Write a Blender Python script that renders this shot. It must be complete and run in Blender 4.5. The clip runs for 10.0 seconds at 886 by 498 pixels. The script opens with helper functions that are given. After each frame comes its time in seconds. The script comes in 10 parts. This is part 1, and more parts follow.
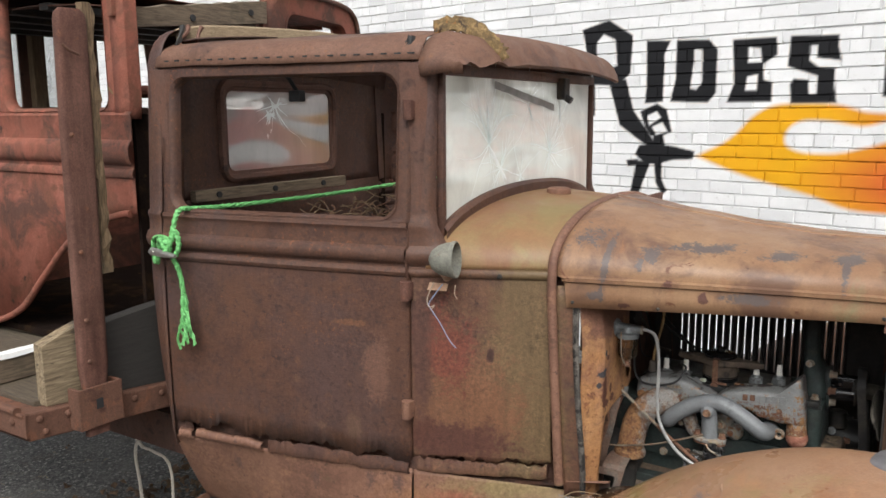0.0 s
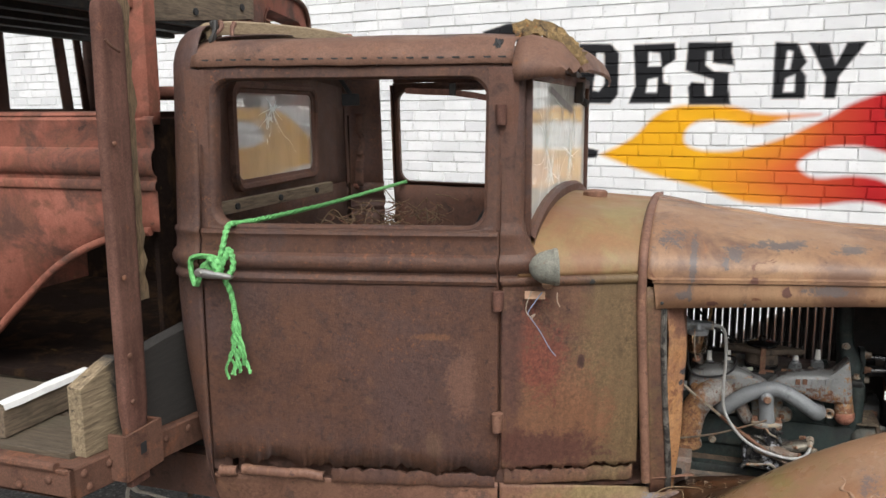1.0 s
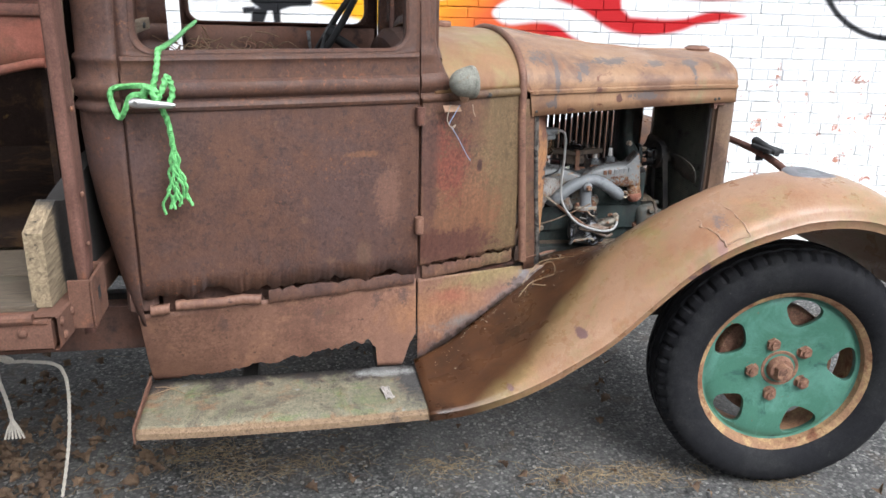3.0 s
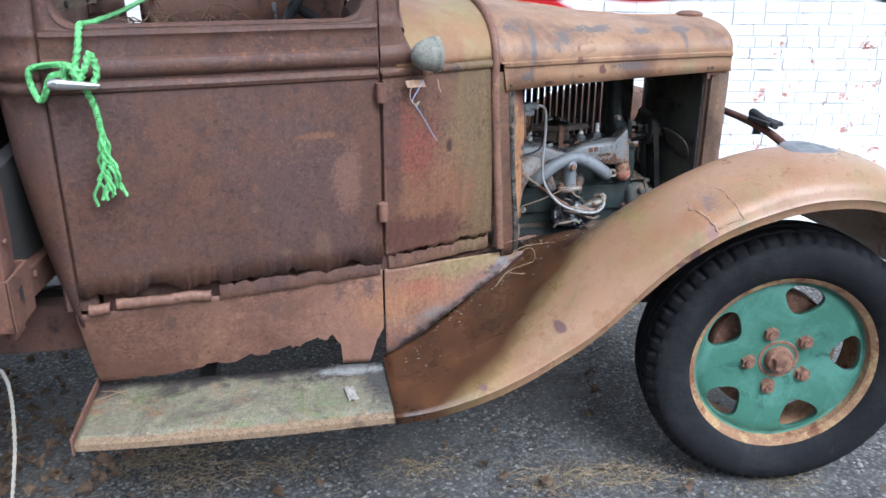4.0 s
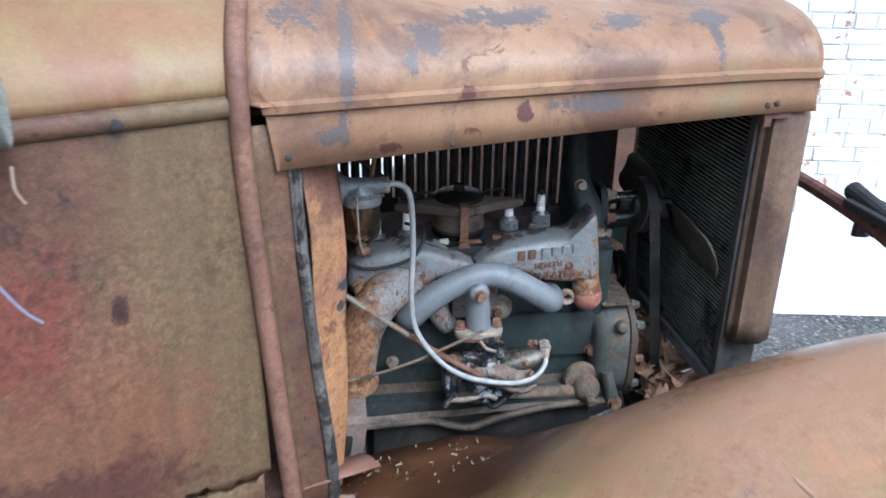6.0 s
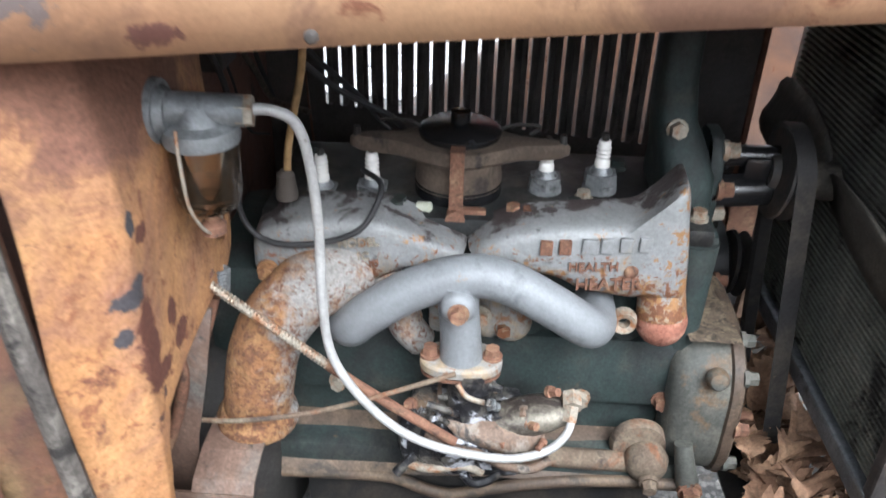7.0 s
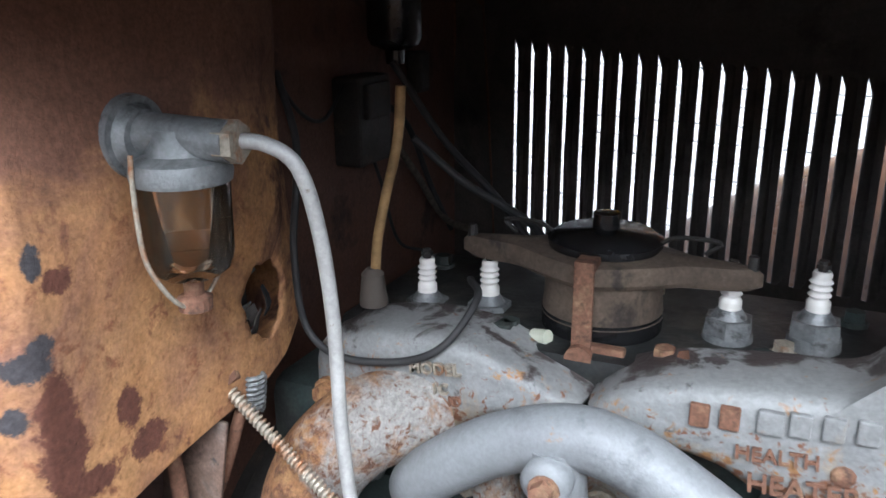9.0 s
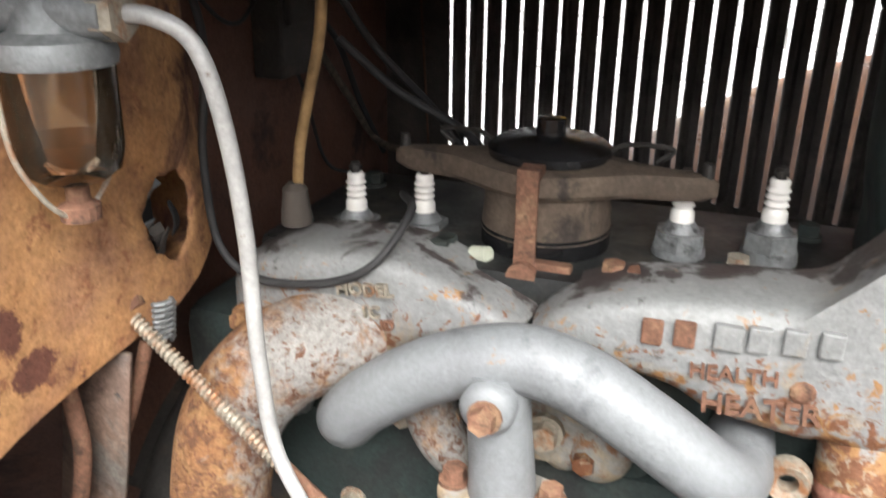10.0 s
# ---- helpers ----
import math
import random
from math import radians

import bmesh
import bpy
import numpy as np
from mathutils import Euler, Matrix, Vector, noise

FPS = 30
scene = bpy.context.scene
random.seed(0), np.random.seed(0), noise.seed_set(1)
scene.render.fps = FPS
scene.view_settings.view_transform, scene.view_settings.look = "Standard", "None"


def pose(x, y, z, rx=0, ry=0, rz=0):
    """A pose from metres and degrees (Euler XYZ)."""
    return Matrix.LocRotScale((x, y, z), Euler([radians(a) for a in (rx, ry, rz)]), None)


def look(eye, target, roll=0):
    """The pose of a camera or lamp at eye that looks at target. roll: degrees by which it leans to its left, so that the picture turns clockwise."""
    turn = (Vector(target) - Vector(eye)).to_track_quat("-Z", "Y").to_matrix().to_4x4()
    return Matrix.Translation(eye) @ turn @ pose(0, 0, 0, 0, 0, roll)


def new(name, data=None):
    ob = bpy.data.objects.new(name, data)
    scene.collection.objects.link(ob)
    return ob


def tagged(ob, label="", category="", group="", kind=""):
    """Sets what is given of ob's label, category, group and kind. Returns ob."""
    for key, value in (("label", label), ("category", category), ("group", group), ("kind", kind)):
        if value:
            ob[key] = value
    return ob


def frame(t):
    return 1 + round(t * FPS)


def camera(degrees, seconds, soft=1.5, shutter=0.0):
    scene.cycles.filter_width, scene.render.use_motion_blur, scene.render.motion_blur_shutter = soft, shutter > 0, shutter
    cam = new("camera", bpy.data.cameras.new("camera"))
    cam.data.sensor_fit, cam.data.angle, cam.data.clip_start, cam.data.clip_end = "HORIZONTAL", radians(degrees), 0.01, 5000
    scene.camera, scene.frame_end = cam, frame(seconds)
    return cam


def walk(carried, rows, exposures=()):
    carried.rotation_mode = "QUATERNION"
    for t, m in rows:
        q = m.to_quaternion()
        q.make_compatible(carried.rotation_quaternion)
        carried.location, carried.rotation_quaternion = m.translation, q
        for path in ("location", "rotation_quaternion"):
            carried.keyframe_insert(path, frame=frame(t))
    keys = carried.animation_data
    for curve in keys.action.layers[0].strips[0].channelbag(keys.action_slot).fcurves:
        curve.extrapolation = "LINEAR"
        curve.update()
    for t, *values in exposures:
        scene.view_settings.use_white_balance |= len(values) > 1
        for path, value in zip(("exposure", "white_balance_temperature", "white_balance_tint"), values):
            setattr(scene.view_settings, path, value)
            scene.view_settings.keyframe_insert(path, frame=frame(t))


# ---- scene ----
cam = camera(57.6, 10.0, shutter=0.22)
PATH = [
    (0, (1.187, -2.199, 1.671), (0.133, -0.531, 1.34), -0.3),
    (0.5, (0.857, -2.279, 1.673), (-0.021, -0.511, 1.354), -0.3),
    (1, (0.49, -2.453, 1.694), (-0.123, -0.58, 1.355), -0.3),
    (1.5, (0.197, -2.474, 1.641), (-0.127, -0.532, 1.284), -1.3),
    (2, (-0.043, -2.545, 1.634), (0.004, -0.587, 1.228), -1.5),
    (2.5, (-0.303, -2.721, 1.617), (-0.011, -0.822, 1.062), 0.1),
    (3, (-0.365, -2.782, 1.596), (-0.008, -0.922, 0.953), 1.4),
    (4.5, (-0.103, -2.379, 1.517), (0.24, -0.539, 0.811), -0.7),
    (5, (0.022, -2.043, 1.446), (0.43, -0.198, 0.79), -0.9),
    (5.5, (0.268, -1.662, 1.498), (0.615, 0.164, 0.76), -0.2),
    (6.8, (0.628, -0.786, 1.356), (0.678, 0.991, 0.44), 2.2),
    (7, (0.699, -0.722, 1.32), (0.616, 1.001, 0.307), 1.6),
    (7.5, (0.856, -0.63, 1.256), (0.496, 0.984, 0.132), 1.3),
    (8, (0.903, -0.62, 1.264), (0.437, 0.977, 0.153), 1.0),
    (8.5, (0.883, -0.598, 1.256), (0.245, 1.067, 0.351), -0.3),
    (9, (0.815, -0.515, 1.18), (0.008, 1.211, 0.571), -0.5),
    (9.5, (0.786, -0.467, 1.152), (-0.009, 1.285, 0.609), -0.7),
    (10, (0.799, -0.471, 1.141), (0.156, 1.271, 0.398), 0.6),
]
EXPOSURES = [(0, 0.64, 6500, 9), (2.0, 0.62, 6500, 9), (2.6, 0.68, 6400, 9), (3.2, 1.32, 5800, 9), (4.3, 1.15, 5300, 8), (5.7, 1.10, 5100, 7), (6.8, 1.9, 5700, 8),
             (7.5, 1.98, 6100, 9), (8.4, 2.0, 6300, 9), (9.0, 1.85, 5700, 8), (9.5, 2.45, 6600, 10), (10.0, 2.2, 6500, 9)]
walk(cam, [(t, look(eye, target, roll)) for t, eye, target, roll in PATH], EXPOSURES)

# ---- world and light ----
world = bpy.data.worlds.new("sky")
scene.world = world
world.use_nodes = True
wn = world.node_tree.nodes
sky = wn.new("ShaderNodeTexSky")
sky.sky_type = "NISHITA"
sky.sun_disc = False
sky.sun_elevation, sky.sun_rotation = radians(48), radians(154)
sky.air_density, sky.dust_density, sky.ozone_density = 1.0, 4.0, 1.0
hsv = wn.new("ShaderNodeHueSaturation")
hsv.inputs["Saturation"].default_value = 0.22
world.node_tree.links.new(sky.outputs[0], hsv.inputs["Color"])
world.node_tree.links.new(hsv.outputs[0], wn["Background"].inputs["Color"])
wn["Background"].inputs["Strength"].default_value = 0.125
sun = new("sun", bpy.data.lights.new("sun", "SUN"))
sun.data.energy, sun.data.angle, sun.data.color = 1.45, radians(40), (1.0, 0.97, 0.93)
sun.matrix_world = look((1.7, -3.5, 4.3), (0, 0, 0))

# ---- building helpers ----
V = Vector


def part(name, bm, mat, parent=None, label="", smooth=None, solid=0.0, bevel=0.0, offset=0.0):
    """Links a bmesh as one mesh object, under a thing or a part where one is given."""
    bmesh.ops.recalc_face_normals(bm, faces=bm.faces[:])
    me = bpy.data.meshes.new(name)
    bm.to_mesh(me)
    bm.free()
    if mat is not None:
        for m in (mat if isinstance(mat, (list, tuple)) else [mat]):
            me.materials.append(m)
    ob = new(name, me)
    if parent is not None:
        ob.parent = parent
        ob.matrix_parent_inverse = world_of(parent).inverted()
    if solid:
        md = ob.modifiers.new("thickness", "SOLIDIFY")
        md.thickness, md.offset = solid, offset
    if bevel:
        md = ob.modifiers.new("edges", "BEVEL")
        md.width, md.segments, md.limit_method, md.angle_limit = bevel, 2, "ANGLE", radians(40)
    if smooth is not None:
        me.polygons.foreach_set("use_smooth", [True] * len(me.polygons))
        me.set_sharp_from_angle(angle=radians(smooth))
    if label:
        ob["label"] = label
    return ob


def world_of(ob):
    m = ob.matrix_basis
    while ob.parent is not None:
        m = ob.parent.matrix_basis @ ob.matrix_parent_inverse @ m
        ob = ob.parent
    return m


def thing(name, at, label, category, group="", kind=""):
    ob = new(name)
    ob.location = at
    ob.empty_display_size = 0.1
    return tagged(ob, label, category, group, kind)


def grid(bm, rows, close_u=False, close_v=False):
    """Quads over rows of points."""
    vs = [[bm.verts.new(p) for p in r] for r in rows]
    n, m = len(vs), len(vs[0])
    fs = []
    for i in range(n if close_v else n - 1):
        for j in range(m if close_u else m - 1):
            a, b = vs[i][j], vs[i][(j + 1) % m]
            c, d = vs[(i + 1) % n][(j + 1) % m], vs[(i + 1) % n][j]
            if len({a, b, c, d}) == 4:
                fs.append(bm.faces.new((a, b, c, d)))
    return vs


def box(bm, lo, hi, m=None, bev=0.0):
    c = [(lo[i] + hi[i]) / 2 for i in range(3)]
    s = [abs(hi[i] - lo[i]) for i in range(3)]
    mm = Matrix.Translation(c) @ Matrix.Diagonal((*s, 1))
    if m is not None:
        mm = m @ mm
    r = bmesh.ops.create_cube(bm, size=1, matrix=mm)
    if bev:
        es = list({e for v in r["verts"] for e in v.link_edges})
        bmesh.ops.bevel(bm, geom=es, offset=bev, segments=2, affect="EDGES", profile=0.6)
    return r["verts"]


def frame_of(d):
    d = V(d).normalized()
    return d.to_track_quat("Z", "Y").to_matrix().to_4x4()


def rod(bm, a, b, r1, r2=None, seg=12, caps=True):
    a, b = V(a), V(b)
    d = b - a
    m = Matrix.Translation((a + b) / 2) @ frame_of(d)
    bmesh.ops.create_cone(bm, cap_ends=caps, segments=seg, radius1=r1, radius2=r1 if r2 is None else r2, depth=d.length, matrix=m)


def hexbolt(bm, at, d, r, h, rivet=False):
    at, d = V(at), V(d).normalized()
    if rivet:
        m = Matrix.Translation(at) @ frame_of(d) @ Matrix.Diagonal((1, 1, 0.6, 1))
        bmesh.ops.create_uvsphere(bm, u_segments=10, v_segments=6, radius=r, matrix=m)
    else:
        rod(bm, at - d * 0.002, at + d * h * 0.25, r * 1.25, seg=12)
        rod(bm, at + d * h * 0.2, at + d * h, r, r * 0.92, seg=6)


def spline(pts, n=8):
    """Catmull-Rom through points."""
    P = [V(p) for p in pts]
    P = [P[0] * 2 - P[1]] + P + [P[-1] * 2 - P[-2]]
    out = []
    for i in range(1, len(P) - 2):
        for k in range(n):
            t = k / n
            a, b, c, d = P[i - 1], P[i], P[i + 1], P[i + 2]
            out.append(0.5 * (2 * b + (c - a) * t + (2 * a - 5 * b + 4 * c - d) * t * t + (3 * b - a - 3 * c + d) * t ** 3))
    out.append(P[-2])
    return out


def tube(bm, pts, r, seg=10, n=8, caps=True, smooth_path=True):
    """A round tube along a path; r is a number or one a point of the smoothed path (callable of 0..1)."""
    P = spline(pts, n) if smooth_path else [V(p) for p in pts]
    up = V((0.13, 0.21, 1)).normalized()
    rows = []
    for i, p in enumerate(P):
        d = (P[min(i + 1, len(P) - 1)] - P[max(i - 1, 0)]).normalized()
        a = up - d * up.dot(d)
        if a.length < 1e-4:
            a = V((1, 0, 0))
        a.normalize()
        b = d.cross(a)
        up = a
        rr = r(i / (len(P) - 1)) if callable(r) else r
        rows.append([p + (a * math.cos(2 * math.pi * k / seg) + b * math.sin(2 * math.pi * k / seg)) * rr for k in range(seg)])
    vs = grid(bm, rows, close_u=True)
    if caps:
        bm.faces.new(vs[0])
        bm.faces.new(vs[-1])


def lathe(bm, prof, m, seg=32, closed=False):
    """Turns (radius, height) pairs round the z axis of m."""
    rows = []
    for r, h in prof:
        rows.append([m @ V((r * math.cos(2 * math.pi * k / seg), r * math.sin(2 * math.pi * k / seg), h)) for k in range(seg)])
    vs = grid(bm, rows, close_u=True, close_v=closed)
    if not closed:
        for r in (vs[0], vs[-1]):
            bm.faces.new(r)


def lerp(a, b, t):
    return a + (b - a) * t


def interp(x, pairs):
    xs, ys = [p[0] for p in pairs], [p[1] for p in pairs]
    return float(np.interp(x, xs, ys))


def smooth_interp(x, pairs):
    """Monotone-ish cubic through pairs."""
    xs = [p[0] for p in pairs]
    i = max(0, min(len(xs) - 2, next((k - 1 for k in range(1, len(xs)) if x <= xs[k]), len(xs) - 2)))
    x0, y0, x1, y1 = *pairs[i], *pairs[i + 1]
    def slope(k):
        if k == 0 or k == len(pairs) - 1:
            a, b = (0, 1) if k == 0 else (-2, -1)
            return (pairs[b][1] - pairs[a][1]) / (pairs[b][0] - pairs[a][0])
        return (pairs[k + 1][1] - pairs[k - 1][1]) / (pairs[k + 1][0] - pairs[k - 1][0])
    h = x1 - x0
    t = (x - x0) / h
    return (2 * t**3 - 3 * t**2 + 1) * y0 + (t**3 - 2 * t**2 + t) * h * slope(i) + (-2 * t**3 + 3 * t**2) * y1 + (t**3 - t**2) * h * slope(i + 1)


def rrect(w, h, r, n=6):
    """Points of a rounded rectangle centred at the origin, anticlockwise."""
    out = []
    for cx, cy, a0 in ((w / 2 - r, h / 2 - r, 0), (-w / 2 + r, h / 2 - r, 90), (-w / 2 + r, -h / 2 + r, 180), (w / 2 - r, -h / 2 + r, 270)):
        for k in range(n + 1):
            a = radians(a0 + 90 * k / n)
            out.append((cx + r * math.cos(a), cy + r * math.sin(a)))
    return out


# ---- materials ----
def nodes_of(name):
    m = bpy.data.materials.new(name)
    m.use_nodes = True
    nt = m.node_tree
    b = nt.nodes["Principled BSDF"]
    return m, nt, b


def node(nt, kind, **sets):
    n = nt.nodes.new(kind)
    for k, v in sets.items():
        if k == "inputs":
            for i, val in v.items():
                n.inputs[i].default_value = val
        else:
            setattr(n, k, v)
    return n


def noise_of(nt, co, scale, detail=6, rough=0.6, dist=0.0):
    n = node(nt, "ShaderNodeTexNoise", inputs={"Scale": scale, "Detail": detail, "Roughness": rough, "Distortion": dist})
    nt.links.new(co, n.inputs["Vector"])
    return n.outputs["Fac"]


def ramp(nt, fac, lo, hi, a=0.0, b=1.0):
    n = node(nt, "ShaderNodeMapRange", inputs={"From Min": lo, "From Max": hi, "To Min": a, "To Max": b})
    nt.links.new(fac, n.inputs["Value"])
    return n.outputs["Result"]


def mix(nt, fac, a, b, mode="MIX"):
    n = node(nt, "ShaderNodeMix", data_type="RGBA", blend_type=mode)
    for sock, val in ((n.inputs[0], fac), (n.inputs[6], a), (n.inputs[7], b)):
        if isinstance(val, bpy.types.NodeSocket):
            nt.links.new(val, sock)
        elif isinstance(val, (int, float)):
            sock.default_value = val
        else:
            sock.default_value = (*val[:3], 1)
    return n.outputs[2]


def bumped(nt, b, height, strength=0.3, dist=0.002):
    n = node(nt, "ShaderNodeBump", inputs={"Strength": strength, "Distance": dist})
    nt.links.new(height, n.inputs["Height"])
    nt.links.new(n.outputs[0], b.inputs["Normal"])


def coords(nt, scale=None):
    c = nt.nodes.new("ShaderNodeTexCoord").outputs["Object"]
    if scale:
        mp = node(nt, "ShaderNodeMapping", inputs={"Scale": scale})
        nt.links.new(c, mp.inputs["Vector"])
        c = mp.outputs[0]
    return c


def layered(name, base, layers, rough=(0.75, 0.95), metal=0.0, fine=0.25, bump=0.35, bump_scale=180, streak=0.10, stain=None, crust=0.0):
    """A weathered surface: base colour, then layers of (colour, scale, threshold, softness, distortion)."""
    m, nt, b = nodes_of(name)
    co = coords(nt)
    col = base
    for colour, scale, thr, soft, dist in layers:
        f = ramp(nt, noise_of(nt, co, scale, 10, 0.68, dist), thr - soft * 0.8, thr + soft * 0.8)
        col = mix(nt, f, col, colour)
    if stain:
        col = stain(nt, co, col)
    if streak:
        cs = coords(nt, (14, 14, 1.6))
        f = ramp(nt, noise_of(nt, cs, 3.0, 5, 0.6), 0.35, 0.7, 1.0 - streak, 1.0 + streak * 0.5)
        g = node(nt, "ShaderNodeCombineColor")
        for i in range(3):
            nt.links.new(f, g.inputs[i])
        col = mix(nt, 1.0, col, g.outputs[0], "MULTIPLY")
    f0 = ramp(nt, noise_of(nt, co, 75, 5, 0.75), 0.3, 0.7, 1.0 - fine * 0.7, 1.0 + fine * 0.7)
    g = node(nt, "ShaderNodeCombineColor")
    for i in range(3):
        nt.links.new(f0, g.inputs[i])
    col = mix(nt, 1.0, col, g.outputs[0], "MULTIPLY")
    f = ramp(nt, noise_of(nt, co, 260, 4, 0.7), 0.3, 0.7, 1.0 - fine * 1.2, 1.0 + fine * 1.2)
    g = node(nt, "ShaderNodeCombineColor")
    for i in range(3):
        nt.links.new(f, g.inputs[i])
    col = mix(nt, 1.0, col, g.outputs[0], "MULTIPLY")
    if crust:
        where = ramp(nt, noise_of(nt, co, 6, 5, 0.6), 0.40, 0.64, 0.08, 1.0)
        spots = ramp(nt, noise_of(nt, co, 95, 6, 0.68, 0.3), 0.38, 0.62, 1.0 - crust, 1.0 + crust * 0.75)
        g = node(nt, "ShaderNodeCombineColor")
        for i in range(3):
            nt.links.new(spots, g.inputs[i])
        col = mix(nt, where, col, mix(nt, 1.0, col, g.outputs[0], "MULTIPLY"))
    nt.links.new(col, b.inputs["Base Color"])
    r = ramp(nt, noise_of(nt, co, 9, 5, 0.6), 0.3, 0.7, rough[0], rough[1])
    nt.links.new(r, b.inputs["Roughness"])
    b.inputs["Metallic"].default_value = metal
    b.inputs["Specular IOR Level"].default_value = 0.35
    h = noise_of(nt, co, bump_scale, 6, 0.7)
    h2 = noise_of(nt, co, bump_scale / 6, 4, 0.6)
    ad = node(nt, "ShaderNodeMath", operation="ADD")
    nt.links.new(h, ad.inputs[0])
    nt.links.new(h2, ad.inputs[1])
    bumped(nt, b, ad.outputs[0], bump, 0.0025)
    return m


def plain(name, colour, rough=0.5, metal=0.0, vary=0.15, scale=30, bump=0.15, **extra):
    m, nt, b = nodes_of(name)
    co = coords(nt)
    f = ramp(nt, noise_of(nt, co, scale, 6, 0.65), 0.3, 0.7)
    col = mix(nt, f, [c * (1 - vary) for c in colour], [min(1, c * (1 + vary)) for c in colour])
    nt.links.new(col, b.inputs["Base Color"])
    b.inputs["Roughness"].default_value = rough
    b.inputs["Metallic"].default_value = metal
    if bump:
        bumped(nt, b, noise_of(nt, co, scale * 5, 5, 0.7), bump, 0.001)
    for k, v in extra.items():
        b.inputs[k.replace("_", " ")].default_value = v
    return m


def biased(nt, co, scale, axis, lo, hi, amount, thr, soft, dist=0.6):
    """Noise patches that grow denser towards one end of an axis."""
    sp = node(nt, "ShaderNodeSeparateXYZ")
    nt.links.new(co, sp.inputs[0])
    g = ramp(nt, sp.outputs[axis], lo, hi, 0.0, amount)
    ad = node(nt, "ShaderNodeMath", operation="ADD")
    nt.links.new(noise_of(nt, co, scale, 7, 0.68, dist), ad.inputs[0])
    nt.links.new(g, ad.inputs[1])
    return ramp(nt, ad.outputs[0], thr - soft, thr + soft)


def blotch(nt, co, col, colour, centre, radii, soft=0.2, wob=1.2, scale=16):
    """One stain with an uneven outline."""
    a = node(nt, "ShaderNodeVectorMath", operation="SUBTRACT", inputs={1: centre})
    nt.links.new(co, a.inputs[0])
    d = node(nt, "ShaderNodeVectorMath", operation="DIVIDE", inputs={1: radii})
    nt.links.new(a.outputs[0], d.inputs[0])
    ln = node(nt, "ShaderNodeVectorMath", operation="LENGTH")
    nt.links.new(d.outputs[0], ln.inputs[0])
    n = ramp(nt, noise_of(nt, co, scale, 9, 0.72, 0.4), 0.25, 0.75, -wob / 2, wob / 2)
    n2 = ramp(nt, noise_of(nt, co, scale * 5, 6, 0.75), 0.25, 0.75, -wob * 0.4, wob * 0.4)
    ad = node(nt, "ShaderNodeMath", operation="ADD")
    nt.links.new(ln.outputs["Value"], ad.inputs[0])
    nt.links.new(n, ad.inputs[1])
    a2 = node(nt, "ShaderNodeMath", operation="ADD")
    nt.links.new(ad.outputs[0], a2.inputs[0])
    nt.links.new(n2, a2.inputs[1])
    return mix(nt, ramp(nt, a2.outputs[0], 1.0 + soft * 0.7, 1.0 - soft * 0.7), col, colour)


def cab_stains(nt, co, col):
    """Worn lighter patches, a band of orange freckles and dull patches denser down the door."""
    for c, r, k in (((-0.098, 0, 0.985), (0.036, 9, 0.090), (0.140, 0.072, 0.050)), ((-0.17, 0, 0.81), (0.022, 9, 0.034), (0.112, 0.064, 0.044)), ((-0.166, 0, 1.11), (0.050, 9, 0.010), (0.150, 0.072, 0.040)), ((-0.342, 0, 0.93), (0.010, 9, 0.012), (0.125, 0.068, 0.044)), ((-0.27, 0, 0.80), (0.014, 9, 0.012), (0.120, 0.066, 0.044))):
        col = blotch(nt, co, col, k, c, r, 0.30, 1.1, 22)
    band = ramp(nt, noise_of(nt, coords(nt, (2.2, 2.2, 5.0)), 1.0, 4, 0.6), 0.46, 0.64)
    fr = ramp(nt, noise_of(nt, co, 85, 4, 0.7, 0.2), 0.56, 0.65, 0.0, 0.95)
    mu = node(nt, "ShaderNodeMath", operation="MULTIPLY")
    nt.links.new(band, mu.inputs[0])
    nt.links.new(fr, mu.inputs[1])
    col = mix(nt, mu.outputs[0], col, (0.200, 0.080, 0.038))
    return mix(nt, biased(nt, co, 9, "Z", 0.95, 0.78, 0.05, 0.66, 0.08, 0.5), col, (0.066, 0.042, 0.038))


def cowl_stains(nt, co, col):
    """Red primer, olive remains and dark rust on the cowl side."""
    col = blotch(nt, co, col, (0.140, 0.092, 0.047), (0.29, 0, 1.0), (0.085, 9, 0.42), 0.5, 1.2, 7)
    col = blotch(nt, co, col, (0.170, 0.082, 0.045), (0.15, 0, 0.90), (0.10, 9, 0.12), 0.6, 1.6, 12)
    for c, r in (((0.070, 0, 1.12), (0.030, 9, 0.060)), ((0.095, 0, 1.05), (0.045, 9, 0.080)), ((0.12, 0, 1.00), (0.020, 9, 0.040))):
        col = blotch(nt, co, col, (0.160, 0.052, 0.035), c, r, 0.8, 2.6, 22)
    col = blotch(nt, co, col, (0.092, 0.045, 0.034), (0.030, 0, 1.0), (0.020, 9, 0.22), 0.9, 2.0, 14)
    col = blotch(nt, co, col, (0.085, 0.036, 0.026), (0.10, 0, 0.80), (0.14, 9, 0.05), 0.5, 1.6, 16)
    return blotch(nt, co, col, (0.055, 0.026, 0.021), (0.20, 0, 1.045), (0.009, 9, 0.018), 0.3, 1.0, 60)


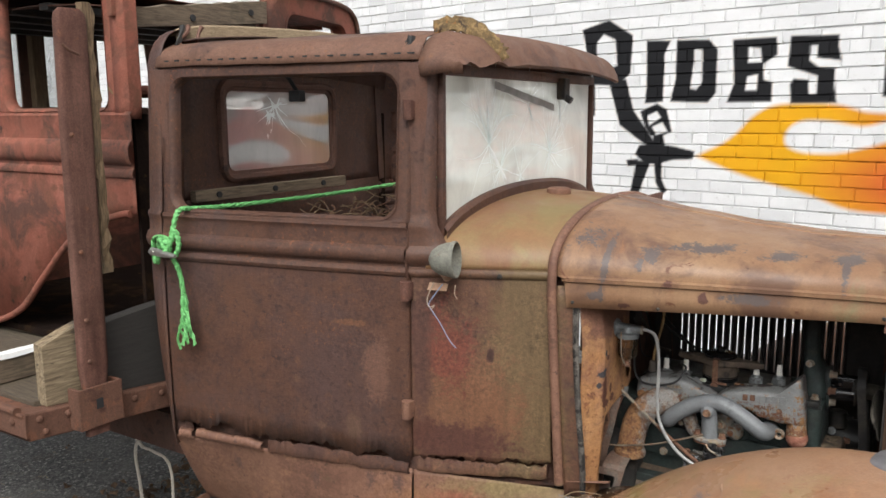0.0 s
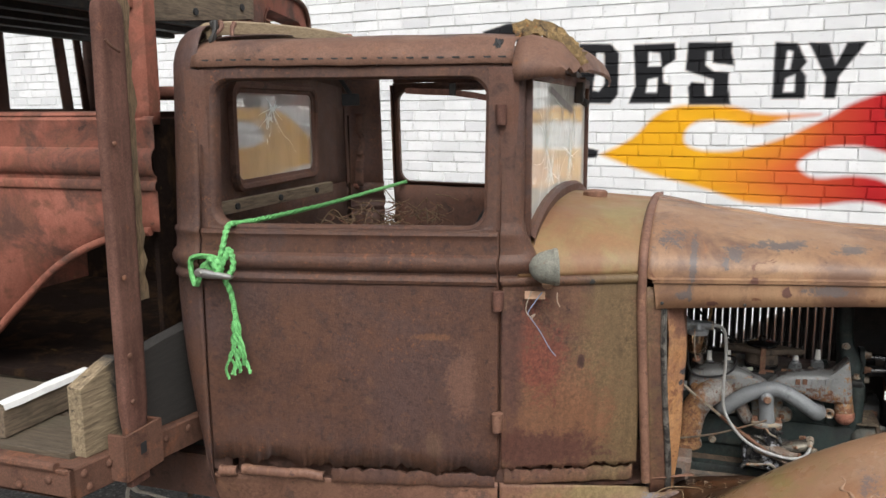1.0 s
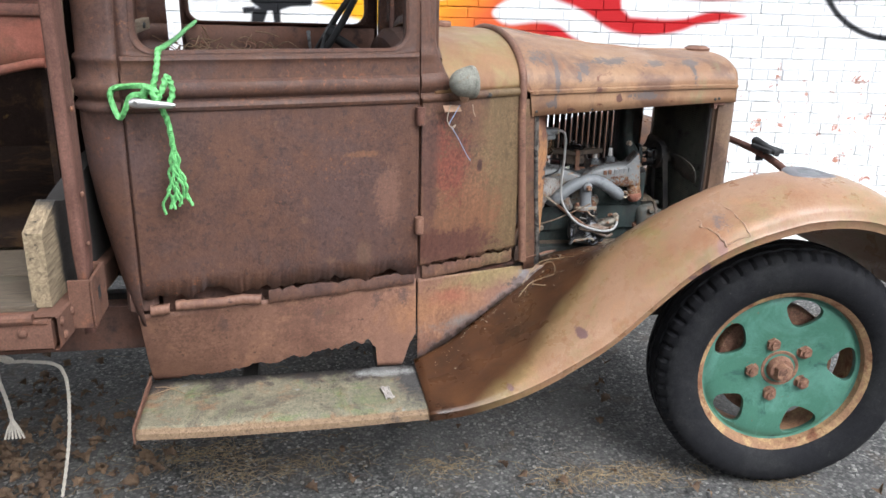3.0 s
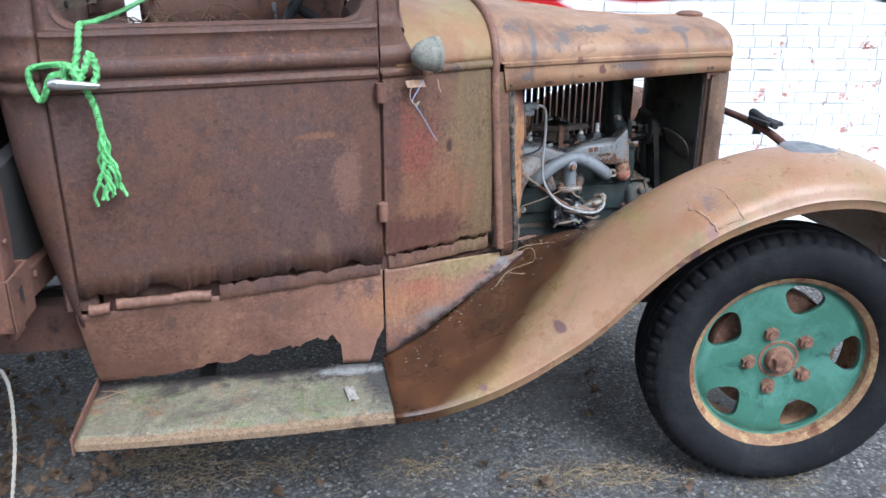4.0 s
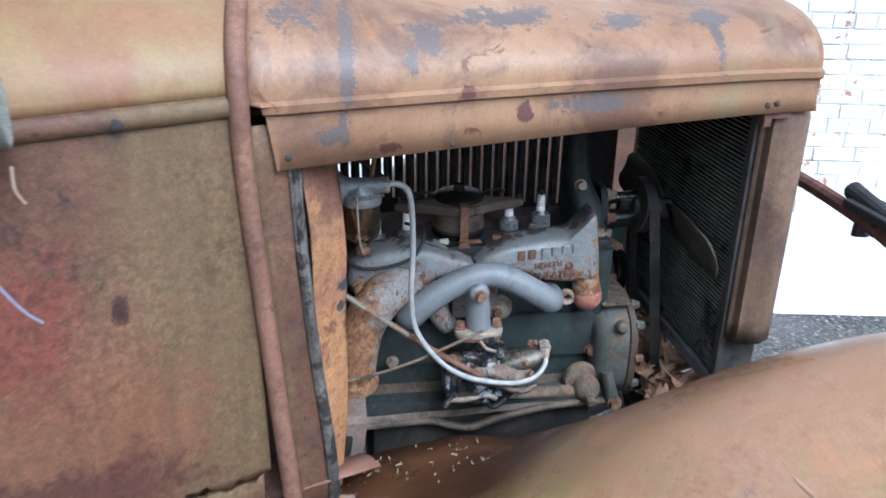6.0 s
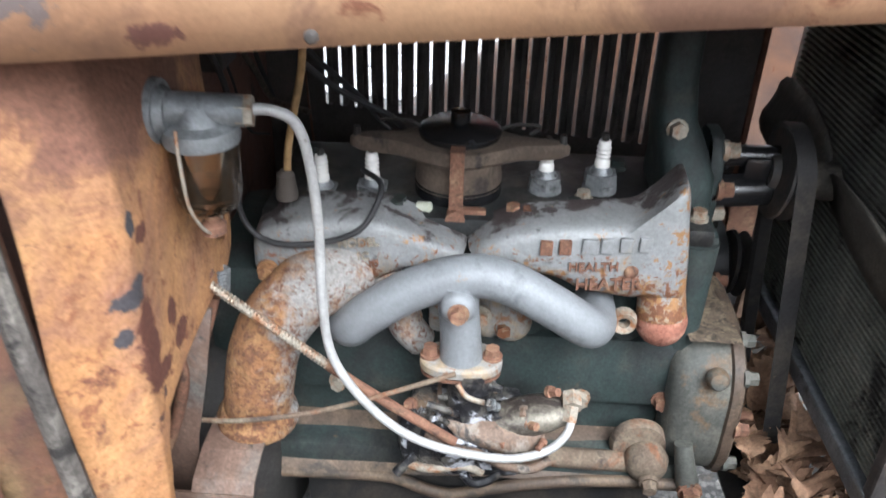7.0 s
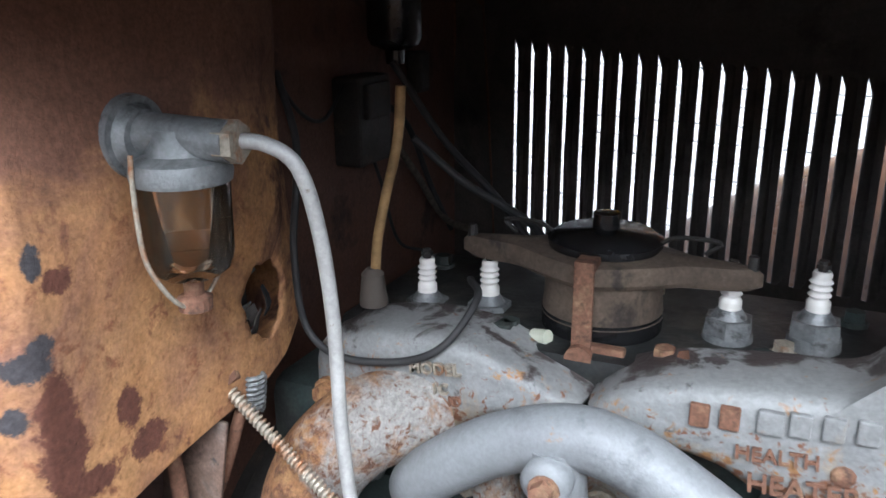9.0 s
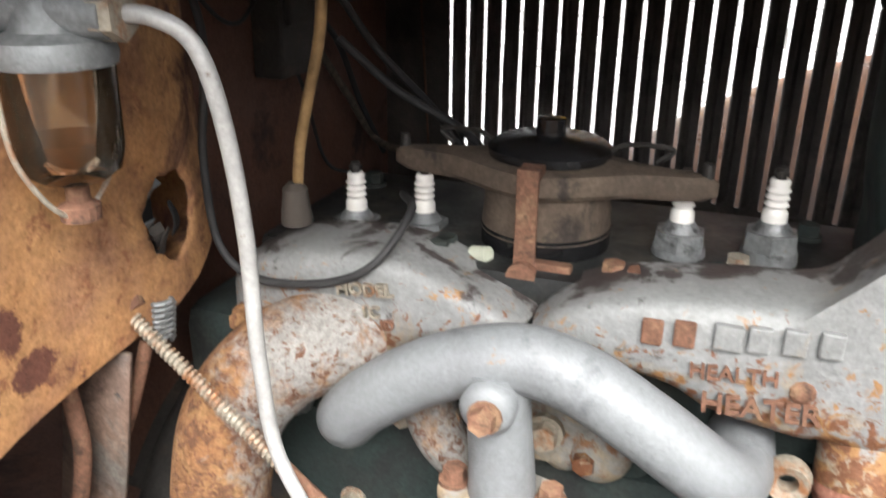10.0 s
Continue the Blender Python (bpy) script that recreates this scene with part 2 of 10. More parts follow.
def hood_stains(nt, co, col):
    """Bare blue-grey metal in branching runs on the bonnet."""
    for c, r in (((0.40, -0.13, 1.350), (0.045, 0.16, 0.024)), ((0.45, -0.12, 1.358), (0.085, 0.06, 0.013)), ((0.468, 0, 1.300), (0.008, 9, 0.058)), ((0.57, 0, 1.322), (0.026, 9, 0.015)), ((0.55, 0, 1.303), (0.008, 9, 0.018)), ((0.68, -0.1, 1.338), (0.075, 0.3, 0.008)), ((1.0, 0, 1.300), (0.008, 9, 0.036)), ((1.0, 0, 1.328), (0.030, 9, 0.010)), ((0.86, 0, 1.328), (0.040, 9, 0.008)), ((0.462, 0, 1.225), (0.006, 9, 0.026)), ((0.446, 0, 1.215), (0.014, 9, 0.008)), ((0.80, 0, 1.232), (0.050, 9, 0.012))):
        col = blotch(nt, co, col, (0.112, 0.088, 0.081), c, r, 0.2, 2.0, 30)
    for c, r in (((0.70, 0, 1.225), (0.010, 9, 0.012)), ((0.62, 0, 1.255), (0.012, 9, 0.008)), ((0.52, 0, 1.195), (0.014, 9, 0.006))):
        col = blotch(nt, co, col, (0.105, 0.050, 0.040), c, r, 0.2, 1.4, 40)
    return col


def apron_stains_and_shade(nt, co, col):
    """Orange, olive and grey bands on the splash panels, silt and painted shade at the lower border."""
    col = blotch(nt, co, col, (0.255, 0.125, 0.066), (0.06, 0, 0.60), (0.13, 9, 0.055), 1.0, 1.4, 8)
    col = blotch(nt, co, col, (0.215, 0.155, 0.075), (0.26, 0, 0.665), (0.16, 9, 0.028), 1.0, 1.4, 8)
    col = blotch(nt, co, col, (0.25, 0.098, 0.060), (0.12, 0, 0.625), (0.05, 9, 0.028), 1.0, 1.8, 12)
    col = blotch(nt, co, col, (0.16, 0.150, 0.155), (0.385, 0, 0.645), (0.022, 9, 0.018), 0.3, 1.6, 24)
    col = blotch(nt, co, col, (0.075, 0.052, 0.046), (0.36, 0, 0.628), (0.040, 9, 0.012), 0.3, 1.8, 22)
    for x, z in ((-0.13, 0.655), (-0.31, 0.63), (-0.045, 0.655), (-0.58, 0.63)):
        col = blotch(nt, co, col, (0.115, 0.065, 0.052), (x, 0, z), (0.012, 9, 0.024), 0.9, 2.0, 30)
    col = blotch(nt, co, col, (0.165, 0.135, 0.120), (0.20, 0, 0.535), (0.12, 9, 0.016), 0.9, 1.8, 12)
    # soft dark band on the lower border: silt, with shade put into the colour
    sp = node(nt, "ShaderNodeSeparateXYZ")
    nt.links.new(co, sp.inputs[0])
    rise = node(nt, "ShaderNodeMath", operation="MULTIPLY_ADD", inputs={1: -0.50, 2: -0.425})
    nt.links.new(sp.outputs["X"], rise.inputs[0])
    over = node(nt, "ShaderNodeMath", operation="ADD")
    nt.links.new(rise.outputs[0], over.inputs[0])
    nt.links.new(sp.outputs["Z"], over.inputs[1])
    wob = node(nt, "ShaderNodeMath", operation="ADD")
    nt.links.new(over.outputs[0], wob.inputs[0])
    nt.links.new(ramp(nt, noise_of(nt, co, 26, 8, 0.7), 0.3, 0.7, -0.022, 0.022), wob.inputs[1])
    col = mix(nt, ramp(nt, wob.outputs[0], 0.034, 0.016, 0.0, 0.85), col, (0.150, 0.112, 0.105))
    return mix(nt, ramp(nt, wob.outputs[0], 0.020, 0.004), col, (0.050, 0.032, 0.024))


M_cab = layered("rust_dark_brown", (0.088, 0.043, 0.029), [
    ((0.104, 0.050, 0.032), 3.2, 0.52, 0.14, 0.4), ((0.070, 0.036, 0.028), 6, 0.56, 0.10, 0.4), ((0.080, 0.046, 0.040), 2.1, 0.58, 0.10, 0.6),
    ((0.058, 0.032, 0.026), 48, 0.60, 0.05, 0.2), ((0.118, 0.060, 0.038), 30, 0.63, 0.05, 0.3)], rough=(0.44, 0.70), streak=0.07, fine=0.17, bump=0.6, stain=cab_stains, crust=0.24)
M_cowl = layered("rust_with_olive_paint", (0.235, 0.130, 0.065), [
    ((0.225, 0.170, 0.078), 4.1, 0.54, 0.12, 0.5), ((0.20, 0.098, 0.052), 3.5, 0.55, 0.08, 0.6),
    ((0.12, 0.105, 0.105), 4.6, 0.66, 0.025, 0.9), ((0.085, 0.042, 0.028), 26, 0.70, 0.04, 0.3)], rough=(0.40, 0.65), streak=0.05, fine=0.09, bump=0.2)
M_cowl_side = layered("rust_red_brown_cowl", (0.116, 0.058, 0.037), [
    ((0.145, 0.078, 0.044), 3.1, 0.54, 0.10, 0.5), ((0.185, 0.066, 0.040), 3.7, 0.63, 0.07, 0.6), ((0.075, 0.040, 0.032), 7.5, 0.57, 0.07, 0.5),
    ((0.185, 0.088, 0.048), 30, 0.64, 0.05, 0.3), ((0.055, 0.030, 0.025), 52, 0.63, 0.04, 0.2)], rough=(0.42, 0.70), streak=0.14, fine=0.17, bump=0.6, stain=cowl_stains, crust=0.42)
M_hood = layered("rust_orange_hood", (0.235, 0.130, 0.074), [
    ((0.29, 0.175, 0.10), 3.3, 0.52, 0.12, 0.4), ((0.150, 0.084, 0.056), 6, 0.57, 0.07, 0.5), ((0.25, 0.12, 0.062), 8, 0.64, 0.05, 0.5),
    ((0.150, 0.125, 0.122), 4.2, 0.70, 0.02, 1.2), ((0.22, 0.19, 0.105), 2.7, 0.62, 0.06, 0.6), ((0.14, 0.060, 0.036), 15, 0.64, 0.03, 0.9), ((0.080, 0.042, 0.030), 30, 0.69, 0.04, 0.3)], rough=(0.32, 0.58), streak=0.06, fine=0.09, bump=0.18, stain=hood_stains)


def wing_dirt(nt, co, col):
    """Wet brown silt that lies in the hollow between wing and cowl, and greenish bloom at its border."""
    px = node(nt, "ShaderNodeSeparateXYZ")
    nt.links.new(co, px.inputs[0])
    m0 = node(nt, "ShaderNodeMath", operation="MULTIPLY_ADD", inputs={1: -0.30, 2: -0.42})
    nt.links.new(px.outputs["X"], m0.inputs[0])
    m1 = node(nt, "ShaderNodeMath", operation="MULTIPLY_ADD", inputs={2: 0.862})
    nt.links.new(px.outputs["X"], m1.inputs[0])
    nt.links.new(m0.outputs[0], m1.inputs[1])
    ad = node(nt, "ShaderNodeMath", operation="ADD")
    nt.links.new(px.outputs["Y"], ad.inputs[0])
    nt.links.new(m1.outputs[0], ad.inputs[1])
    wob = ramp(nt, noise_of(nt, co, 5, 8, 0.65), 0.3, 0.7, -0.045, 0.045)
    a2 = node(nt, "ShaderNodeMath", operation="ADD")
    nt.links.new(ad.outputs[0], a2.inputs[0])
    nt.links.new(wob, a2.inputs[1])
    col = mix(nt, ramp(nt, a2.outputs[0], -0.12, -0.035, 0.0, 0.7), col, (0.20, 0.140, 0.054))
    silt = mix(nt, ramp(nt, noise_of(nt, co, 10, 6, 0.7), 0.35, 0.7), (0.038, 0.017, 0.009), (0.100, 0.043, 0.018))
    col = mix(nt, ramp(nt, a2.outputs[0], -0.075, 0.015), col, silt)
    for c, r in (((0.434, -0.74, 0.629), (0.014, 0.2, 0.012)), ((0.774, -0.74, 0.826), (0.015, 0.2, 0.022)), ((0.582, -0.74, 0.833), (0.012, 0.2, 0.010)), ((0.224, -0.72, 0.479), (0.010, 0.2, 0.008)), ((0.745, -0.74, 0.800), (0.020, 0.2, 0.008))):
        col = blotch(nt, co, col, (0.135, 0.075, 0.068), c, r, 0.2, 0.8, 40)
    col = blotch(nt, co, col, (0.160, 0.118, 0.108), (0.838, -0.72, 0.935), (0.017, 0.055, 0.020), 0.3, 1.9, 40)
    col = blotch(nt, co, col, (0.160, 0.118, 0.108), (0.855, -0.70, 0.950), (0.012, 0.04, 0.012), 0.25, 1.2, 40)
    return blotch(nt, co, col, (0.23, 0.120, 0.090), (0.815, -0.80, 0.885), (0.014, 0.04, 0.022), 0.3, 1.4, 40)


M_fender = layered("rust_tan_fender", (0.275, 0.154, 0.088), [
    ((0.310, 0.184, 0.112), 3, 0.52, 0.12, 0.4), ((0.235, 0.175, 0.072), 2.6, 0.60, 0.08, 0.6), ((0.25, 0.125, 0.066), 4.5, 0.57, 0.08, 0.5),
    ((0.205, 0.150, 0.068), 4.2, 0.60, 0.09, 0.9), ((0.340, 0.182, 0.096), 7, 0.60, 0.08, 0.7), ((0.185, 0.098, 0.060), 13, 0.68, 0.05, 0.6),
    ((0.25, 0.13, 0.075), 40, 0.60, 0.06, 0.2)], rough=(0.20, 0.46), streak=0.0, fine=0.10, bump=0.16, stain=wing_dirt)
M_apron = layered("rust_orange_apron", (0.200, 0.104, 0.070), [
    ((0.140, 0.070, 0.049), 4, 0.53, 0.1, 0.6), ((0.245, 0.128, 0.080), 9, 0.60, 0.06, 0.4), ((0.17, 0.13, 0.07), 4, 0.66, 0.06, 0.5),
    ((0.085, 0.045, 0.036), 42, 0.64, 0.04, 0.3)], rough=(0.5, 0.8), fine=0.16, stain=apron_stains_and_shade, crust=0.28)
M_inner = layered("rust_inner_brown", (0.115, 0.062, 0.047), [
    ((0.130, 0.062, 0.042), 7, 0.54, 0.1, 0.3), ((0.048, 0.029, 0.024), 15, 0.6, 0.08, 0.2)], fine=0.18)
M_soot = layered("sooty_grey_sheet", (0.062, 0.056, 0.053), [((0.095, 0.080, 0.070), 8, 0.55, 0.1, 0.4), ((0.030, 0.027, 0.026), 12, 0.58, 0.08, 0.3)], rough=(0.5, 0.8), fine=0.15)


def firewall_patches(nt, co, col):
    """Dark brown patches denser towards the top and the inner edge, with brown and grey spots."""
    col = mix(nt, biased(nt, co, 7, "Z", 1.02, 1.16, 0.34, 0.66, 0.09, 0.8), col, (0.165, 0.080, 0.052))
    col = blotch(nt, co, col, (0.105, 0.040, 0.026), (0.445, -0.199, 0.940), (9, 0.010, 0.014), 0.2, 0.9, 40)
    col = blotch(nt, co, col, (0.105, 0.040, 0.026), (0.445, -0.250, 0.964), (9, 0.012, 0.022), 0.2, 0.9, 40)
    col = blotch(nt, co, col, (0.105, 0.040, 0.026), (0.445, -0.249, 0.933), (9, 0.014, 0.030), 0.2, 0.9, 40)
    col = blotch(nt, co, col, (0.105, 0.040, 0.026), (0.445, -0.188, 0.912), (9, 0.016, 0.010), 0.2, 0.9, 40)
    col = blotch(nt, co, col, (0.105, 0.040, 0.026), (0.445, -0.235, 0.908), (9, 0.022, 0.010), 0.2, 0.9, 40)
    col = blotch(nt, co, col, (0.050, 0.046, 0.050), (0.445, -0.252, 1.050), (9, 0.006, 0.011), 0.2, 0.9, 40)
    col = blotch(nt, co, col, (0.050, 0.046, 0.050), (0.445, -0.263, 0.995), (9, 0.012, 0.009), 0.2, 0.9, 40)
    col = blotch(nt, co, col, (0.050, 0.046, 0.050), (0.445, -0.255, 1.004), (9, 0.008, 0.006), 0.2, 0.9, 40)
    col = blotch(nt, co, col, (0.105, 0.040, 0.026), (0.445, -0.240, 1.037), (9, 0.010, 0.008), 0.2, 0.9, 40)
    col = blotch(nt, co, col, (0.050, 0.046, 0.050), (0.445, -0.271, 0.966), (9, 0.006, 0.008), 0.2, 0.9, 40)
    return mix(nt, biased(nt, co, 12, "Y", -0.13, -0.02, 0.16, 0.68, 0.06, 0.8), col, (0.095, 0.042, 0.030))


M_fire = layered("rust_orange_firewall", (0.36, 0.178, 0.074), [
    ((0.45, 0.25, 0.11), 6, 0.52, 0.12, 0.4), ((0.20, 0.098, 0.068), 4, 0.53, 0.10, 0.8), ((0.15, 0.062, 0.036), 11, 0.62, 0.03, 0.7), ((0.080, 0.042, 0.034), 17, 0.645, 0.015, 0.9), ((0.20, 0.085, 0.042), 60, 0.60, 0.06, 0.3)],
    bump=0.6, streak=0.15, fine=0.22, stain=firewall_patches)
M_red = layered("rust_red_paint", (0.240, 0.083, 0.055), [
    ((0.32, 0.122, 0.086), 3, 0.56, 0.10, 0.5), ((0.105, 0.050, 0.037), 3.4, 0.54, 0.07, 0.8), ((0.17, 0.070, 0.045), 12, 0.56, 0.06, 0.5),
    ((0.23, 0.19, 0.085), 7, 0.69, 0.03, 0.6), ((0.052, 0.03, 0.024), 17, 0.65, 0.05, 0.3)], streak=0.08, fine=0.14)
M_steel = layered("rust_steel_bed", (0.130, 0.064, 0.043), [
    ((0.205, 0.085, 0.046), 7, 0.58, 0.08, 0.4), ((0.075, 0.036, 0.026), 12, 0.58, 0.07, 0.3)])
M_stake = layered("rust_stake", (0.145, 0.070, 0.052), [
    ((0.105, 0.047, 0.034), 4, 0.5, 0.1, 0.2), ((0.20, 0.082, 0.046), 14, 0.64, 0.06, 0.2)], streak=0.3)
M_block = layered("engine_dark_green", (0.026, 0.038, 0.036), [
    ((0.050, 0.050, 0.042), 9, 0.58, 0.1, 0.3), ((0.022, 0.024, 0.024), 14, 0.56, 0.1, 0.3), ((0.13, 0.066, 0.034), 20, 0.68, 0.05, 0.2)],
    rough=(0.5, 0.85), streak=0.0)


def casting_rust(nt, co, col):
    """Rust that creeps up from the castings' lower rims, dark patches denser towards their backs."""
    col = mix(nt, biased(nt, co, 16, "Z", 0.93, 0.845, 0.22, 0.70, 0.07), col, (0.27, 0.215, 0.150))
    col = mix(nt, biased(nt, co, 60, "Z", 0.945, 0.845, 0.23, 0.70, 0.035), col, (0.26, 0.140, 0.060))
    col = mix(nt, biased(nt, co, 120, "Z", 0.935, 0.85, 0.22, 0.69, 0.03), col, (0.150, 0.065, 0.034))
    col = mix(nt, biased(nt, co, 75, "X", 0.86, 0.91, 0.11, 0.66, 0.025), col, (0.25, 0.135, 0.060))
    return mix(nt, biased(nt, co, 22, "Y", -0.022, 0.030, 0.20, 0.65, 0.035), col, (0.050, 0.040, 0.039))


def elbow_rust(nt, co, col):
    """Bare silver left on the inner side of the exhaust elbow."""
    col = mix(nt, biased(nt, co, 26, "X", 0.465, 0.535, 0.27, 0.70, 0.08), col, (0.27, 0.26, 0.245))
    return mix(nt, biased(nt, co, 140, "Z", 0.88, 0.70, 0.06, 0.58, 0.05), col, (0.130, 0.060, 0.034))


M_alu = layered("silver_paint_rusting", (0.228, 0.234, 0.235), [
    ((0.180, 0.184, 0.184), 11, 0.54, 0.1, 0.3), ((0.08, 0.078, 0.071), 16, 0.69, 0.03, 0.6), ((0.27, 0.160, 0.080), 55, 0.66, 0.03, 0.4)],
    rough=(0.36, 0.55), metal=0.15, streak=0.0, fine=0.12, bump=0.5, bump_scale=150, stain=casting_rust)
M_alu_clean = layered("silver_paint", (0.188, 0.199, 0.208), [
    ((0.176, 0.184, 0.193), 20, 0.55, 0.1, 0.2), ((0.23, 0.145, 0.085), 34, 0.68, 0.03, 0.3), ((0.112, 0.119, 0.126), 9, 0.64, 0.05, 0.3)],
    rough=(0.33, 0.5), metal=0.1, streak=0.0, fine=0.1, bump=0.45, bump_scale=120)
M_alu_spot = layered("silver_paint_spotted", (0.235, 0.228, 0.210), [
    ((0.30, 0.23, 0.15), 24, 0.57, 0.08, 0.4), ((0.20, 0.100, 0.050), 60, 0.58, 0.05, 0.4), ((0.10, 0.080, 0.064), 30, 0.64, 0.05, 0.4)],
    rough=(0.4, 0.65), streak=0.0, fine=0.15, bump=0.6)
M_castrust = layered("rusty_cast_iron", (0.235, 0.115, 0.052), [
    ((0.30, 0.175, 0.080), 18, 0.55, 0.10, 0.5), ((0.12, 0.055, 0.032), 70, 0.57, 0.06, 0.4)], bump=1.0, bump_scale=300, streak=0.0, stain=elbow_rust)
M_red_crust = layered("pink_rust_crust", (0.30, 0.125, 0.085), [
    ((0.40, 0.20, 0.14), 45, 0.54, 0.08, 0.3), ((0.16, 0.055, 0.035), 60, 0.58, 0.06, 0.3)], bump=1.0, bump_scale=320, streak=0.0)
M_boltrust = layered("rusty_bolt", (0.150, 0.075, 0.048), [((0.24, 0.15, 0.09), 50, 0.58, 0.1, 0.2), ((0.06, 0.034, 0.024), 80, 0.6, 0.08, 0.2)], streak=0.0)
M_boltpale = layered("dull_bolt", (0.30, 0.27, 0.22), [((0.26, 0.12, 0.055), 60, 0.56, 0.1, 0.2)], streak=0.0, metal=0.3, rough=(0.4, 0.7))
M_black = plain("black_rubber", (0.020, 0.020, 0.021), 0.7, vary=0.4, scale=40)
M_darkmetal = layered("dark_grimy_metal", (0.030, 0.028, 0.026), [((0.07, 0.052, 0.040), 18, 0.6, 0.1, 0.2)], streak=0.0, rough=(0.5, 0.8))
M_porcelain = plain("white_porcelain", (0.78, 0.76, 0.72), 0.25, vary=0.08)
M_zinc = layered("zinc_grey", (0.18, 0.19, 0.195), [((0.26, 0.27, 0.275), 30, 0.55, 0.08, 0.3), ((0.10, 0.10, 0.10), 40, 0.60, 0.05, 0.4), ((0.20, 0.13, 0.08), 60, 0.70, 0.04, 0.2)], rough=(0.35, 0.6), metal=0.45, streak=0.0, fine=0.15, bump=0.4)
M_grey_tube = layered("grey_tube", (0.33, 0.33, 0.32), [((0.42, 0.42, 0.41), 30, 0.52, 0.1, 0.2), ((0.17, 0.14, 0.11), 70, 0.68, 0.04, 0.2)], rough=(0.35, 0.55), metal=0.2, streak=0.0, fine=0.1, bump=0.2)
M_green_wheel = layered("green_wheel_paint", (0.055, 0.150, 0.105), [
    ((0.090, 0.215, 0.165), 5, 0.53, 0.08, 0.5), ((0.20, 0.10, 0.05), 24, 0.70, 0.03, 0.3), ((0.030, 0.090, 0.068), 9, 0.62, 0.05, 0.6), ((0.13, 0.085, 0.05), 60, 0.68, 0.03, 0.3)],
    rough=(0.35, 0.6), streak=0.0, fine=0.08, bump=0.12)
M_rim = layered("rusty_rim", (0.25, 0.140, 0.078), [
    ((0.40, 0.27, 0.13), 12, 0.55, 0.08, 0.3), ((0.15, 0.06, 0.03), 16, 0.58, 0.07, 0.3)], streak=0.0)
M_hub = layered("brown_rusty_hub", (0.20, 0.105, 0.070), [((0.28, 0.16, 0.10), 30, 0.55, 0.08, 0.3), ((0.10, 0.05, 0.035), 40, 0.58, 0.06, 0.3)], streak=0.0)
M_tyre = layered("worn_tyre", (0.013, 0.013, 0.015), [((0.023, 0.023, 0.024), 7, 0.55, 0.1, 0.3), ((0.055, 0.050, 0.045), 40, 0.68, 0.05, 0.2)],
    rough=(0.6, 0.85), streak=0.0, bump=0.15)
M_tyre.node_tree.nodes["Principled BSDF"].inputs["Specular IOR Level"].default_value = 0.14


def wood_of(name, a, b2, axis_scale):
    m, nt, b = nodes_of(name)
    co = coords(nt, axis_scale)
    f = ramp(nt, noise_of(nt, co, 6, 8, 0.7, 0.6), 0.3, 0.7)
    col = mix(nt, f, a, b2)
    f2 = ramp(nt, noise_of(nt, coords(nt), 6, 5, 0.6), 0.55, 0.75)
    col = mix(nt, f2, col, (0.075, 0.066, 0.044))
    nt.links.new(col, b.inputs["Base Color"])
    b.inputs["Roughness"].default_value = 0.9
    bumped(nt, b, noise_of(nt, co, 12, 6, 0.7, 0.4), 0.6, 0.004)
    return m


M_wood = wood_of("grey_weathered_wood", (0.060, 0.043, 0.030), (0.240, 0.180, 0.122), (24, 2, 24))
M_wood_x = wood_of("weathered_wood_long", (0.034, 0.025, 0.018), (0.150, 0.115, 0.078), (3, 40, 40))
M_wood_z = wood_of("weathered_wood_upright", (0.055, 0.036, 0.022), (0.235, 0.155, 0.085), (40, 40, 3))


def pane_of(name, tint, rough, haze, haze_scale=3, film=(0.80, 0.82, 0.80), ior=1.52, through_film=0.5):
    """Dirty glass: clear glass with a whitish film in patches."""
    m, nt, b = nodes_of(name)
    out = nt.nodes["Material Output"]
    g = node(nt, "ShaderNodeBsdfGlossy", inputs={"Color": (1, 1, 1, 1), "Roughness": rough})
    t = node(nt, "ShaderNodeBsdfTransparent", inputs={"Color": (*tint, 1)})
    d0 = node(nt, "ShaderNodeBsdfDiffuse", inputs={"Color": (*film, 1)})
    d1 = node(nt, "ShaderNodeBsdfTranslucent", inputs={"Color": (*film, 1)})
    d = node(nt, "ShaderNodeMixShader", inputs={0: through_film})
    nt.links.new(d0.outputs[0], d.inputs[1])
    nt.links.new(d1.outputs[0], d.inputs[2])
    fr = node(nt, "ShaderNodeFresnel", inputs={"IOR": ior})
    a = nt.nodes.new("ShaderNodeMixShader")
    f = ramp(nt, noise_of(nt, coords(nt, (1, 1, 0.5)), haze_scale, 6, 0.65, 0.8), 0.3, 0.7, haze[0], haze[1])
    nt.links.new(f, a.inputs[0])
    nt.links.new(t.outputs[0], a.inputs[1])
    nt.links.new(d.outputs[0], a.inputs[2])
    c = nt.nodes.new("ShaderNodeMixShader")
    nt.links.new(fr.outputs[0], c.inputs[0])
    nt.links.new(a.outputs[0], c.inputs[1])
    nt.links.new(g.outputs[0], c.inputs[2])
    nt.links.new(c.outputs[0], out.inputs["Surface"])
    return m


# pale film: haze on the panes plus reflected sky and wall put into colour
M_glass_front = pane_of("cracked_hazy_glass", (0.85, 0.9, 0.86), 0.03, (0.62, 0.97), 7, (0.90, 0.93, 0.86), 1.6, 0.12)
M_glass_back = pane_of("dirty_old_glass", (0.80, 0.78, 0.74), 0.03, (0.50, 0.78), 4, (0.86, 0.82, 0.77), 2.1)
M_crack = plain("glass_fracture", (0.85, 0.9, 0.88), 0.3, vary=0.1)

# ---- ground and wall ----
YC = 0.10          # centre line of the truck
WALL_K = -0.18     # the painted wall runs slightly towards the truck's front
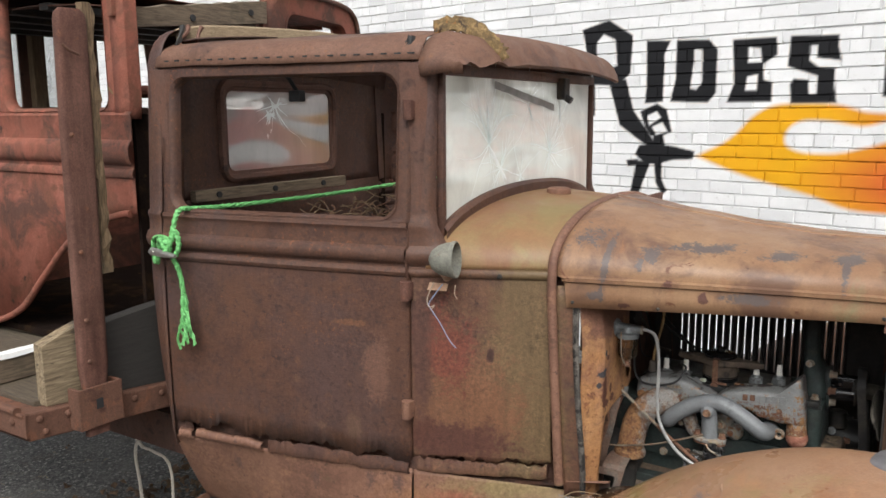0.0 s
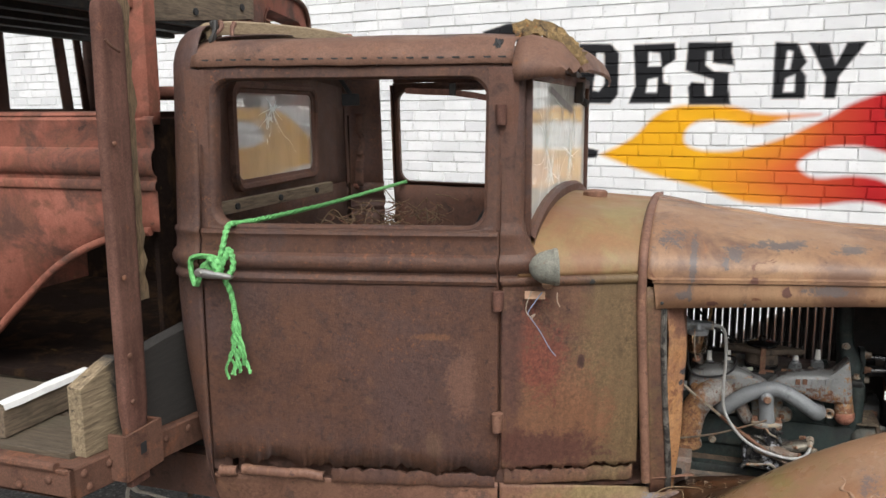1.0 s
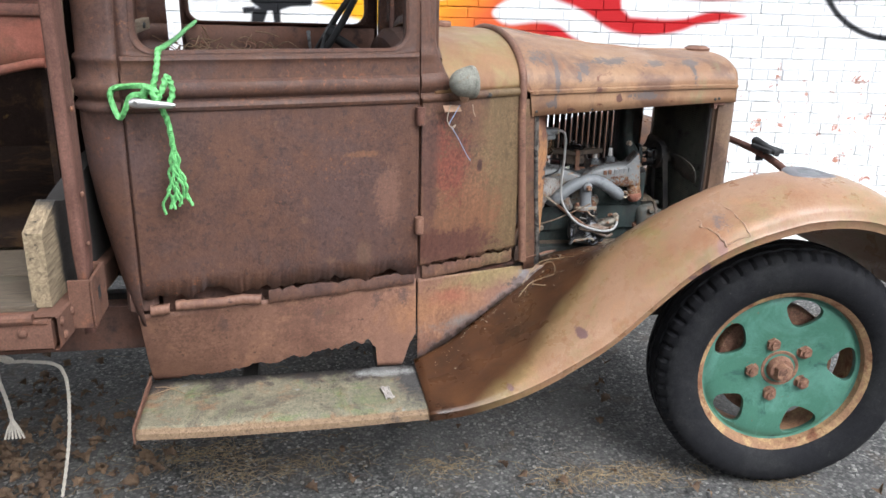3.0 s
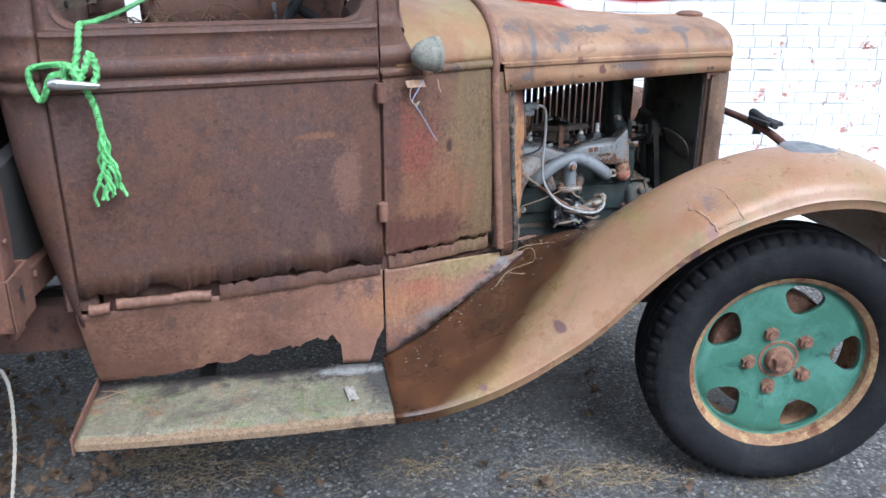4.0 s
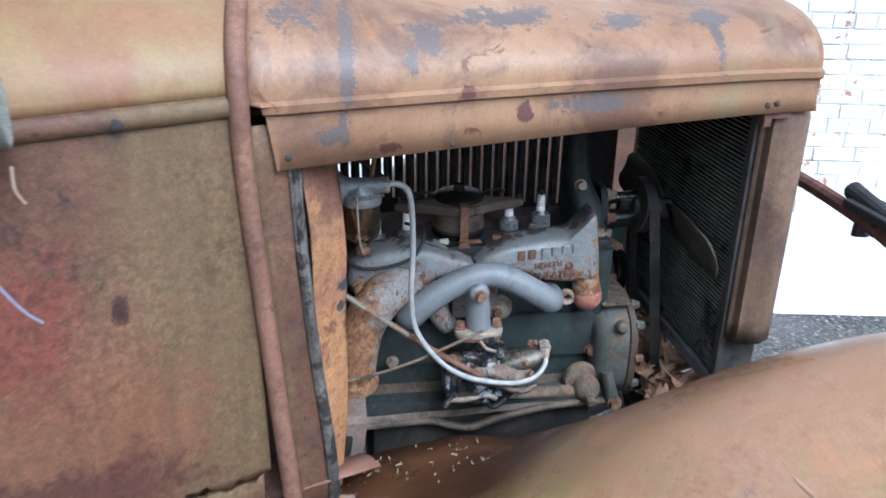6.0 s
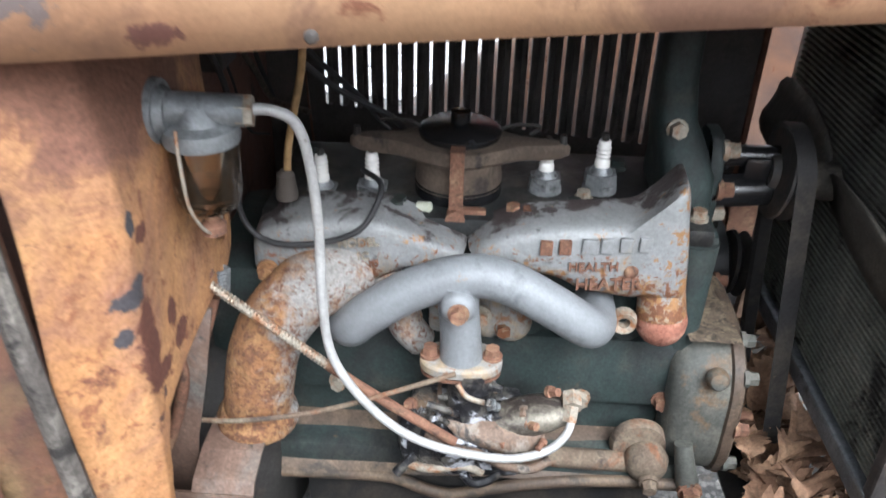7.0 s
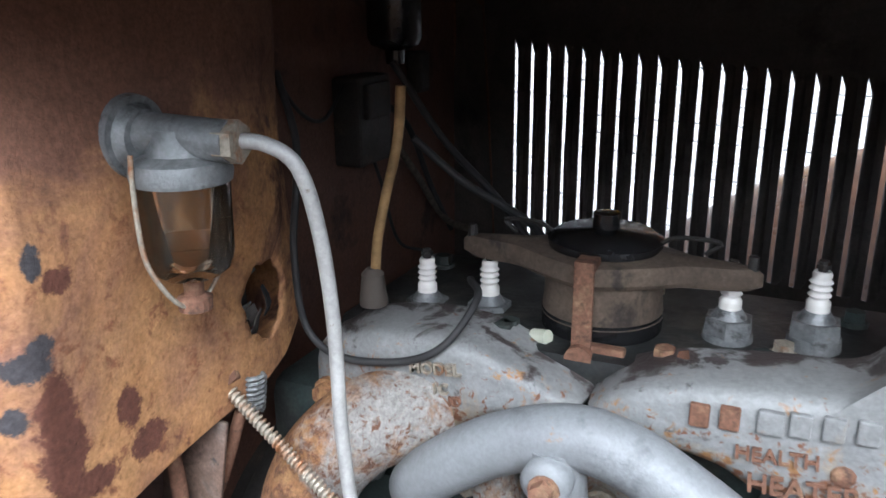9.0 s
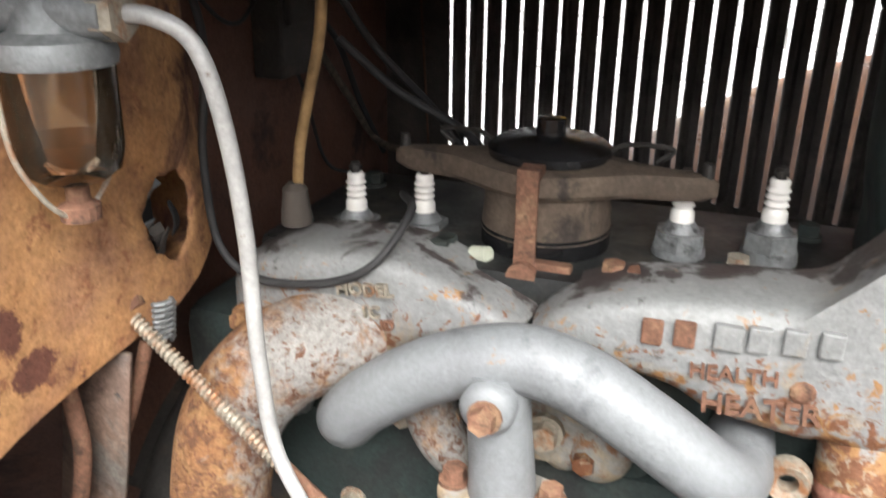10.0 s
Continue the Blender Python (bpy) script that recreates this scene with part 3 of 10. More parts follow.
WU = V((1, WALL_K, 0)).normalized()
WN = V((WU.y, -WU.x, 0))           # faces the yard


def on_wall(s, z, d=0.0):
    return V((0, 2.93, 0)) + WU * s + V((0, 0, z)) + WN * d


def asphalt():
    m, nt, b = nodes_of("old_asphalt")
    co = coords(nt)
    vo = node(nt, "ShaderNodeTexVoronoi", feature="F1", inputs={"Scale": 95, "Randomness": 1.0})
    nt.links.new(co, vo.inputs["Vector"])
    sp = node(nt, "ShaderNodeSeparateColor")
    nt.links.new(vo.outputs["Color"], sp.inputs[0])
    col = mix(nt, ramp(nt, sp.outputs[0], 0.1, 1.0), (0.034, 0.034, 0.034), (0.180, 0.174, 0.164))
    col = mix(nt, ramp(nt, vo.outputs["Distance"], 0.35, 0.9), col, (0.040, 0.040, 0.040))
    col = mix(nt, ramp(nt, sp.outputs[1], 0.93, 0.95), col, (0.27, 0.26, 0.245))
    f = ramp(nt, noise_of(nt, co, 2.2, 6, 0.6, 0.3), 0.42, 0.7, 0.0, 0.65)
    col = mix(nt, f, col, mix(nt, noise_of(nt, co, 220, 4, 0.7), (0.044, 0.043, 0.042), (0.24, 0.23, 0.215)))
    f = ramp(nt, noise_of(nt, co, 7, 7, 0.72, 0.5), 0.55, 0.70, 0.0, 0.75)
    col = mix(nt, f, col, mix(nt, noise_of(nt, co, 120, 5, 0.75), (0.030, 0.022, 0.015), (0.115, 0.085, 0.056)))
    hb = node(nt, "ShaderNodeMath", operation="MULTIPLY_ADD", inputs={1: -0.7})
    nt.links.new(vo.outputs["Distance"], hb.inputs[0])
    nt.links.new(noise_of(nt, co, 130, 6, 0.75), hb.inputs[2])
    nt.links.new(col, b.inputs["Base Color"])
    b.inputs["Roughness"].default_value = 0.9
    bumped(nt, b, hb.outputs[0], 0.9, 0.006)
    return m


bm = bmesh.new()
n = 40
xs = [math.copysign(abs(u) ** 3 * 400, u) for u in np.linspace(-1, 1, n)]
grid(bm, [[V((x, y, 0)) for x in xs] for y in xs])
ground = tagged(part("ground", bm, asphalt()), "dark cracked asphalt yard with grit and old leaves", "ground", kind="structure")

# plain yard enclosure on the side behind the camera
M_yard = layered("yard_block_wall", (0.34, 0.33, 0.31), [((0.26, 0.25, 0.235), 3, 0.52, 0.12, 0.3)], streak=0.15)


# ---- truck body ----
truck = thing("pickup_truck", (0.2, YC, 0), "derelict brown rusted vintage truck with uncovered engine on asphalt", "truck")
SIDE = [(-0.90, -0.50), (-0.885, -0.575), (-0.855, -0.620), (-0.80, -0.640), (-0.73, -0.632), (-0.40, -0.572), (-0.17, -0.522), (0.0, -0.486), (0.06, -0.464), (0.20, -0.402), (0.345, -0.336), (0.41, -0.312)]


def side(x):
    return interp(x, SIDE)


BELT = [(0.60, 0.012), (0.70, 0.004), (0.80, 0.0), (1.00, -0.003), (1.20, -0.001), (1.248, 0.0), (1.252, -0.007), (1.260, -0.010), (1.268, -0.007), (1.273, 0.0), (1.281, 0.0),
        (1.287, -0.010), (1.297, -0.016), (1.310, -0.017), (1.321, -0.012), (1.328, 0.0), (1.36, 0.002), (1.372, 0.0), (1.378, -0.004), (1.386, -0.002), (1.392, 0.006)]


def skin(x, z, far=False, add=0.0):
    """A point of the cab's side at x, z."""
    y = side(x) + interp(z, BELT) + add
    if z > 1.40:
        y += (z - 1.40) * 0.06
    return V((x, 2 * YC - y if far else y, z))


def ring(bm, outer, inner, to3d, steps=3, lip=()):
    """Surface between two closed outlines of the same count; lip: further (shrink, depth) rings inside the hole."""
    rows = []
    for s in range(steps + 1):
        t = s / steps
        rows.append([to3d(lerp(o[0], i[0], t), lerp(o[1], i[1], t), 0) for o, i in zip(outer, inner)])
    cx = sum(p[0] for p in inner) / len(inner)
    cz = sum(p[1] for p in inner) / len(inner)
    for shrink, depth in lip:
        r = []
        for p in inner:
            dx, dz = p[0] - cx, p[1] - cz
            L = math.hypot(dx, dz)
            r.append(to3d(p[0] - dx / L * shrink, p[1] - dz / L * shrink, depth))
        rows.append(r)
    grid(bm, rows, close_u=True)


def rect_match(inner, x0, x1, z0, z1):
    """Points of a rectangle's edge that stand opposite the points of a rounded outline."""
    cx, cz = sum(p[0] for p in inner) / len(inner), sum(p[1] for p in inner) / len(inner)
    out = []
    for x, z in inner:
        u, v = (x - cx), (z - cz)
        k = min(((x1 if u > 0 else x0) - cx) / u if abs(u) > 1e-9 else 9e9, ((z1 if v > 0 else z0) - cz) / v if abs(v) > 1e-9 else 9e9)
        out.append((cx + u * k, cz + v * k))
    for c in ((x0, z0), (x1, z0), (x0, z1), (x1, z1)):
        i = min(range(len(out)), key=lambda j: (out[j][0] - c[0]) ** 2 + (out[j][1] - c[1]) ** 2)
        out[i] = c
    return out


BELT_Z = [b[0] for b in BELT]


def rag(x, amp, f=14.0, seed=0.0):
    return amp * (noise.noise(V((x * f, seed, 0))) + 0.6 * noise.noise(V((x * f * 3.7, seed + 5, 0))))


def cab_door(far):
    bm = bmesh.new()
    x0, x1 = (-0.800 if far else -0.779), -0.006
    xs = np.linspace(x0, x1, 240)
    rows = []
    zs = [None, 0.80, 0.86, 0.95, 1.05, 1.15, 1.20] + [z for z in BELT_Z if 1.2 < z < 1.392] + [1.392 if far else 1.388]
    def low(x):
        if far:
            return 0.74
        return lerp(0.748, 0.738, (x - x0) / (x1 - x0)) + rag(x, 0.018) - 0.006 + 0.020 * max(0, noise.noise(V((x * 17, 3.3, 0.4)))) + 0.010 * noise.noise(V((x * 48, 3.7, 0.2))) + 0.005 * noise.noise(V((x * 140, 3.7, 0.2)))

    for z in zs:
        rows.append([skin(float(x), low(x) if z is None else max(z, low(x) + 0.004 * zs.index(z)), far) for x in xs])
    grid(bm, rows)
    inner = [(-0.412 + px, 1.585 + pz) for px, pz in rrect(0.72, 0.385, 0.05, 8)] if far else [(-0.393 + px, 1.5865 + pz) for px, pz in rrect(0.706, 0.380, 0.05, 8)]
    outer = rect_match(inner, x0, x1, 1.388 if not far else 1.392, 1.808)
    ring(bm, outer, inner, lambda x, z, d: skin(x, z, far, d), 3, lip=((-0.004, -0.004), (0.002, 0.001), (0.005, 0.014), (0.005, 0.026), (-0.01, 0.028)))
    # folded edges of the door
    for xe in (x0, x1):
        rows = [[skin(xe, z, far, d) for z in np.linspace(0.74, 1.80, 30)] for d in (0, 0.03)]
        grid(bm, rows)
    return part("cab_door", bm, M_cab, truck, "brown rusted cab door with a rotted bottom edge", smooth=35, solid=0.003)


door_near = cab_door(False)
door_far = cab_door(True)

# inner door panel on the far side, with its window ledge and handle
bm = bmesh.new()
xs = np.linspace(-0.785, -0.02, 30)
grid(bm, [[V((float(x), 2 * YC - side(float(x)) - 0.055, z + rag(x, 0.004, 9, 3) * (z > 1.3))) for x in xs] for z in (0.76, 0.95, 1.1, 1.2, 1.32, 1.378)])
grid(bm, [[V((float(x), 2 * YC - side(float(x)) - d, 1.378 + rag(x, 0.003, 9, 3))) for x in xs] for d in (0.055, 0.0)])
part("inner_panel", bm, M_inner, door_far, smooth=35, solid=0.003)
bm = bmesh.new()
hx, hy = -0.285, 2 * YC - side(-0.285) - 0.07
tube(bm, [(hx, hy, 1.365), (hx, hy - 0.012, 1.35), (hx + 0.004, hy - 0.014, 1.31), (hx + 0.006, hy - 0.01, 1.275)], lambda t: 0.009 - 0.004 * t, 8)
part("handle", bm, M_zinc, door_far, "dull chrome pull handle")

# hinges on the near side
for hz in (1.683, 1.214, 0.887):
    bm = bmesh.new()
    hp = skin(-0.004, hz)
    rod(bm, hp + V((0.002, -0.017, -0.026)), hp + V((0.002, -0.017, 0.024)), 0.0125, 0.0135, seg=16)
    box(bm, (hp.x - 0.011, hp.y - 0.018, hz - 0.025), (hp.x + 0.015, hp.y + 0.012, hz + 0.022), bev=0.004)
    part("hinge", bm, M_apron if hz < 1 else M_stake, truck, smooth=40)

for xa, nm in ((-0.006, "door_post"), (-0.788, "rear_post")):
    bm = bmesh.new()
    grid(bm, [[V((xa + dx, side(xa) + 0.020 + dy, z)) for z in np.linspace(0.70, 1.80, 12)] for dx, dy in ((-0.04, 0.02), (-0.03, 0.0), (0.03, 0.0), (0.04, 0.02))])
    part(nm, bm, M_inner, truck, solid=0.004)
# rear corner and back wall of the cab
def back_x(z):
    return interp(z, [(0.62, 0.13), (0.72, 0.085), (0.85, 0.045), (1.0, 0.018), (1.15, 0.0), (1.9, 0.0)])


bm = bmesh.new()
arc = [(-0.785, -0.6395), (-0.802, -0.641), (-0.830, -0.637), (-0.858, -0.625), (-0.884, -0.603), (-0.900, -0.572), (-0.904, -0.53), (-0.889, -0.47)]
for far in (False, True):
    rows = []
    for z in [0.66, 0.72, 0.80, 0.90, 1.0, 1.1, 1.2] + [b for b in BELT_Z if b > 1.2] + [1.45, 1.6, 1.75, 1.82]:
        row = []
        for i, (x, y) in enumerate(arc):
            dirx = min(1, max(0, (i - 0.0) / 5.0))
            o = interp(z, BELT)
            xx = x + back_x(z) * dirx - o * 0.0 + (o * dirx if z > 1.2 else 0)
            yy = y + o * (1 - dirx) + (max(0, z - 1.4) * 0.06)
            row.append(V((xx - (0.075 if far else 0), 2 * YC - yy if far else yy, z)))
        rows.append(row)
    for k, z in ((0.06, 1.850), (0.18, 1.880), (0.36, 1.903), (0.60, 1.917), (0.85, 1.922)):
        mid = V((-0.80 - (0.075 if far else 0), 2 * YC + 0.50 if far else -0.50, z))
        rows.append([V((lerp(p.x, mid.x, k), lerp(p.y, mid.y, k), z)) for p in row])
    grid(bm, rows)
    cab = part("rear_corner", bm, M_cab, truck, "brown rusted rounded cab corner", smooth=50, solid=0.003)
    bm = bmesh.new()
SLANT = 0.075 / 1.14
inner = [(0.02 + px, 1.617 + pz) for px, pz in rrect(0.60, 0.300, 0.045, 8)]
outer = rect_match(inner, -0.47, 2 * YC + 0.47, 1.40, 1.82)
ring(bm, outer, inner, lambda y, z, d: V((-0.889 + d - SLANT * (y + 0.47), y, z)), 3, lip=((0.004, 0.006), (0.008, 0.012)))
grid(bm, [[V((-0.889 + back_x(z) - SLANT * (y + 0.47), y, z)) for y in np.linspace(-0.47, 2 * YC + 0.47, 8)] for z in (0.66, 0.72, 0.8, 0.9, 1.0, 1.15, 1.3, 1.40)])
cab = part("cab_back", bm, M_cab, truck, "brown rusted cab back panel", smooth=50, solid=0.003)
# rear window: frame, glass, cracks
bm = bmesh.new()
fo = [(0.02 + px, 1.617 + pz) for px, pz in rrect(0.645, 0.345, 0.055, 8)]
fi = [(0.02 + px, 1.617 + pz) for px, pz in rrect(0.572, 0.270, 0.030, 8)]
rows = [[V((x - SLANT * (lerp(o[0], i[0], t) + 0.47), lerp(o[0], i[0], t), lerp(o[1], i[1], t))) for o, i in zip(fo, fi)] for t, x in ((0.0, -0.886), (0.05, -0.868), (0.3, -0.862), (0.6, -0.866), (0.7, -0.874), (1.0, -0.876), (1.0, -0.886))]
grid(bm, rows, close_u=True)
rear_window = part("rear_window", bm, M_inner, truck, "cracked dirty rear cab window in a rubber-edged frame", smooth=40)
bm = bmesh.new()
bm.faces.new([bm.verts.new(V((-0.880 - SLANT * (y + 0.47), y, z))) for y, z in fi])
p = part("glass_pane", bm, M_glass_back, rear_window, "dirty cracked glass, its reflection partly in a pale film")
p.visible_shadow = False


def cracks(name, origin, ax, ay, nrm, rays, parent, seed, w=0.0016):
    """Fine white fracture lines on a pane, radiating from one spot."""
    rnd = random.Random(seed)
    bm = bmesh.new()
    o, ax, ay, nrm = V(origin), V(ax), V(ay), V(nrm)
    for a0, ln in rays:
        a, p = radians(a0), o.copy()
        steps = max(2, int(ln / 0.02))
        for k in range(steps):
            a += rnd.uniform(-0.25, 0.25)
            d = ax * math.cos(a) + ay * math.sin(a)
            q = p + d * ln / steps
            side_v = nrm.cross(d).normalized() * w * (1.2 - k / steps)
            vs = [bm.verts.new(c) for c in (p - side_v, q - side_v * 0.8, q + side_v * 0.8, p + side_v)]
            bm.faces.new(vs)
            p = q
    ob = part(name, bm, M_crack, parent)
    ob.visible_shadow = False
    return ob


cracks("crack", (-0.877 - SLANT * 0.45, -0.02, 1.705), (-SLANT, 1, 0), (0, 0, 1), (1, SLANT, 0), [(200, 0.10), (235, 0.12), (250, 0.09), (300, 0.10), (330, 0.08), (15, 0.07), (140, 0.05), (285, 0.24)], rear_window, 3, 0.0022)
rnd = random.Random(12)
for k in range(7):
    cracks("crack", (-0.877 - SLANT * 0.45, -0.02 + rnd.uniform(-0.10, 0.09), 1.69 + rnd.uniform(-0.07, 0.05)), (-SLANT, 1, 0), (0, 0, 1), (1, SLANT, 0), [(rnd.uniform(0, 360), rnd.uniform(0.012, 0.04)) for j in range(4)], rear_window, 40 + k, 0.0040)
for k in range(5):
    cracks("crack", (-0.877 - SLANT * 0.45, -0.04 + rnd.uniform(-0.05, 0.05), 1.60 + rnd.uniform(-0.012, 0.02)), (-SLANT, 1, 0), (0, 0, 1), (1, SLANT, 0), [(270 + rnd.uniform(-30, 30), 0.014)], rear_window, 60 + k, 0.0030)
# small dark bracket hanging from the roof rail
bm = bmesh.new()
box(bm, (-0.462, -0.425, 1.708), (-0.418, -0.400, 1.740), bev=0.004)
tube(bm, [(-0.44, -0.413, 1.738), (-0.455, -0.42, 1.765), (-0.47, -0.43, 1.79), (-0.475, -0.44, 1.81)], 0.006, 8, 4)
part("roof_bracket", bm, M_black, truck)

# cab interior: seat ledge timber, springs and rubbish
bm = bmesh.new()
box(bm, (-0.872, -0.455, 1.395), (-0.845, 0.30, 1.432), bev=0.003)
rail = part("wood_rail", bm, M_wood, truck, "grey weathered timber rail inside the cab")
for y in (-0.36, -0.10, 0.16):
    bm = bmesh.new()
    rod(bm, (-0.846, y, 1.414), (-0.838, y, 1.414), 0.010, seg=12)
    part("bolt_head", bm, M_black, rail)
bm = bmesh.new()
rnd = random.Random(5)
for k in range(26):
    x, y = rnd.uniform(-0.80, -0.45), rnd.uniform(-0.3, 0.6)
    pts = [(x + 0.03 * math.cos(a * 1.3), y + 0.03 * math.sin(a * 1.3), 1.20 + a * 0.012) for a in range(12)]
    tube(bm, pts, 0.0022, 5, 2)
tagged(part("seat_spring", bm, M_boltrust, truck, "rusty bare seat springs"), kind="stuff")
bm = bmesh.new()
for k in range(60):
    x, y, z = rnd.uniform(-0.80, -0.40), rnd.uniform(-0.35, 0.6), rnd.uniform(1.28, 1.36)
    a = rnd.uniform(0, 6.28)
    tube(bm, [(x, y, z), (x + 0.05 * math.cos(a), y + 0.05 * math.sin(a), z + rnd.uniform(-0.02, 0.05)), (x + 0.09 * math.cos(a + 0.4), y + 0.09 * math.sin(a + 0.4), z + rnd.uniform(-0.03, 0.04))], 0.002, 4, 3)
tagged(part("debris", bm, M_wood_z, truck, "dry twigs heaped on the seat"), kind="stuff")
bm = bmesh.new()
box(bm, (-0.84, -0.45, 0.70), (-0.38, 0.65, 1.20), bev=0.02)
part("seat_base", bm, M_inner, truck)
bm = bmesh.new()
grid(bm, [[V((x, lerp(side(x) + 0.03, 2 * YC - side(x) - 0.03, t), z)) for x in (-0.80, -0.4, 0.0, 0.2, 0.36)] for t, z in ((0, 0.68), (1, 0.68))])
part("floor_pan", bm, M_inner, truck, solid=0.01)

# roof: side rails with a slotted gutter, rear header, crown panel with an open middle
M_roof = layered("rust_brown_roof", (0.135, 0.070, 0.048), [((0.165, 0.088, 0.060), 4, 0.52, 0.12, 0.4), ((0.095, 0.052, 0.040), 7, 0.57, 0.08, 0.4), ((0.19, 0.090, 0.050), 40, 0.64, 0.05, 0.2), ((0.05, 0.032, 0.028), 16, 0.68, 0.04, 0.4)], rough=(0.55, 0.85), streak=0.05, fine=0.2, bump=0.4)
ROOF = [(0.0, 0.0), (0.012, 0.030), (0.035, 0.052), (0.075, 0.068), (0.13, 0.078), (0.20, 0.088)]
bm = bmesh.new()
xs = [float(x) for x in np.linspace(-0.80, 0.02, 40)]
for far in (False, True):
    rows = []
    for inn, up in ROOF:
        row = []
        for x in xs:
            fl = 1.0 if far else interp(x, [(-0.86, 0.55), (-0.76, 0.45), (-0.66, 0.30), (-0.56, 0.55), (-0.42, 0.85), (-0.1, 1.0), (0.02, 0.55)])
            y = side(max(x, -0.80)) + 0.022 + inn * (fl if inn > 0.03 else 1) * (1 + 0.25 * noise.noise(V((x * 5, 1, inn * 20)))) + (0.05 * max(0, -0.80 - x) / 0.06)
            z = 1.808 + up * (1 if inn < 0.03 else 0.70 + 0.30 * fl) + 0.006 * noise.noise(V((x * 7, 4, inn * 15))) - (0.012 if x < -0.80 and inn > 0.1 else 0)
            row.append(V((x, 2 * YC - y if far else y, z)))
        rows.append(row)
    grid(bm, rows)
    part("roof_rail", bm, M_roof, truck, "brown rusted roof edge with a slotted gutter", smooth=50, solid=0.003)
    bm = bmesh.new()
rows = []
for x, z in ((-0.888, 1.79), (-0.875, 1.85), (-0.845, 1.885), (-0.79, 1.90), (-0.72, 1.905)):
    rows.append([V((x - SLANT * max(0, y + 0.47), y, z + 0.035 * (1 - ((y - YC) / 0.6) ** 2) - 0.01)) for y in np.linspace(-0.53, 2 * YC + 0.53, 24)])
grid(bm, rows)
rows = []
for x, z in ((0.03, 1.80), (0.025, 1.835), (-0.01, 1.855), (-0.07, 1.862), (-0.16, 1.862)):
    rows.append([V((x, y, z + 0.03 * (1 - ((y - YC) / 0.5) ** 2) - 0.01)) for y in np.linspace(-0.40, 2 * YC + 0.45, 24)])
grid(bm, rows)
roof = part("roof", bm, M_cab, truck, "rusted roof shell with a slotted gutter and a rotted-out middle", smooth=50, solid=0.004)
for far in (False, True):
    for k in range(21):
        x = -0.77 + k * 0.0378
        y = side(x) + 0.0275
        if far:
            y = 2 * YC - y
        bm = bmesh.new()
        box(bm, (x + rag(x, 0.003, 40), y - 0.0006 if not far else y - 0.006, 1.8225), (x + 0.0185 + rag(x, 0.004, 30, 2), y + 0.006 if not far else y + 0.0006, 1.8268), bev=0)
        part("gutter_slot", bm, M_black, roof)
bm = bmesh.new()
for x in (-0.47, -0.25):
    rows = [[V((x + dx, y, 1.836 + 0.045 * (1 - ((y - YC) / 0.58) ** 2) + dz)) for y in np.linspace(YC - 0.53, YC + 0.53, 14)] for dx, dz in ((-0.02, 0), (0.02, 0), (0.02, 0.02), (-0.02, 0.02), (-0.02, 0))]
    grid(bm, rows)
part("roof_bow", bm, M_wood, roof, "bare grey wooden roof bows")
bm = bmesh.new()
P = spline([(-0.825, -0.53, 1.905), (-0.815, -0.49, 1.932), (-0.795, -0.38, 1.945), (-0.76, -0.15, 1.953), (-0.725, 0.05, 1.953), (-0.73, 0.35, 1.945), (-0.78, 0.60, 1.92)], 6)
rows = [[p + V((dx, 0, dz)) for p in P] for dx, dz in ((-0.016, 0.0), (0.012, 0.0), (0.020, -0.005), (0.022, -0.034), (-0.010, -0.036))]
grid(bm, rows)
part("roof_slat", bm, wood_of("tan_roof_wood", (0.16, 0.115, 0.07), (0.36, 0.27, 0.17), (40, 3, 40)), roof, "pale tan bare roof rail", solid=0.003)
# scraps of sooty lining under the open roof, and a torn bunch of cloth in the rear corner
for x0, x1, y0, y1 in ((-0.17, -0.03, -0.40, 0.60),):
    bm = bmesh.new()
    grid(bm, [[V((x, y, 1.826 + 0.03 * (1 - ((y - YC) / 0.6) ** 2) + 0.006 * noise.noise(V((x * 7, y * 6, 0))))) for y in np.linspace(y0, y1, 20)] for x in np.linspace(x0, x1, 12)])
    part("roof_lining", bm, M_black, roof, "sooty black roof lining", smooth=50, solid=0.003)
rnd = random.Random(21)
for k in range(7):
    bm = bmesh.new()
    q = V((-0.80 + rnd.uniform(-0.02, 0.05), -0.505 + rnd.uniform(-0.02, 0.03), 1.925))
    tube(bm, [q + V((rnd.uniform(-0.01, 0.01), 0, 0.006)), q + V((0.004, -0.012, -0.012)), q + V((rnd.uniform(-0.01, 0.02), -0.03, -0.04)), q + V((rnd.uniform(-0.02, 0.02), -0.040 + rnd.uniform(-0.01, 0.01), -0.07 - 0.02 * rnd.random()))], lambda t: 0.008 - 0.005 * t, 6, 5)
    part("cloth_shred", bm, M_darkmetal if k % 2 else M_apron, roof)

# windscreen pillars, header, screen
bm = bmesh.new()
for far in (False, True):
    rows = []
    for z in np.concatenate([np.linspace(1.262, 1.44, 14), np.linspace(1.47, 1.812, 8)]):
        z = float(z)
        w = interp(z, [(1.25, 0.105), (1.30, 0.095), (1.34, 0.075), (1.38, 0.058), (1.42, 0.048), (1.82, 0.046)])
        o = [skin(0.0, z, far), skin(w * 0.45, z, far), skin(w * 0.85, z, far, 0.001), skin(w, z, far, 0.012), skin(w, z, far, 0.030), skin(0.03, z, far, 0.05), skin(0.0, z, far, 0.05)]
        rows.append(o)
    grid(bm, rows, close_u=True)
    part("windscreen_pillar", bm, M_cab, truck, smooth=40)
    bm = bmesh.new()
bm.free()
WX = 0.050


def cowl_crown(x):
    return lerp(1.432, 1.417, (x - 0.03) / 0.32)


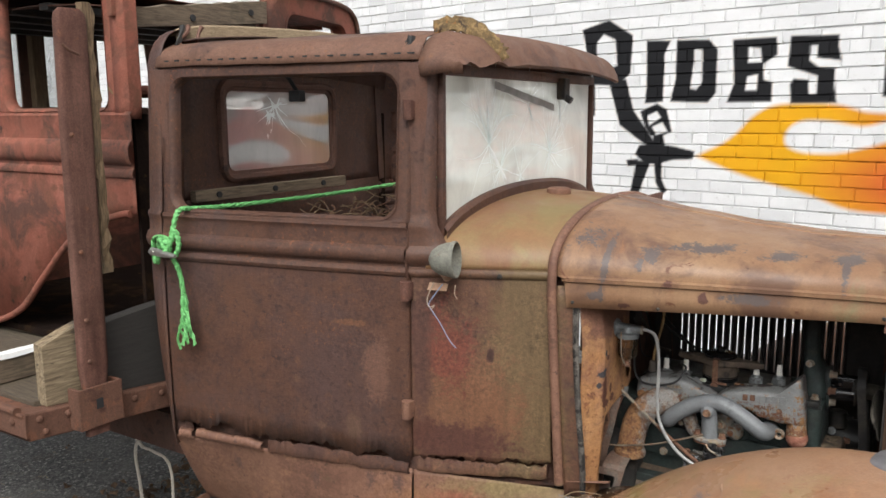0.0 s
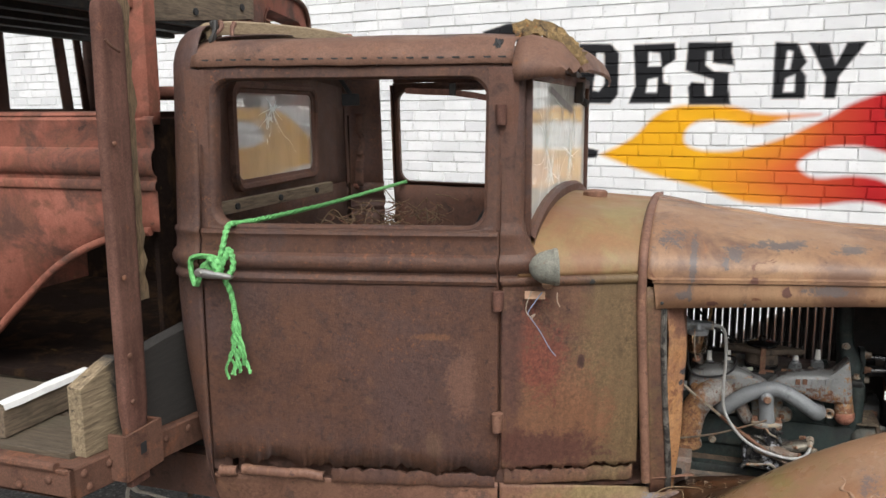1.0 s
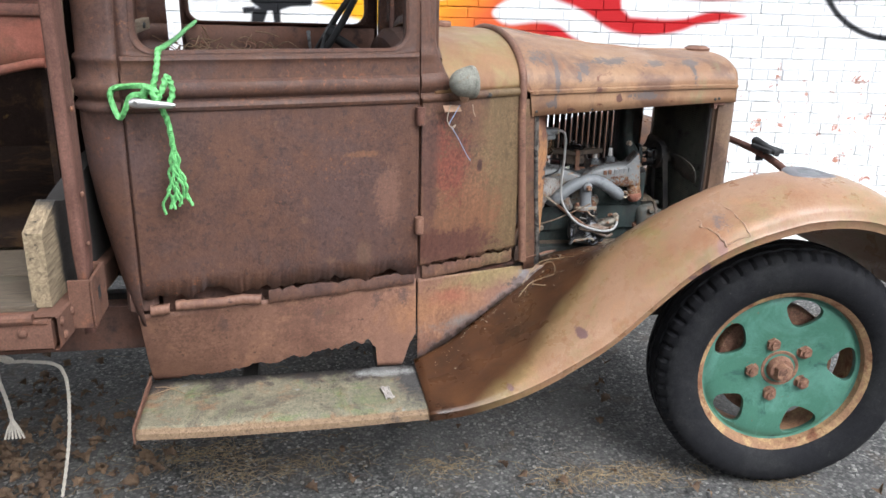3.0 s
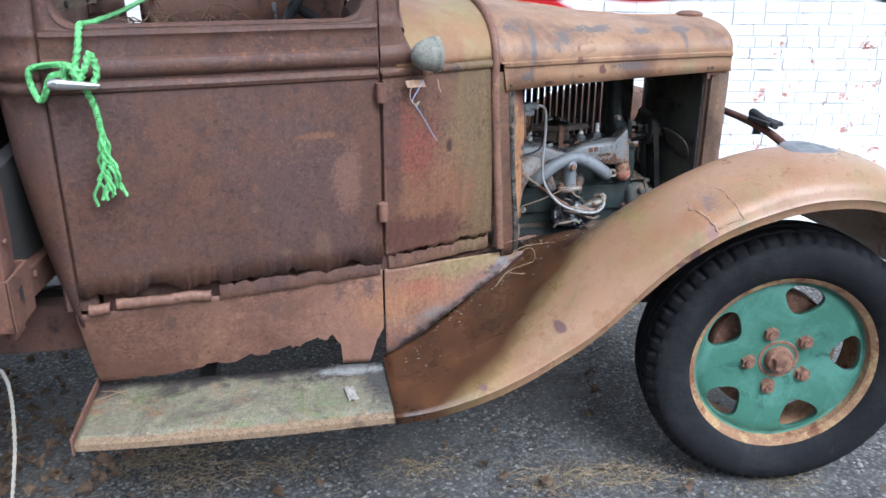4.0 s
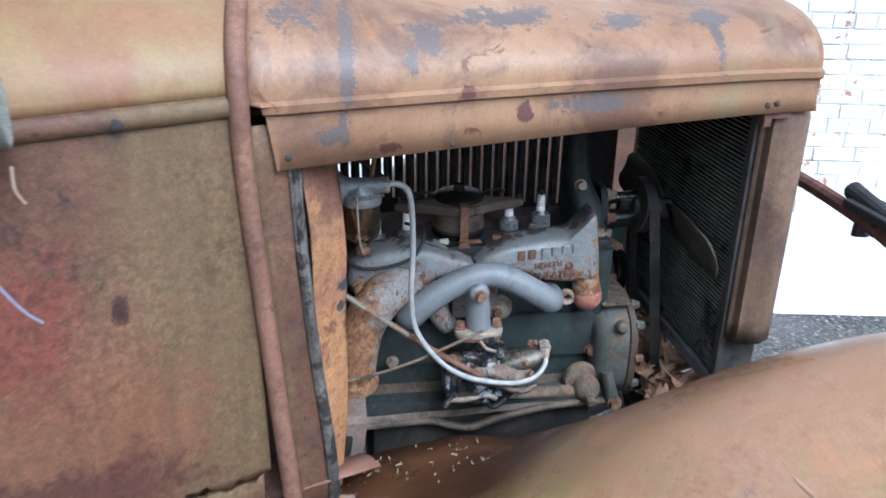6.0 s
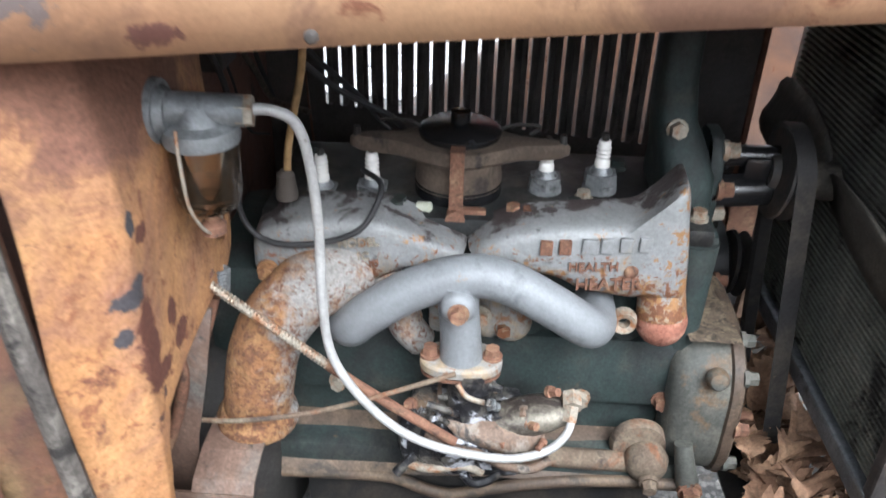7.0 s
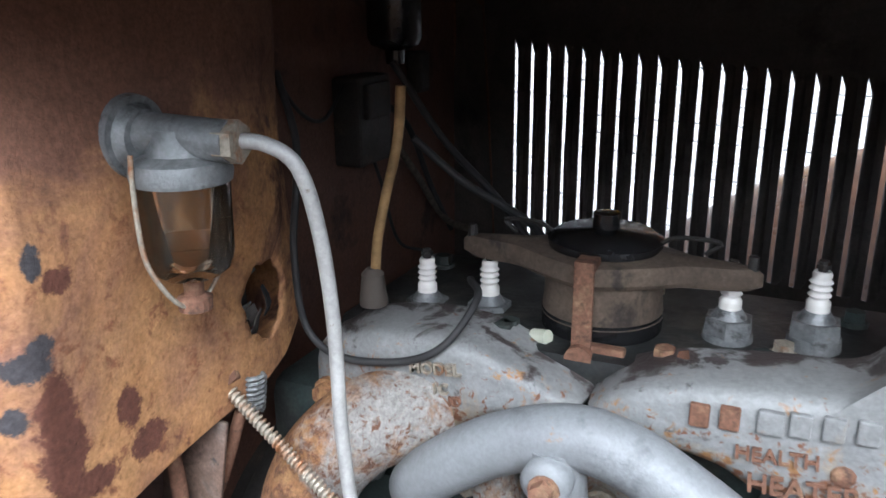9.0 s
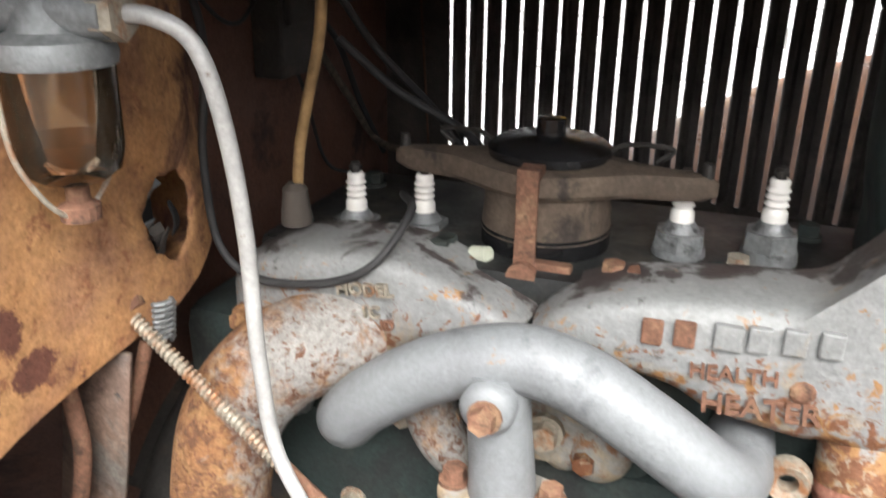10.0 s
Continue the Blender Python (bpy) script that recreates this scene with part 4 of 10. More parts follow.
def cowl_z(x, y):
    """Height of the cowl top over y."""
    a = YC - side(x)
    u = min(1.0, abs(y - YC) / a)
    return 1.268 + (cowl_crown(x) - 1.268) * math.sqrt(max(0, 1 - u ** 2.2))


ys = [float(y) for y in np.linspace(-0.415, 2 * YC + 0.415, 40)]
bm = bmesh.new()
low = [V((WX + 0.01, y, cowl_z(WX, y) + 0.004)) for y in ys]
grid(bm, [[p + V((dx, 0, dz)) for p in low] for dx, dz in ((0.012, -0.004), (0.014, 0.02), (0.004, 0.030), (-0.012, 0.028), (-0.014, -0.006))])
for ye, s in ((ys[0], 1), (ys[-1], -1)):
    box(bm, (WX - 0.010, min(ye, ye + s * 0.016), cowl_z(WX, ye)), (WX + 0.012, max(ye, ye + s * 0.016), 1.785), bev=0.003)
box(bm, (WX - 0.012, ys[0], 1.770), (WX + 0.012, ys[-1], 1.800), bev=0.003)
windscreen = part("windscreen", bm, M_cab, truck, "cracked hazy windscreen in a rusted frame", smooth=40)
bm = bmesh.new()
grid(bm, [[V((WX, y, cowl_z(WX, y) + 0.02)) for y in ys[1:-1]], [V((WX, y, 1.772)) for y in ys[1:-1]]])
p = part("glass_pane", bm, M_glass_front, windscreen, "shattered safety glass, haze and reflection in a pale film")
p.visible_shadow = False
rnd = random.Random(8)
for k, (oy, oz, n, l0, l1) in enumerate(((-0.15, 1.585, 30, 0.10, 0.28), (0.26, 1.545, 30, 0.08, 0.26), (-0.08, 1.51, 16, 0.05, 0.14), (0.10, 1.70, 9, 0.08, 0.2), (0.34, 1.66, 10, 0.05, 0.16), (0.05, 1.48, 10, 0.06, 0.2))):
    cracks("crack", (WX + 0.002, oy, oz), (0, 1, 0), (0, 0, 1), (1, 0, 0), [((90 if rnd.random() < 0.6 else 270) + rnd.gauss(0, 34), rnd.uniform(l0, l1)) for j in range(n)], windscreen, 20 + k, 0.0017)

# white shatter band below the first impact, and a grey strip for the wiper arm's shadow
for k, (y0, z0, y1, z1, w) in enumerate(((-0.155, 1.58, -0.075, 1.500, 0.016), (-0.09, 1.515, -0.045, 1.475, 0.012), (0.245, 1.54, 0.30, 1.50, 0.012))):
    bm = bmesh.new()
    rows = []
    for t in np.linspace(0, 1, 9):
        c = V((WX + 0.0032, lerp(y0, y1, t), lerp(z0, z1, t)))
        h = w * (0.35 + 0.65 * math.sin(math.pi * t)) * (1 + 0.5 * noise.noise(V((t * 9, k, 0))))
        rows.append([c + V((0, 0.6, 0.8)) * -h * 0.5, c + V((0.0006, 0, 0)), c + V((0, 0.6, 0.8)) * h * 0.5])
    grid(bm, rows)
    part("shatter", bm, M_crack, windscreen).visible_shadow = False
# grey strip laid on the pane in place of the wiper arm's shadow
bm = bmesh.new()
rows = []
for t in np.linspace(0, 1, 10):
    c = V((WX + 0.0030, lerp(-0.12, 0.29, t), lerp(1.752, 1.688, t)))
    rows.append([c + V((0, 0, -0.010 * (1 + 0.4 * noise.noise(V((t * 7, 3, 0)))))), c + V((0, 0, 0.012))])
grid(bm, rows)
part("film_strip", bm, plain("grey_torn_film", (0.20, 0.195, 0.185), 0.6, vary=0.3), windscreen, "grey strip added for the wiper arm's shadow")

# visor with a crumpled near corner
bm = bmesh.new()
rows = []
for u, (dx, z) in enumerate(((0.0, 1.872), (0.03, 1.874), (0.065, 1.866), (0.095, 1.850), (0.118, 1.830), (0.135, 1.806), (0.143, 1.785), (0.136, 1.778))):
    row = []
    for k, y in enumerate([-0.466, -0.468, -0.464, -0.455, -0.44, -0.42, -0.40] + [float(q) for q in np.linspace(-0.37, 2 * YC + 0.48, 36)]):
        e = max(0.0, abs(y - YC) / 0.56)
        near = min(1.0, max(0.0, (-0.36 - y) / 0.105))
        top = z + 0.022 * (1 - min(1, e) ** 2)
        dent = 0.012 * noise.noise(V((y * 11, u * 0.8, 7))) * min(1, max(0, (0.0 - y) / 0.3))
        lip = 0.020 * max(0, noise.noise(V((y * 22, 4, 1)))) * (u > 5) * (y < -0.2)
        zz = top - (top - 1.795) * near ** 2.4 * 0.85 + dent + lip
        if k < 2:
            zz = min(zz, (1.795, 1.768)[1 - k] + 0.030 * max(0, noise.noise(V((dx * 40, 9, 2)))) * (k == 0) + dent)
        row.append(V((0.022 + dx * (1 - 0.26 * min(1, e) ** 3 * (y > 0)) - 0.012 * near * (u > 3), y, zz)))
    rows.append(row)
grid(bm, rows)
visor = part("sun_visor", bm, M_roof, truck, "bent rusted sun visor over the windscreen", smooth=50, solid=0.003)
M_moss = layered("dry_moss_cloth", (0.15, 0.10, 0.045), [((0.30, 0.20, 0.09), 40, 0.55, 0.08, 0.3), ((0.045, 0.03, 0.02), 24, 0.55, 0.08, 0.3), ((0.34, 0.15, 0.04), 18, 0.62, 0.05, 0.3)])


def rag_piece(path, w, seed, mat, nm, label, up=V((0, -1, 0.6))):
    """A torn, crinkled strip lying along a path."""
    bm = bmesh.new()
    P = spline(path, 6)
    rows = []
    for k, p in enumerate(P):
        d = (P[min(k + 1, len(P) - 1)] - P[max(k - 1, 0)]).normalized()
        n = d.cross(up).normalized()
        wk = w * (1 + 0.4 * noise.noise(V((k * 0.9, seed, 0))))
        rows.append([p + n * wk * t + V((0, 0, 1)) * (0.010 * noise.noise(V((k * 0.8, t * 3, seed)))) + V((1, 0, 0)) * 0.008 * noise.noise(V((k * 0.9, t * 4, seed + 4))) for t in (-1, -0.6, -0.2, 0.2, 0.6, 1)])
    grid(bm, rows)
    return part(nm, bm, mat, visor, label, solid=0.007)


rag_piece([(0.00, -0.36, 1.893), (0.045, -0.345, 1.903), (0.09, -0.315, 1.893), (0.125, -0.298, 1.862), (0.150, -0.288, 1.832), (0.160, -0.284, 1.806)], 0.024, 3, M_moss, "torn_cloth", "mossy rag of old roof cloth")
rag_piece([(-0.035, -0.452, 1.828), (-0.025, -0.446, 1.848), (-0.018, -0.436, 1.866)], 0.010, 13, M_black, "torn_cloth", "black strip of tarred roof cloth")
bm = bmesh.new()
box(bm, (0.055, 0.30, 1.715), (0.085, 0.345, 1.785), bev=0.006)
rod(bm, (0.07, 0.32, 1.73), (0.10, 0.32, 1.71), 0.012)
part("wiper_motor", bm, M_darkmetal, windscreen, "small dark wiper motor")

# loose strap hanging across the far window
bm = bmesh.new()
rows = [[V((x, y, z + dz)) for dz in (-0.012, 0.012)] for x, y, z in ((-0.70, 0.70, 1.775), (-0.60, 0.70, 1.768), (-0.50, 0.69, 1.765), (-0.40, 0.68, 1.752), (-0.28, 0.66, 1.728), (-0.16, 0.64, 1.700))]
grid(bm, rows)
part("loose_strap", bm, M_stake, truck, "brown strip hanging under the roof", solid=0.004)
bm = bmesh.new()
box(bm, (-0.505, 0.672, 1.752), (-0.480, 0.690, 1.800), bev=0.003)
part("strap_clip", bm, M_darkmetal, truck)

# dash and steering wheel
bm = bmesh.new()
grid(bm, [[V((0.045 - d, y, cowl_z(0.04, y) - h)) for y in ys] for d, h in ((0.0, 0.012), (0.06, 0.02), (0.085, 0.05), (0.075, 0.16))])
part("dashboard", bm, M_inner, truck, smooth=40, solid=0.003)
sw = look((-0.21, 0.40, 1.375), (-0.75, 0.40, 1.72)) @ Matrix.Rotation(0, 4, "Z")
bm = bmesh.new()
R0 = 0.195
tube(bm, [sw @ V((R0 * math.cos(a), R0 * math.sin(a), 0)) for a in np.linspace(0, 2 * math.pi, 40)], 0.012, 10, 1, smooth_path=False)
for a in (90, 210, 330):
    tube(bm, [sw @ V((0.02 * math.cos(radians(a)), 0.02 * math.sin(radians(a)), -0.015)), sw @ V((R0 * math.cos(radians(a)), R0 * math.sin(radians(a)), 0))], 0.008, 8, 2)
rod(bm, sw @ V((0, 0, -0.02)), sw @ V((0, 0, 0.02)), 0.035)
rod(bm, sw @ V((0, 0, 0.0)), sw @ V((0, 0, 0.55)), 0.018)
part("steering_wheel", bm, M_black, truck, "black steering wheel", smooth=40)

# cowl: side panels, crown and the band at the bonnet
bm = bmesh.new()
xs = [float(x) for x in np.linspace(0.004, 0.345, 80)]
for far in (False, True):
    rows = []
    for z in [None, 0.76, 0.85, 0.95, 1.05, 1.15, 1.2] + [b for b in BELT_Z if 1.2 < b <= 1.273]:
        rows.append([skin(x, (0.748 + (0 if far else rag(x, 0.018, 22, 9) + 0.008 * abs(noise.noise(V((x * 90, 6, 0))))) if z is None else z), far) for x in xs])
    grid(bm, rows)
    part("cowl_side", bm, M_cowl_side, truck, "brown and red rusted cowl side", smooth=45, solid=0.003)
    bm = bmesh.new()
rows = []
for x in xs:
    row = []
    a, hgt = YC - side(x), cowl_crown(x) - 1.272
    for k in range(49):
        an = math.pi * k / 48
        cx, sx = math.cos(an), math.sin(an)
        fade = interp(x, [(0.0, 1.0), (0.10, 0.6), (0.16, 0.0)]) * max(0, 1 - sx * 2.2)
        row.append(V((x, YC - a * math.copysign(abs(cx) ** 0.91, cx) - 0.004 * fade * math.copysign(1, cx), 1.272 + hgt * sx ** 0.91)))
    rows.append(row)
rows = [r for r in rows if r[0].x > 0.04]
grid(bm, rows)
cowl = part("cowl_top", bm, M_cowl, truck, "cowl top in rust and faded olive paint", smooth=45, solid=0.003)


def hoop(x, add, zb, n=48):
    a, hgt = YC - side(x) + add, cowl_crown(min(x, 0.35)) - 1.272 + add
    pts = []
    for z in np.linspace(zb, 1.255, 10):
        pts.append(V((x + (0.03 * max(0, (1.18 - z) / 0.5)), YC - a + interp(float(z), BELT) * 0.3, float(z))))
    for k in range(n + 1):
        an = math.pi * k / n
        cx, sx = math.cos(an), math.sin(an)
        pts.append(V((x, YC - a * math.copysign(abs(cx) ** 0.91, cx), 1.272 + hgt * sx ** 0.91)))
    for z in np.linspace(1.255, zb, 10):
        pts.append(V((x + (0.03 * max(0, (1.18 - z) / 0.5)), YC + a, float(z))))
    return pts


bm = bmesh.new()
tube(bm, hoop(0.344, 0.006, 0.70), 0.0125, 10, 1, smooth_path=False)
part("cowl_band", bm, M_apron, truck, smooth=40)
# front edge of the cowl below the bonnet, with a dark sealing strip
bm = bmesh.new()
for far in (False, True):
    rows = []
    for z in np.linspace(0.665, 1.235, 16):
        z = float(z)
        k = 0.03 * max(0, (1.18 - z) / 0.5)
        y = [skin(0.352, z, far).y, skin(0.352, z, far).y + (0.006 if not far else -0.006), skin(0.39, z, far).y, skin(0.40, z, far).y + (0.012 if not far else -0.012)]
        rows.append([V((0.352 + k, y[0], z)), V((0.362 + k, y[1], z)), V((0.392 + k, y[2], z)), V((0.398 + k, y[3], z))])
    grid(bm, rows)
    part("cowl_flange", bm, M_cowl_side, truck, smooth=40, solid=0.003)
    bm = bmesh.new()
bm.free()
bm = bmesh.new()
tube(bm, [(0.400, -0.318, 1.19), (0.405, -0.322, 1.05), (0.415, -0.320, 0.90), (0.428, -0.318, 0.76), (0.43, -0.316, 0.68)], 0.0085, 8, 6)
part("seal_strip", bm, layered("perished_seal", (0.085, 0.075, 0.066), [((0.16, 0.145, 0.125), 20, 0.52, 0.08, 0.5), ((0.025, 0.022, 0.02), 26, 0.55, 0.05, 0.6)], streak=0.4, bump=0.9), truck, "split perished grey bonnet seal")
# torn hole in the cowl's bead
bm = bmesh.new()
q = skin(0.221, 1.257)
bmesh.ops.create_uvsphere(bm, u_segments=12, v_segments=8, radius=0.009, matrix=Matrix.Translation(q + V((0, -0.001, 0))) @ Matrix.Diagonal((1.2, 0.25, 0.8, 1)))
part("torn_hole", bm, M_darkmetal, cowl, "small dark rusted hole")
# cap on the cowl
bm = bmesh.new()
lathe(bm, [(0.0, 0), (0.036, 0), (0.038, 0.004), (0.037, 0.016), (0.030, 0.020), (0.0, 0.021)], Matrix.Translation((0.16, YC, cowl_z(0.16, YC) - 0.001)), 24)
part("fuel_cap", bm, M_apron, truck, "rusted round fuel filler cap", smooth=40)

# bonnet
HX0, HX1 = 0.350, 1.125


def hood_half(x):
    t = min(1.0, (x - HX0) / (HX1 - HX0))
    return lerp(0.437, 0.268, t) - 0.010 * math.sin(math.pi * t) + interp(x, [(1.06, 0.0), (1.11, 0.005)])


def hood_pt(x, k, n=56):
    a = hood_half(x)
    t = min(1.0, (x - HX0) / (HX1 - HX0))
    crown = interp(x, [(0.35, 1.427), (0.42, 1.416), (0.49, 1.402), (0.60, 1.387), (0.74, 1.369), (0.90, 1.354), (1.0, 1.352), (1.125, 1.352)])
    crown += 0.003 * noise.noise(V((x * 9, k * 0.12, 3)))
    bead = lerp(1.262, 1.262, t)
    an = math.pi * k / n
    cx, sx = math.cos(an), math.sin(an)
    p = lerp(0.91, 0.84, t)
    return V((x, YC - a * math.copysign(abs(cx) ** p, cx), bead + (crown - bead) * sx ** p))


bm = bmesh.new()
rows = []
for x in list(np.linspace(HX0, HX1, 44)) + [1.140, 1.155, 1.166]:
    x = float(x)
    t = min(1.0, (x - HX0) / (HX1 - HX0))
    bead = lerp(1.262, 1.262, t)
    near = []
    for dz, dy in ((-0.075, -0.004), (-0.040, -0.001), (-0.016, 0.0), (-0.012, -0.007), (-0.004, -0.008), (0.0, 0.0)):
        zz = bead + dz
        if dz == -0.075:
            zz = lerp(1.180, 1.199, t)
        xx = max(x, HX0 + {-0.075: 0.032, -0.040: 0.026, -0.016: 0.022, -0.012: 0.020, -0.004: 0.018}.get(dz, 0.0))
        near.append(V((xx, YC - hood_half(xx) + dy, zz)))
    arcp = [hood_pt(x, k) for k in range(1, 56)]
    farp = [V((x, 2 * YC - q.y, q.z)) for q in reversed(near)]
    rows.append(near + arcp + farp)
grid(bm, rows)
# rolled front corner over the radiator shell
bonnet = part("bonnet", bm, M_hood, truck, "long rusted bonnet with bare grey patches", smooth=24, solid=0.003)
bm = bmesh.new()
grid(bm, [[hood_pt(float(x), 28) + V((0, dy, dz)) for x in np.linspace(HX0, HX1, 30)] for dy, dz in ((-0.010, 0.0), (-0.005, 0.006), (0.005, 0.006), (0.010, 0.0))])
part("bonnet_hinge", bm, M_hood, bonnet, smooth=40)
bm = bmesh.new()
for x, z in ((0.395, 1.195), (0.60, 1.192), (1.085, 1.210), (1.10, 1.212)):
    bm = bmesh.new()
    hexbolt(bm, (x, YC - hood_half(x) - 0.004, z), (0, -1, 0), 0.005, 0.004, rivet=True)
    part("rivet", bm, M_darkmetal, bonnet)

bm = bmesh.new()
box(bm, (1.086, YC - 0.276, 1.188), (1.128, YC - 0.250, 1.2005), bev=0.002)
box(bm, (1.086, YC - 0.278, 1.176), (1.098, YC - 0.258, 1.190), bev=0.002)
part("corner_bracket", bm, M_inner, bonnet, "dark rusty corner bracket")

# far bonnet side with louvres
bm = bmesh.new()


def far_y(x):
    return YC + hood_half(x) - 0.006


edges = [0.33]
SLX = [0.444 + 0.0242 * k for k in range(22)]
SLOT = 0.0054
for s in SLX:
    edges += [s, s + SLOT]
edges.append(1.066)
for i in range(len(edges) - 1):
    a, b = edges[i], edges[i + 1]
    zt = lerp(1.122, 1.085, (a - 0.44) / 0.55)
    slot = i % 2 == 1
    strips = ((0.56, 0.86), (zt, 1.19)) if slot else ((0.56, 0.86), (0.86, zt), (zt, 1.19))
    for k, (z0, z1) in enumerate(strips):
        za = z0 - 0.016 if slot and k == 1 else z0
        pts = [V((a, far_y(a), z0)), V((b, far_y(b), za)), V((b, far_y(b), z1)), V((a, far_y(a), z1))]
        bm.faces.new([bm.verts.new(q) for q in pts])
bmesh.ops.remove_doubles(bm, verts=bm.verts[:], dist=0.0004)
side_panel = part("bonnet_side_panel", bm, M_soot, truck, "rusty louvred bonnet side panel", solid=0.002)
for k, s in enumerate(SLX):
    bm = bmesh.new()
    rows = []
    zt = lerp(1.122, 1.085, (s - 0.44) / 0.55)
    wob = random.Random(k + 40).uniform(-0.0012, 0.0012)
    for z in (0.858, 0.866, 0.90, 0.98, 1.06, zt - 0.012, zt):
        e = 0.2 if z in (0.858, zt) else 1.0
        w = wob * math.sin(z * 40)
        rows.append([V((s + SLOT, far_y(s) - 0.0015, z)), V((s + SLOT + 0.0015 + w, far_y(s) - 0.006 * e, z)), V((s + SLOT + 0.0065, far_y(s) - 0.0085 * e, z)), V((s + SLOT + 0.0120, far_y(s) - 0.002 * e, z))])
    grid(bm, rows)
    part("louvre", bm, M_soot, side_panel, solid=0.0012, smooth=50)
bm = bmesh.new()
box(bm, (1.066, far_y(1.066) - 0.006, 0.56), (1.074, far_y(1.066) + 0.010, 1.19), bev=0.002)
part("panel_edge", bm, M_steel, side_panel)

M_mount_dark = plain("pale_lint", (0.42, 0.36, 0.33), 0.9, vary=0.4, scale=60)
# firewall, with the hole by the sediment bowl
bm = bmesh.new()
fw = lambda y, z, d: V((0.445 + 0.010 * math.sin((z - 0.7) * 5) + 0.010 * noise.noise(V((y * 6, z * 6, 0))) - d - 0.05 * max(0, (-0.26 - y) / 0.06) - 1.2 * max(0, y + 0.075) ** 1.6, y, z))
def flank(z):
    """Inner edge of the sheet; low down it draws back towards the cowl."""
    return interp(z, [(0.60, -0.215), (0.68, -0.240), (0.73, -0.254), (0.80, -0.252), (0.85, -0.246), (0.872, -0.238), (0.880, -0.205), (0.885, -0.17), (0.889, -0.135), (0.893, -0.100), (0.899, -0.066), (0.908, -0.034), (0.922, -0.012), (0.94, -0.004), (1.24, -0.004)]) + 0.003 * noise.noise(V((z * 40, 0, 0)))


def hole_reach(y, z):
    """Below 1 inside the ragged hole."""
    a = math.atan2((z - 0.963) / 0.029, (y + 0.062) / 0.025)
    r = 1.04 + 0.05 * math.sin(3 * a) + 0.05 * math.sin(7 * a) + 0.03 * math.sin(13 * a + 1)
    return math.hypot((z - 0.963) / 0.029, (y + 0.062) / 0.025) / r


rows = []
for z in np.concatenate([np.linspace(0.60, 0.865, 40), np.linspace(0.868, 0.94, 50), np.linspace(0.944, 1.24, 80)]):
    z = float(z)
    y1 = flank(z)
    row = [fw(lerp(-0.31, y1, u), z, 0) for u in np.linspace(0, 1, 70)]
    if z > 0.90:
        e = row[-1]
        row += [e + V((-d, yy, 0)) for d, yy in ((0.004, 0.008), (0.012, 0.013), (0.05, 0.020), (0.10, 0.024))]
    else:
        e = row[-1]
        row += [e + V((-d, d * 0.3, 0)) for d in (0.002, 0.006, 0.010, 0.014)]
    rows.append(row)
grid(bm, rows)
bmesh.ops.delete(bm, geom=[v for v in bm.verts if v.co.x > 0.40 and hole_reach(v.co.y, v.co.z) < 1], context="VERTS")
for v in bm.verts:
    h = hole_reach(v.co.y, v.co.z)
    if v.is_boundary and v.co.x > 0.40 and h < 1.5:
        v.co.y, v.co.z = -0.062 + (v.co.y + 0.062) / h, 0.963 + (v.co.z - 0.963) / h
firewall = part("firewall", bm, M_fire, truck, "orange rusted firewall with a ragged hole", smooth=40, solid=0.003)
bm = bmesh.new()
box(bm, (0.335, -0.02, 0.50), (0.345, 2 * YC + 0.36, 1.40))
box(bm, (0.335, -0.30, 1.24), (0.46, 0.50, 1.246))
part("firewall_recess", bm, M_inner, truck)
# black sheet added so that the hole reads as dark as deep shade
bm = bmesh.new()
grid(bm, [[V((0.398, y, z)) for y in (-0.17, -0.10, -0.015)] for z in (0.90, 0.97, 1.04)])
part("dash_lining", bm, M_black, truck, "black sheet added behind the firewall to darken its hole", solid=0.004)
rnd = random.Random(77)
for k in range(8):
    bm = bmesh.new()
    a, ln, q = rnd.uniform(0, 6.28), rnd.uniform(0.014, 0.030), V((rnd.uniform(0.424, 0.438), -0.062 + rnd.uniform(-0.026, 0.026), 0.960 + rnd.uniform(-0.030, 0.028)))
    d, e = V((rnd.uniform(-0.3, 0.3), math.cos(a), math.sin(a))), V((0.3, -math.sin(a), math.cos(a)))
    grid(bm, [[q + d * ln * (t - 0.5) + e * w * (1 - 0.7 * t) + V((0.003 * math.sin(t * 4 + k), 0, 0)) for w in (-0.006, 0.0, 0.006)] for t in (0, 0.33, 0.66, 1)])
    part("torn_scrap", bm, rnd.choice([M_black, M_soot, M_zinc, M_black]), truck, "torn scrap in the firewall hole", solid=0.0012)
for k in range(9):
    bm = bmesh.new()
    y0, z0 = rnd.uniform(-0.092, -0.040), rnd.uniform(0.930, 0.985)
    box(bm, (-0.006 - 0.006 * rnd.random(), -0.001, -0.0035), (0.010, 0.001, 0.0035), pose(rnd.uniform(0.412, 0.426), y0, z0, rnd.uniform(-40, 40), rnd.uniform(-40, 40), rnd.uniform(50, 130)), bev=0.0004)
    part("loose_strip", bm, rnd.choice([M_zinc, M_mount_dark, M_stake, M_stake]), truck, "rusty scrap behind the firewall")

# radiator shell and core
bm = bmesh.new()
def shell_outline(g):
    pts = []
    a = 0.268 + g
    for z in np.linspace(0.80, 1.255, 14):
        pts.append((YC - a, float(z)))
    for k in range(1, 40):
        an = math.pi * k / 40
        cx, sx = math.cos(an), math.sin(an)
        pts.append((YC - a * math.copysign(abs(cx) ** 0.84, cx), 1.262 + (0.090 + g) * sx ** 0.84))
    for z in np.linspace(1.235, 0.55, 14):
        pts.append((YC + a, float(z)))
    return pts


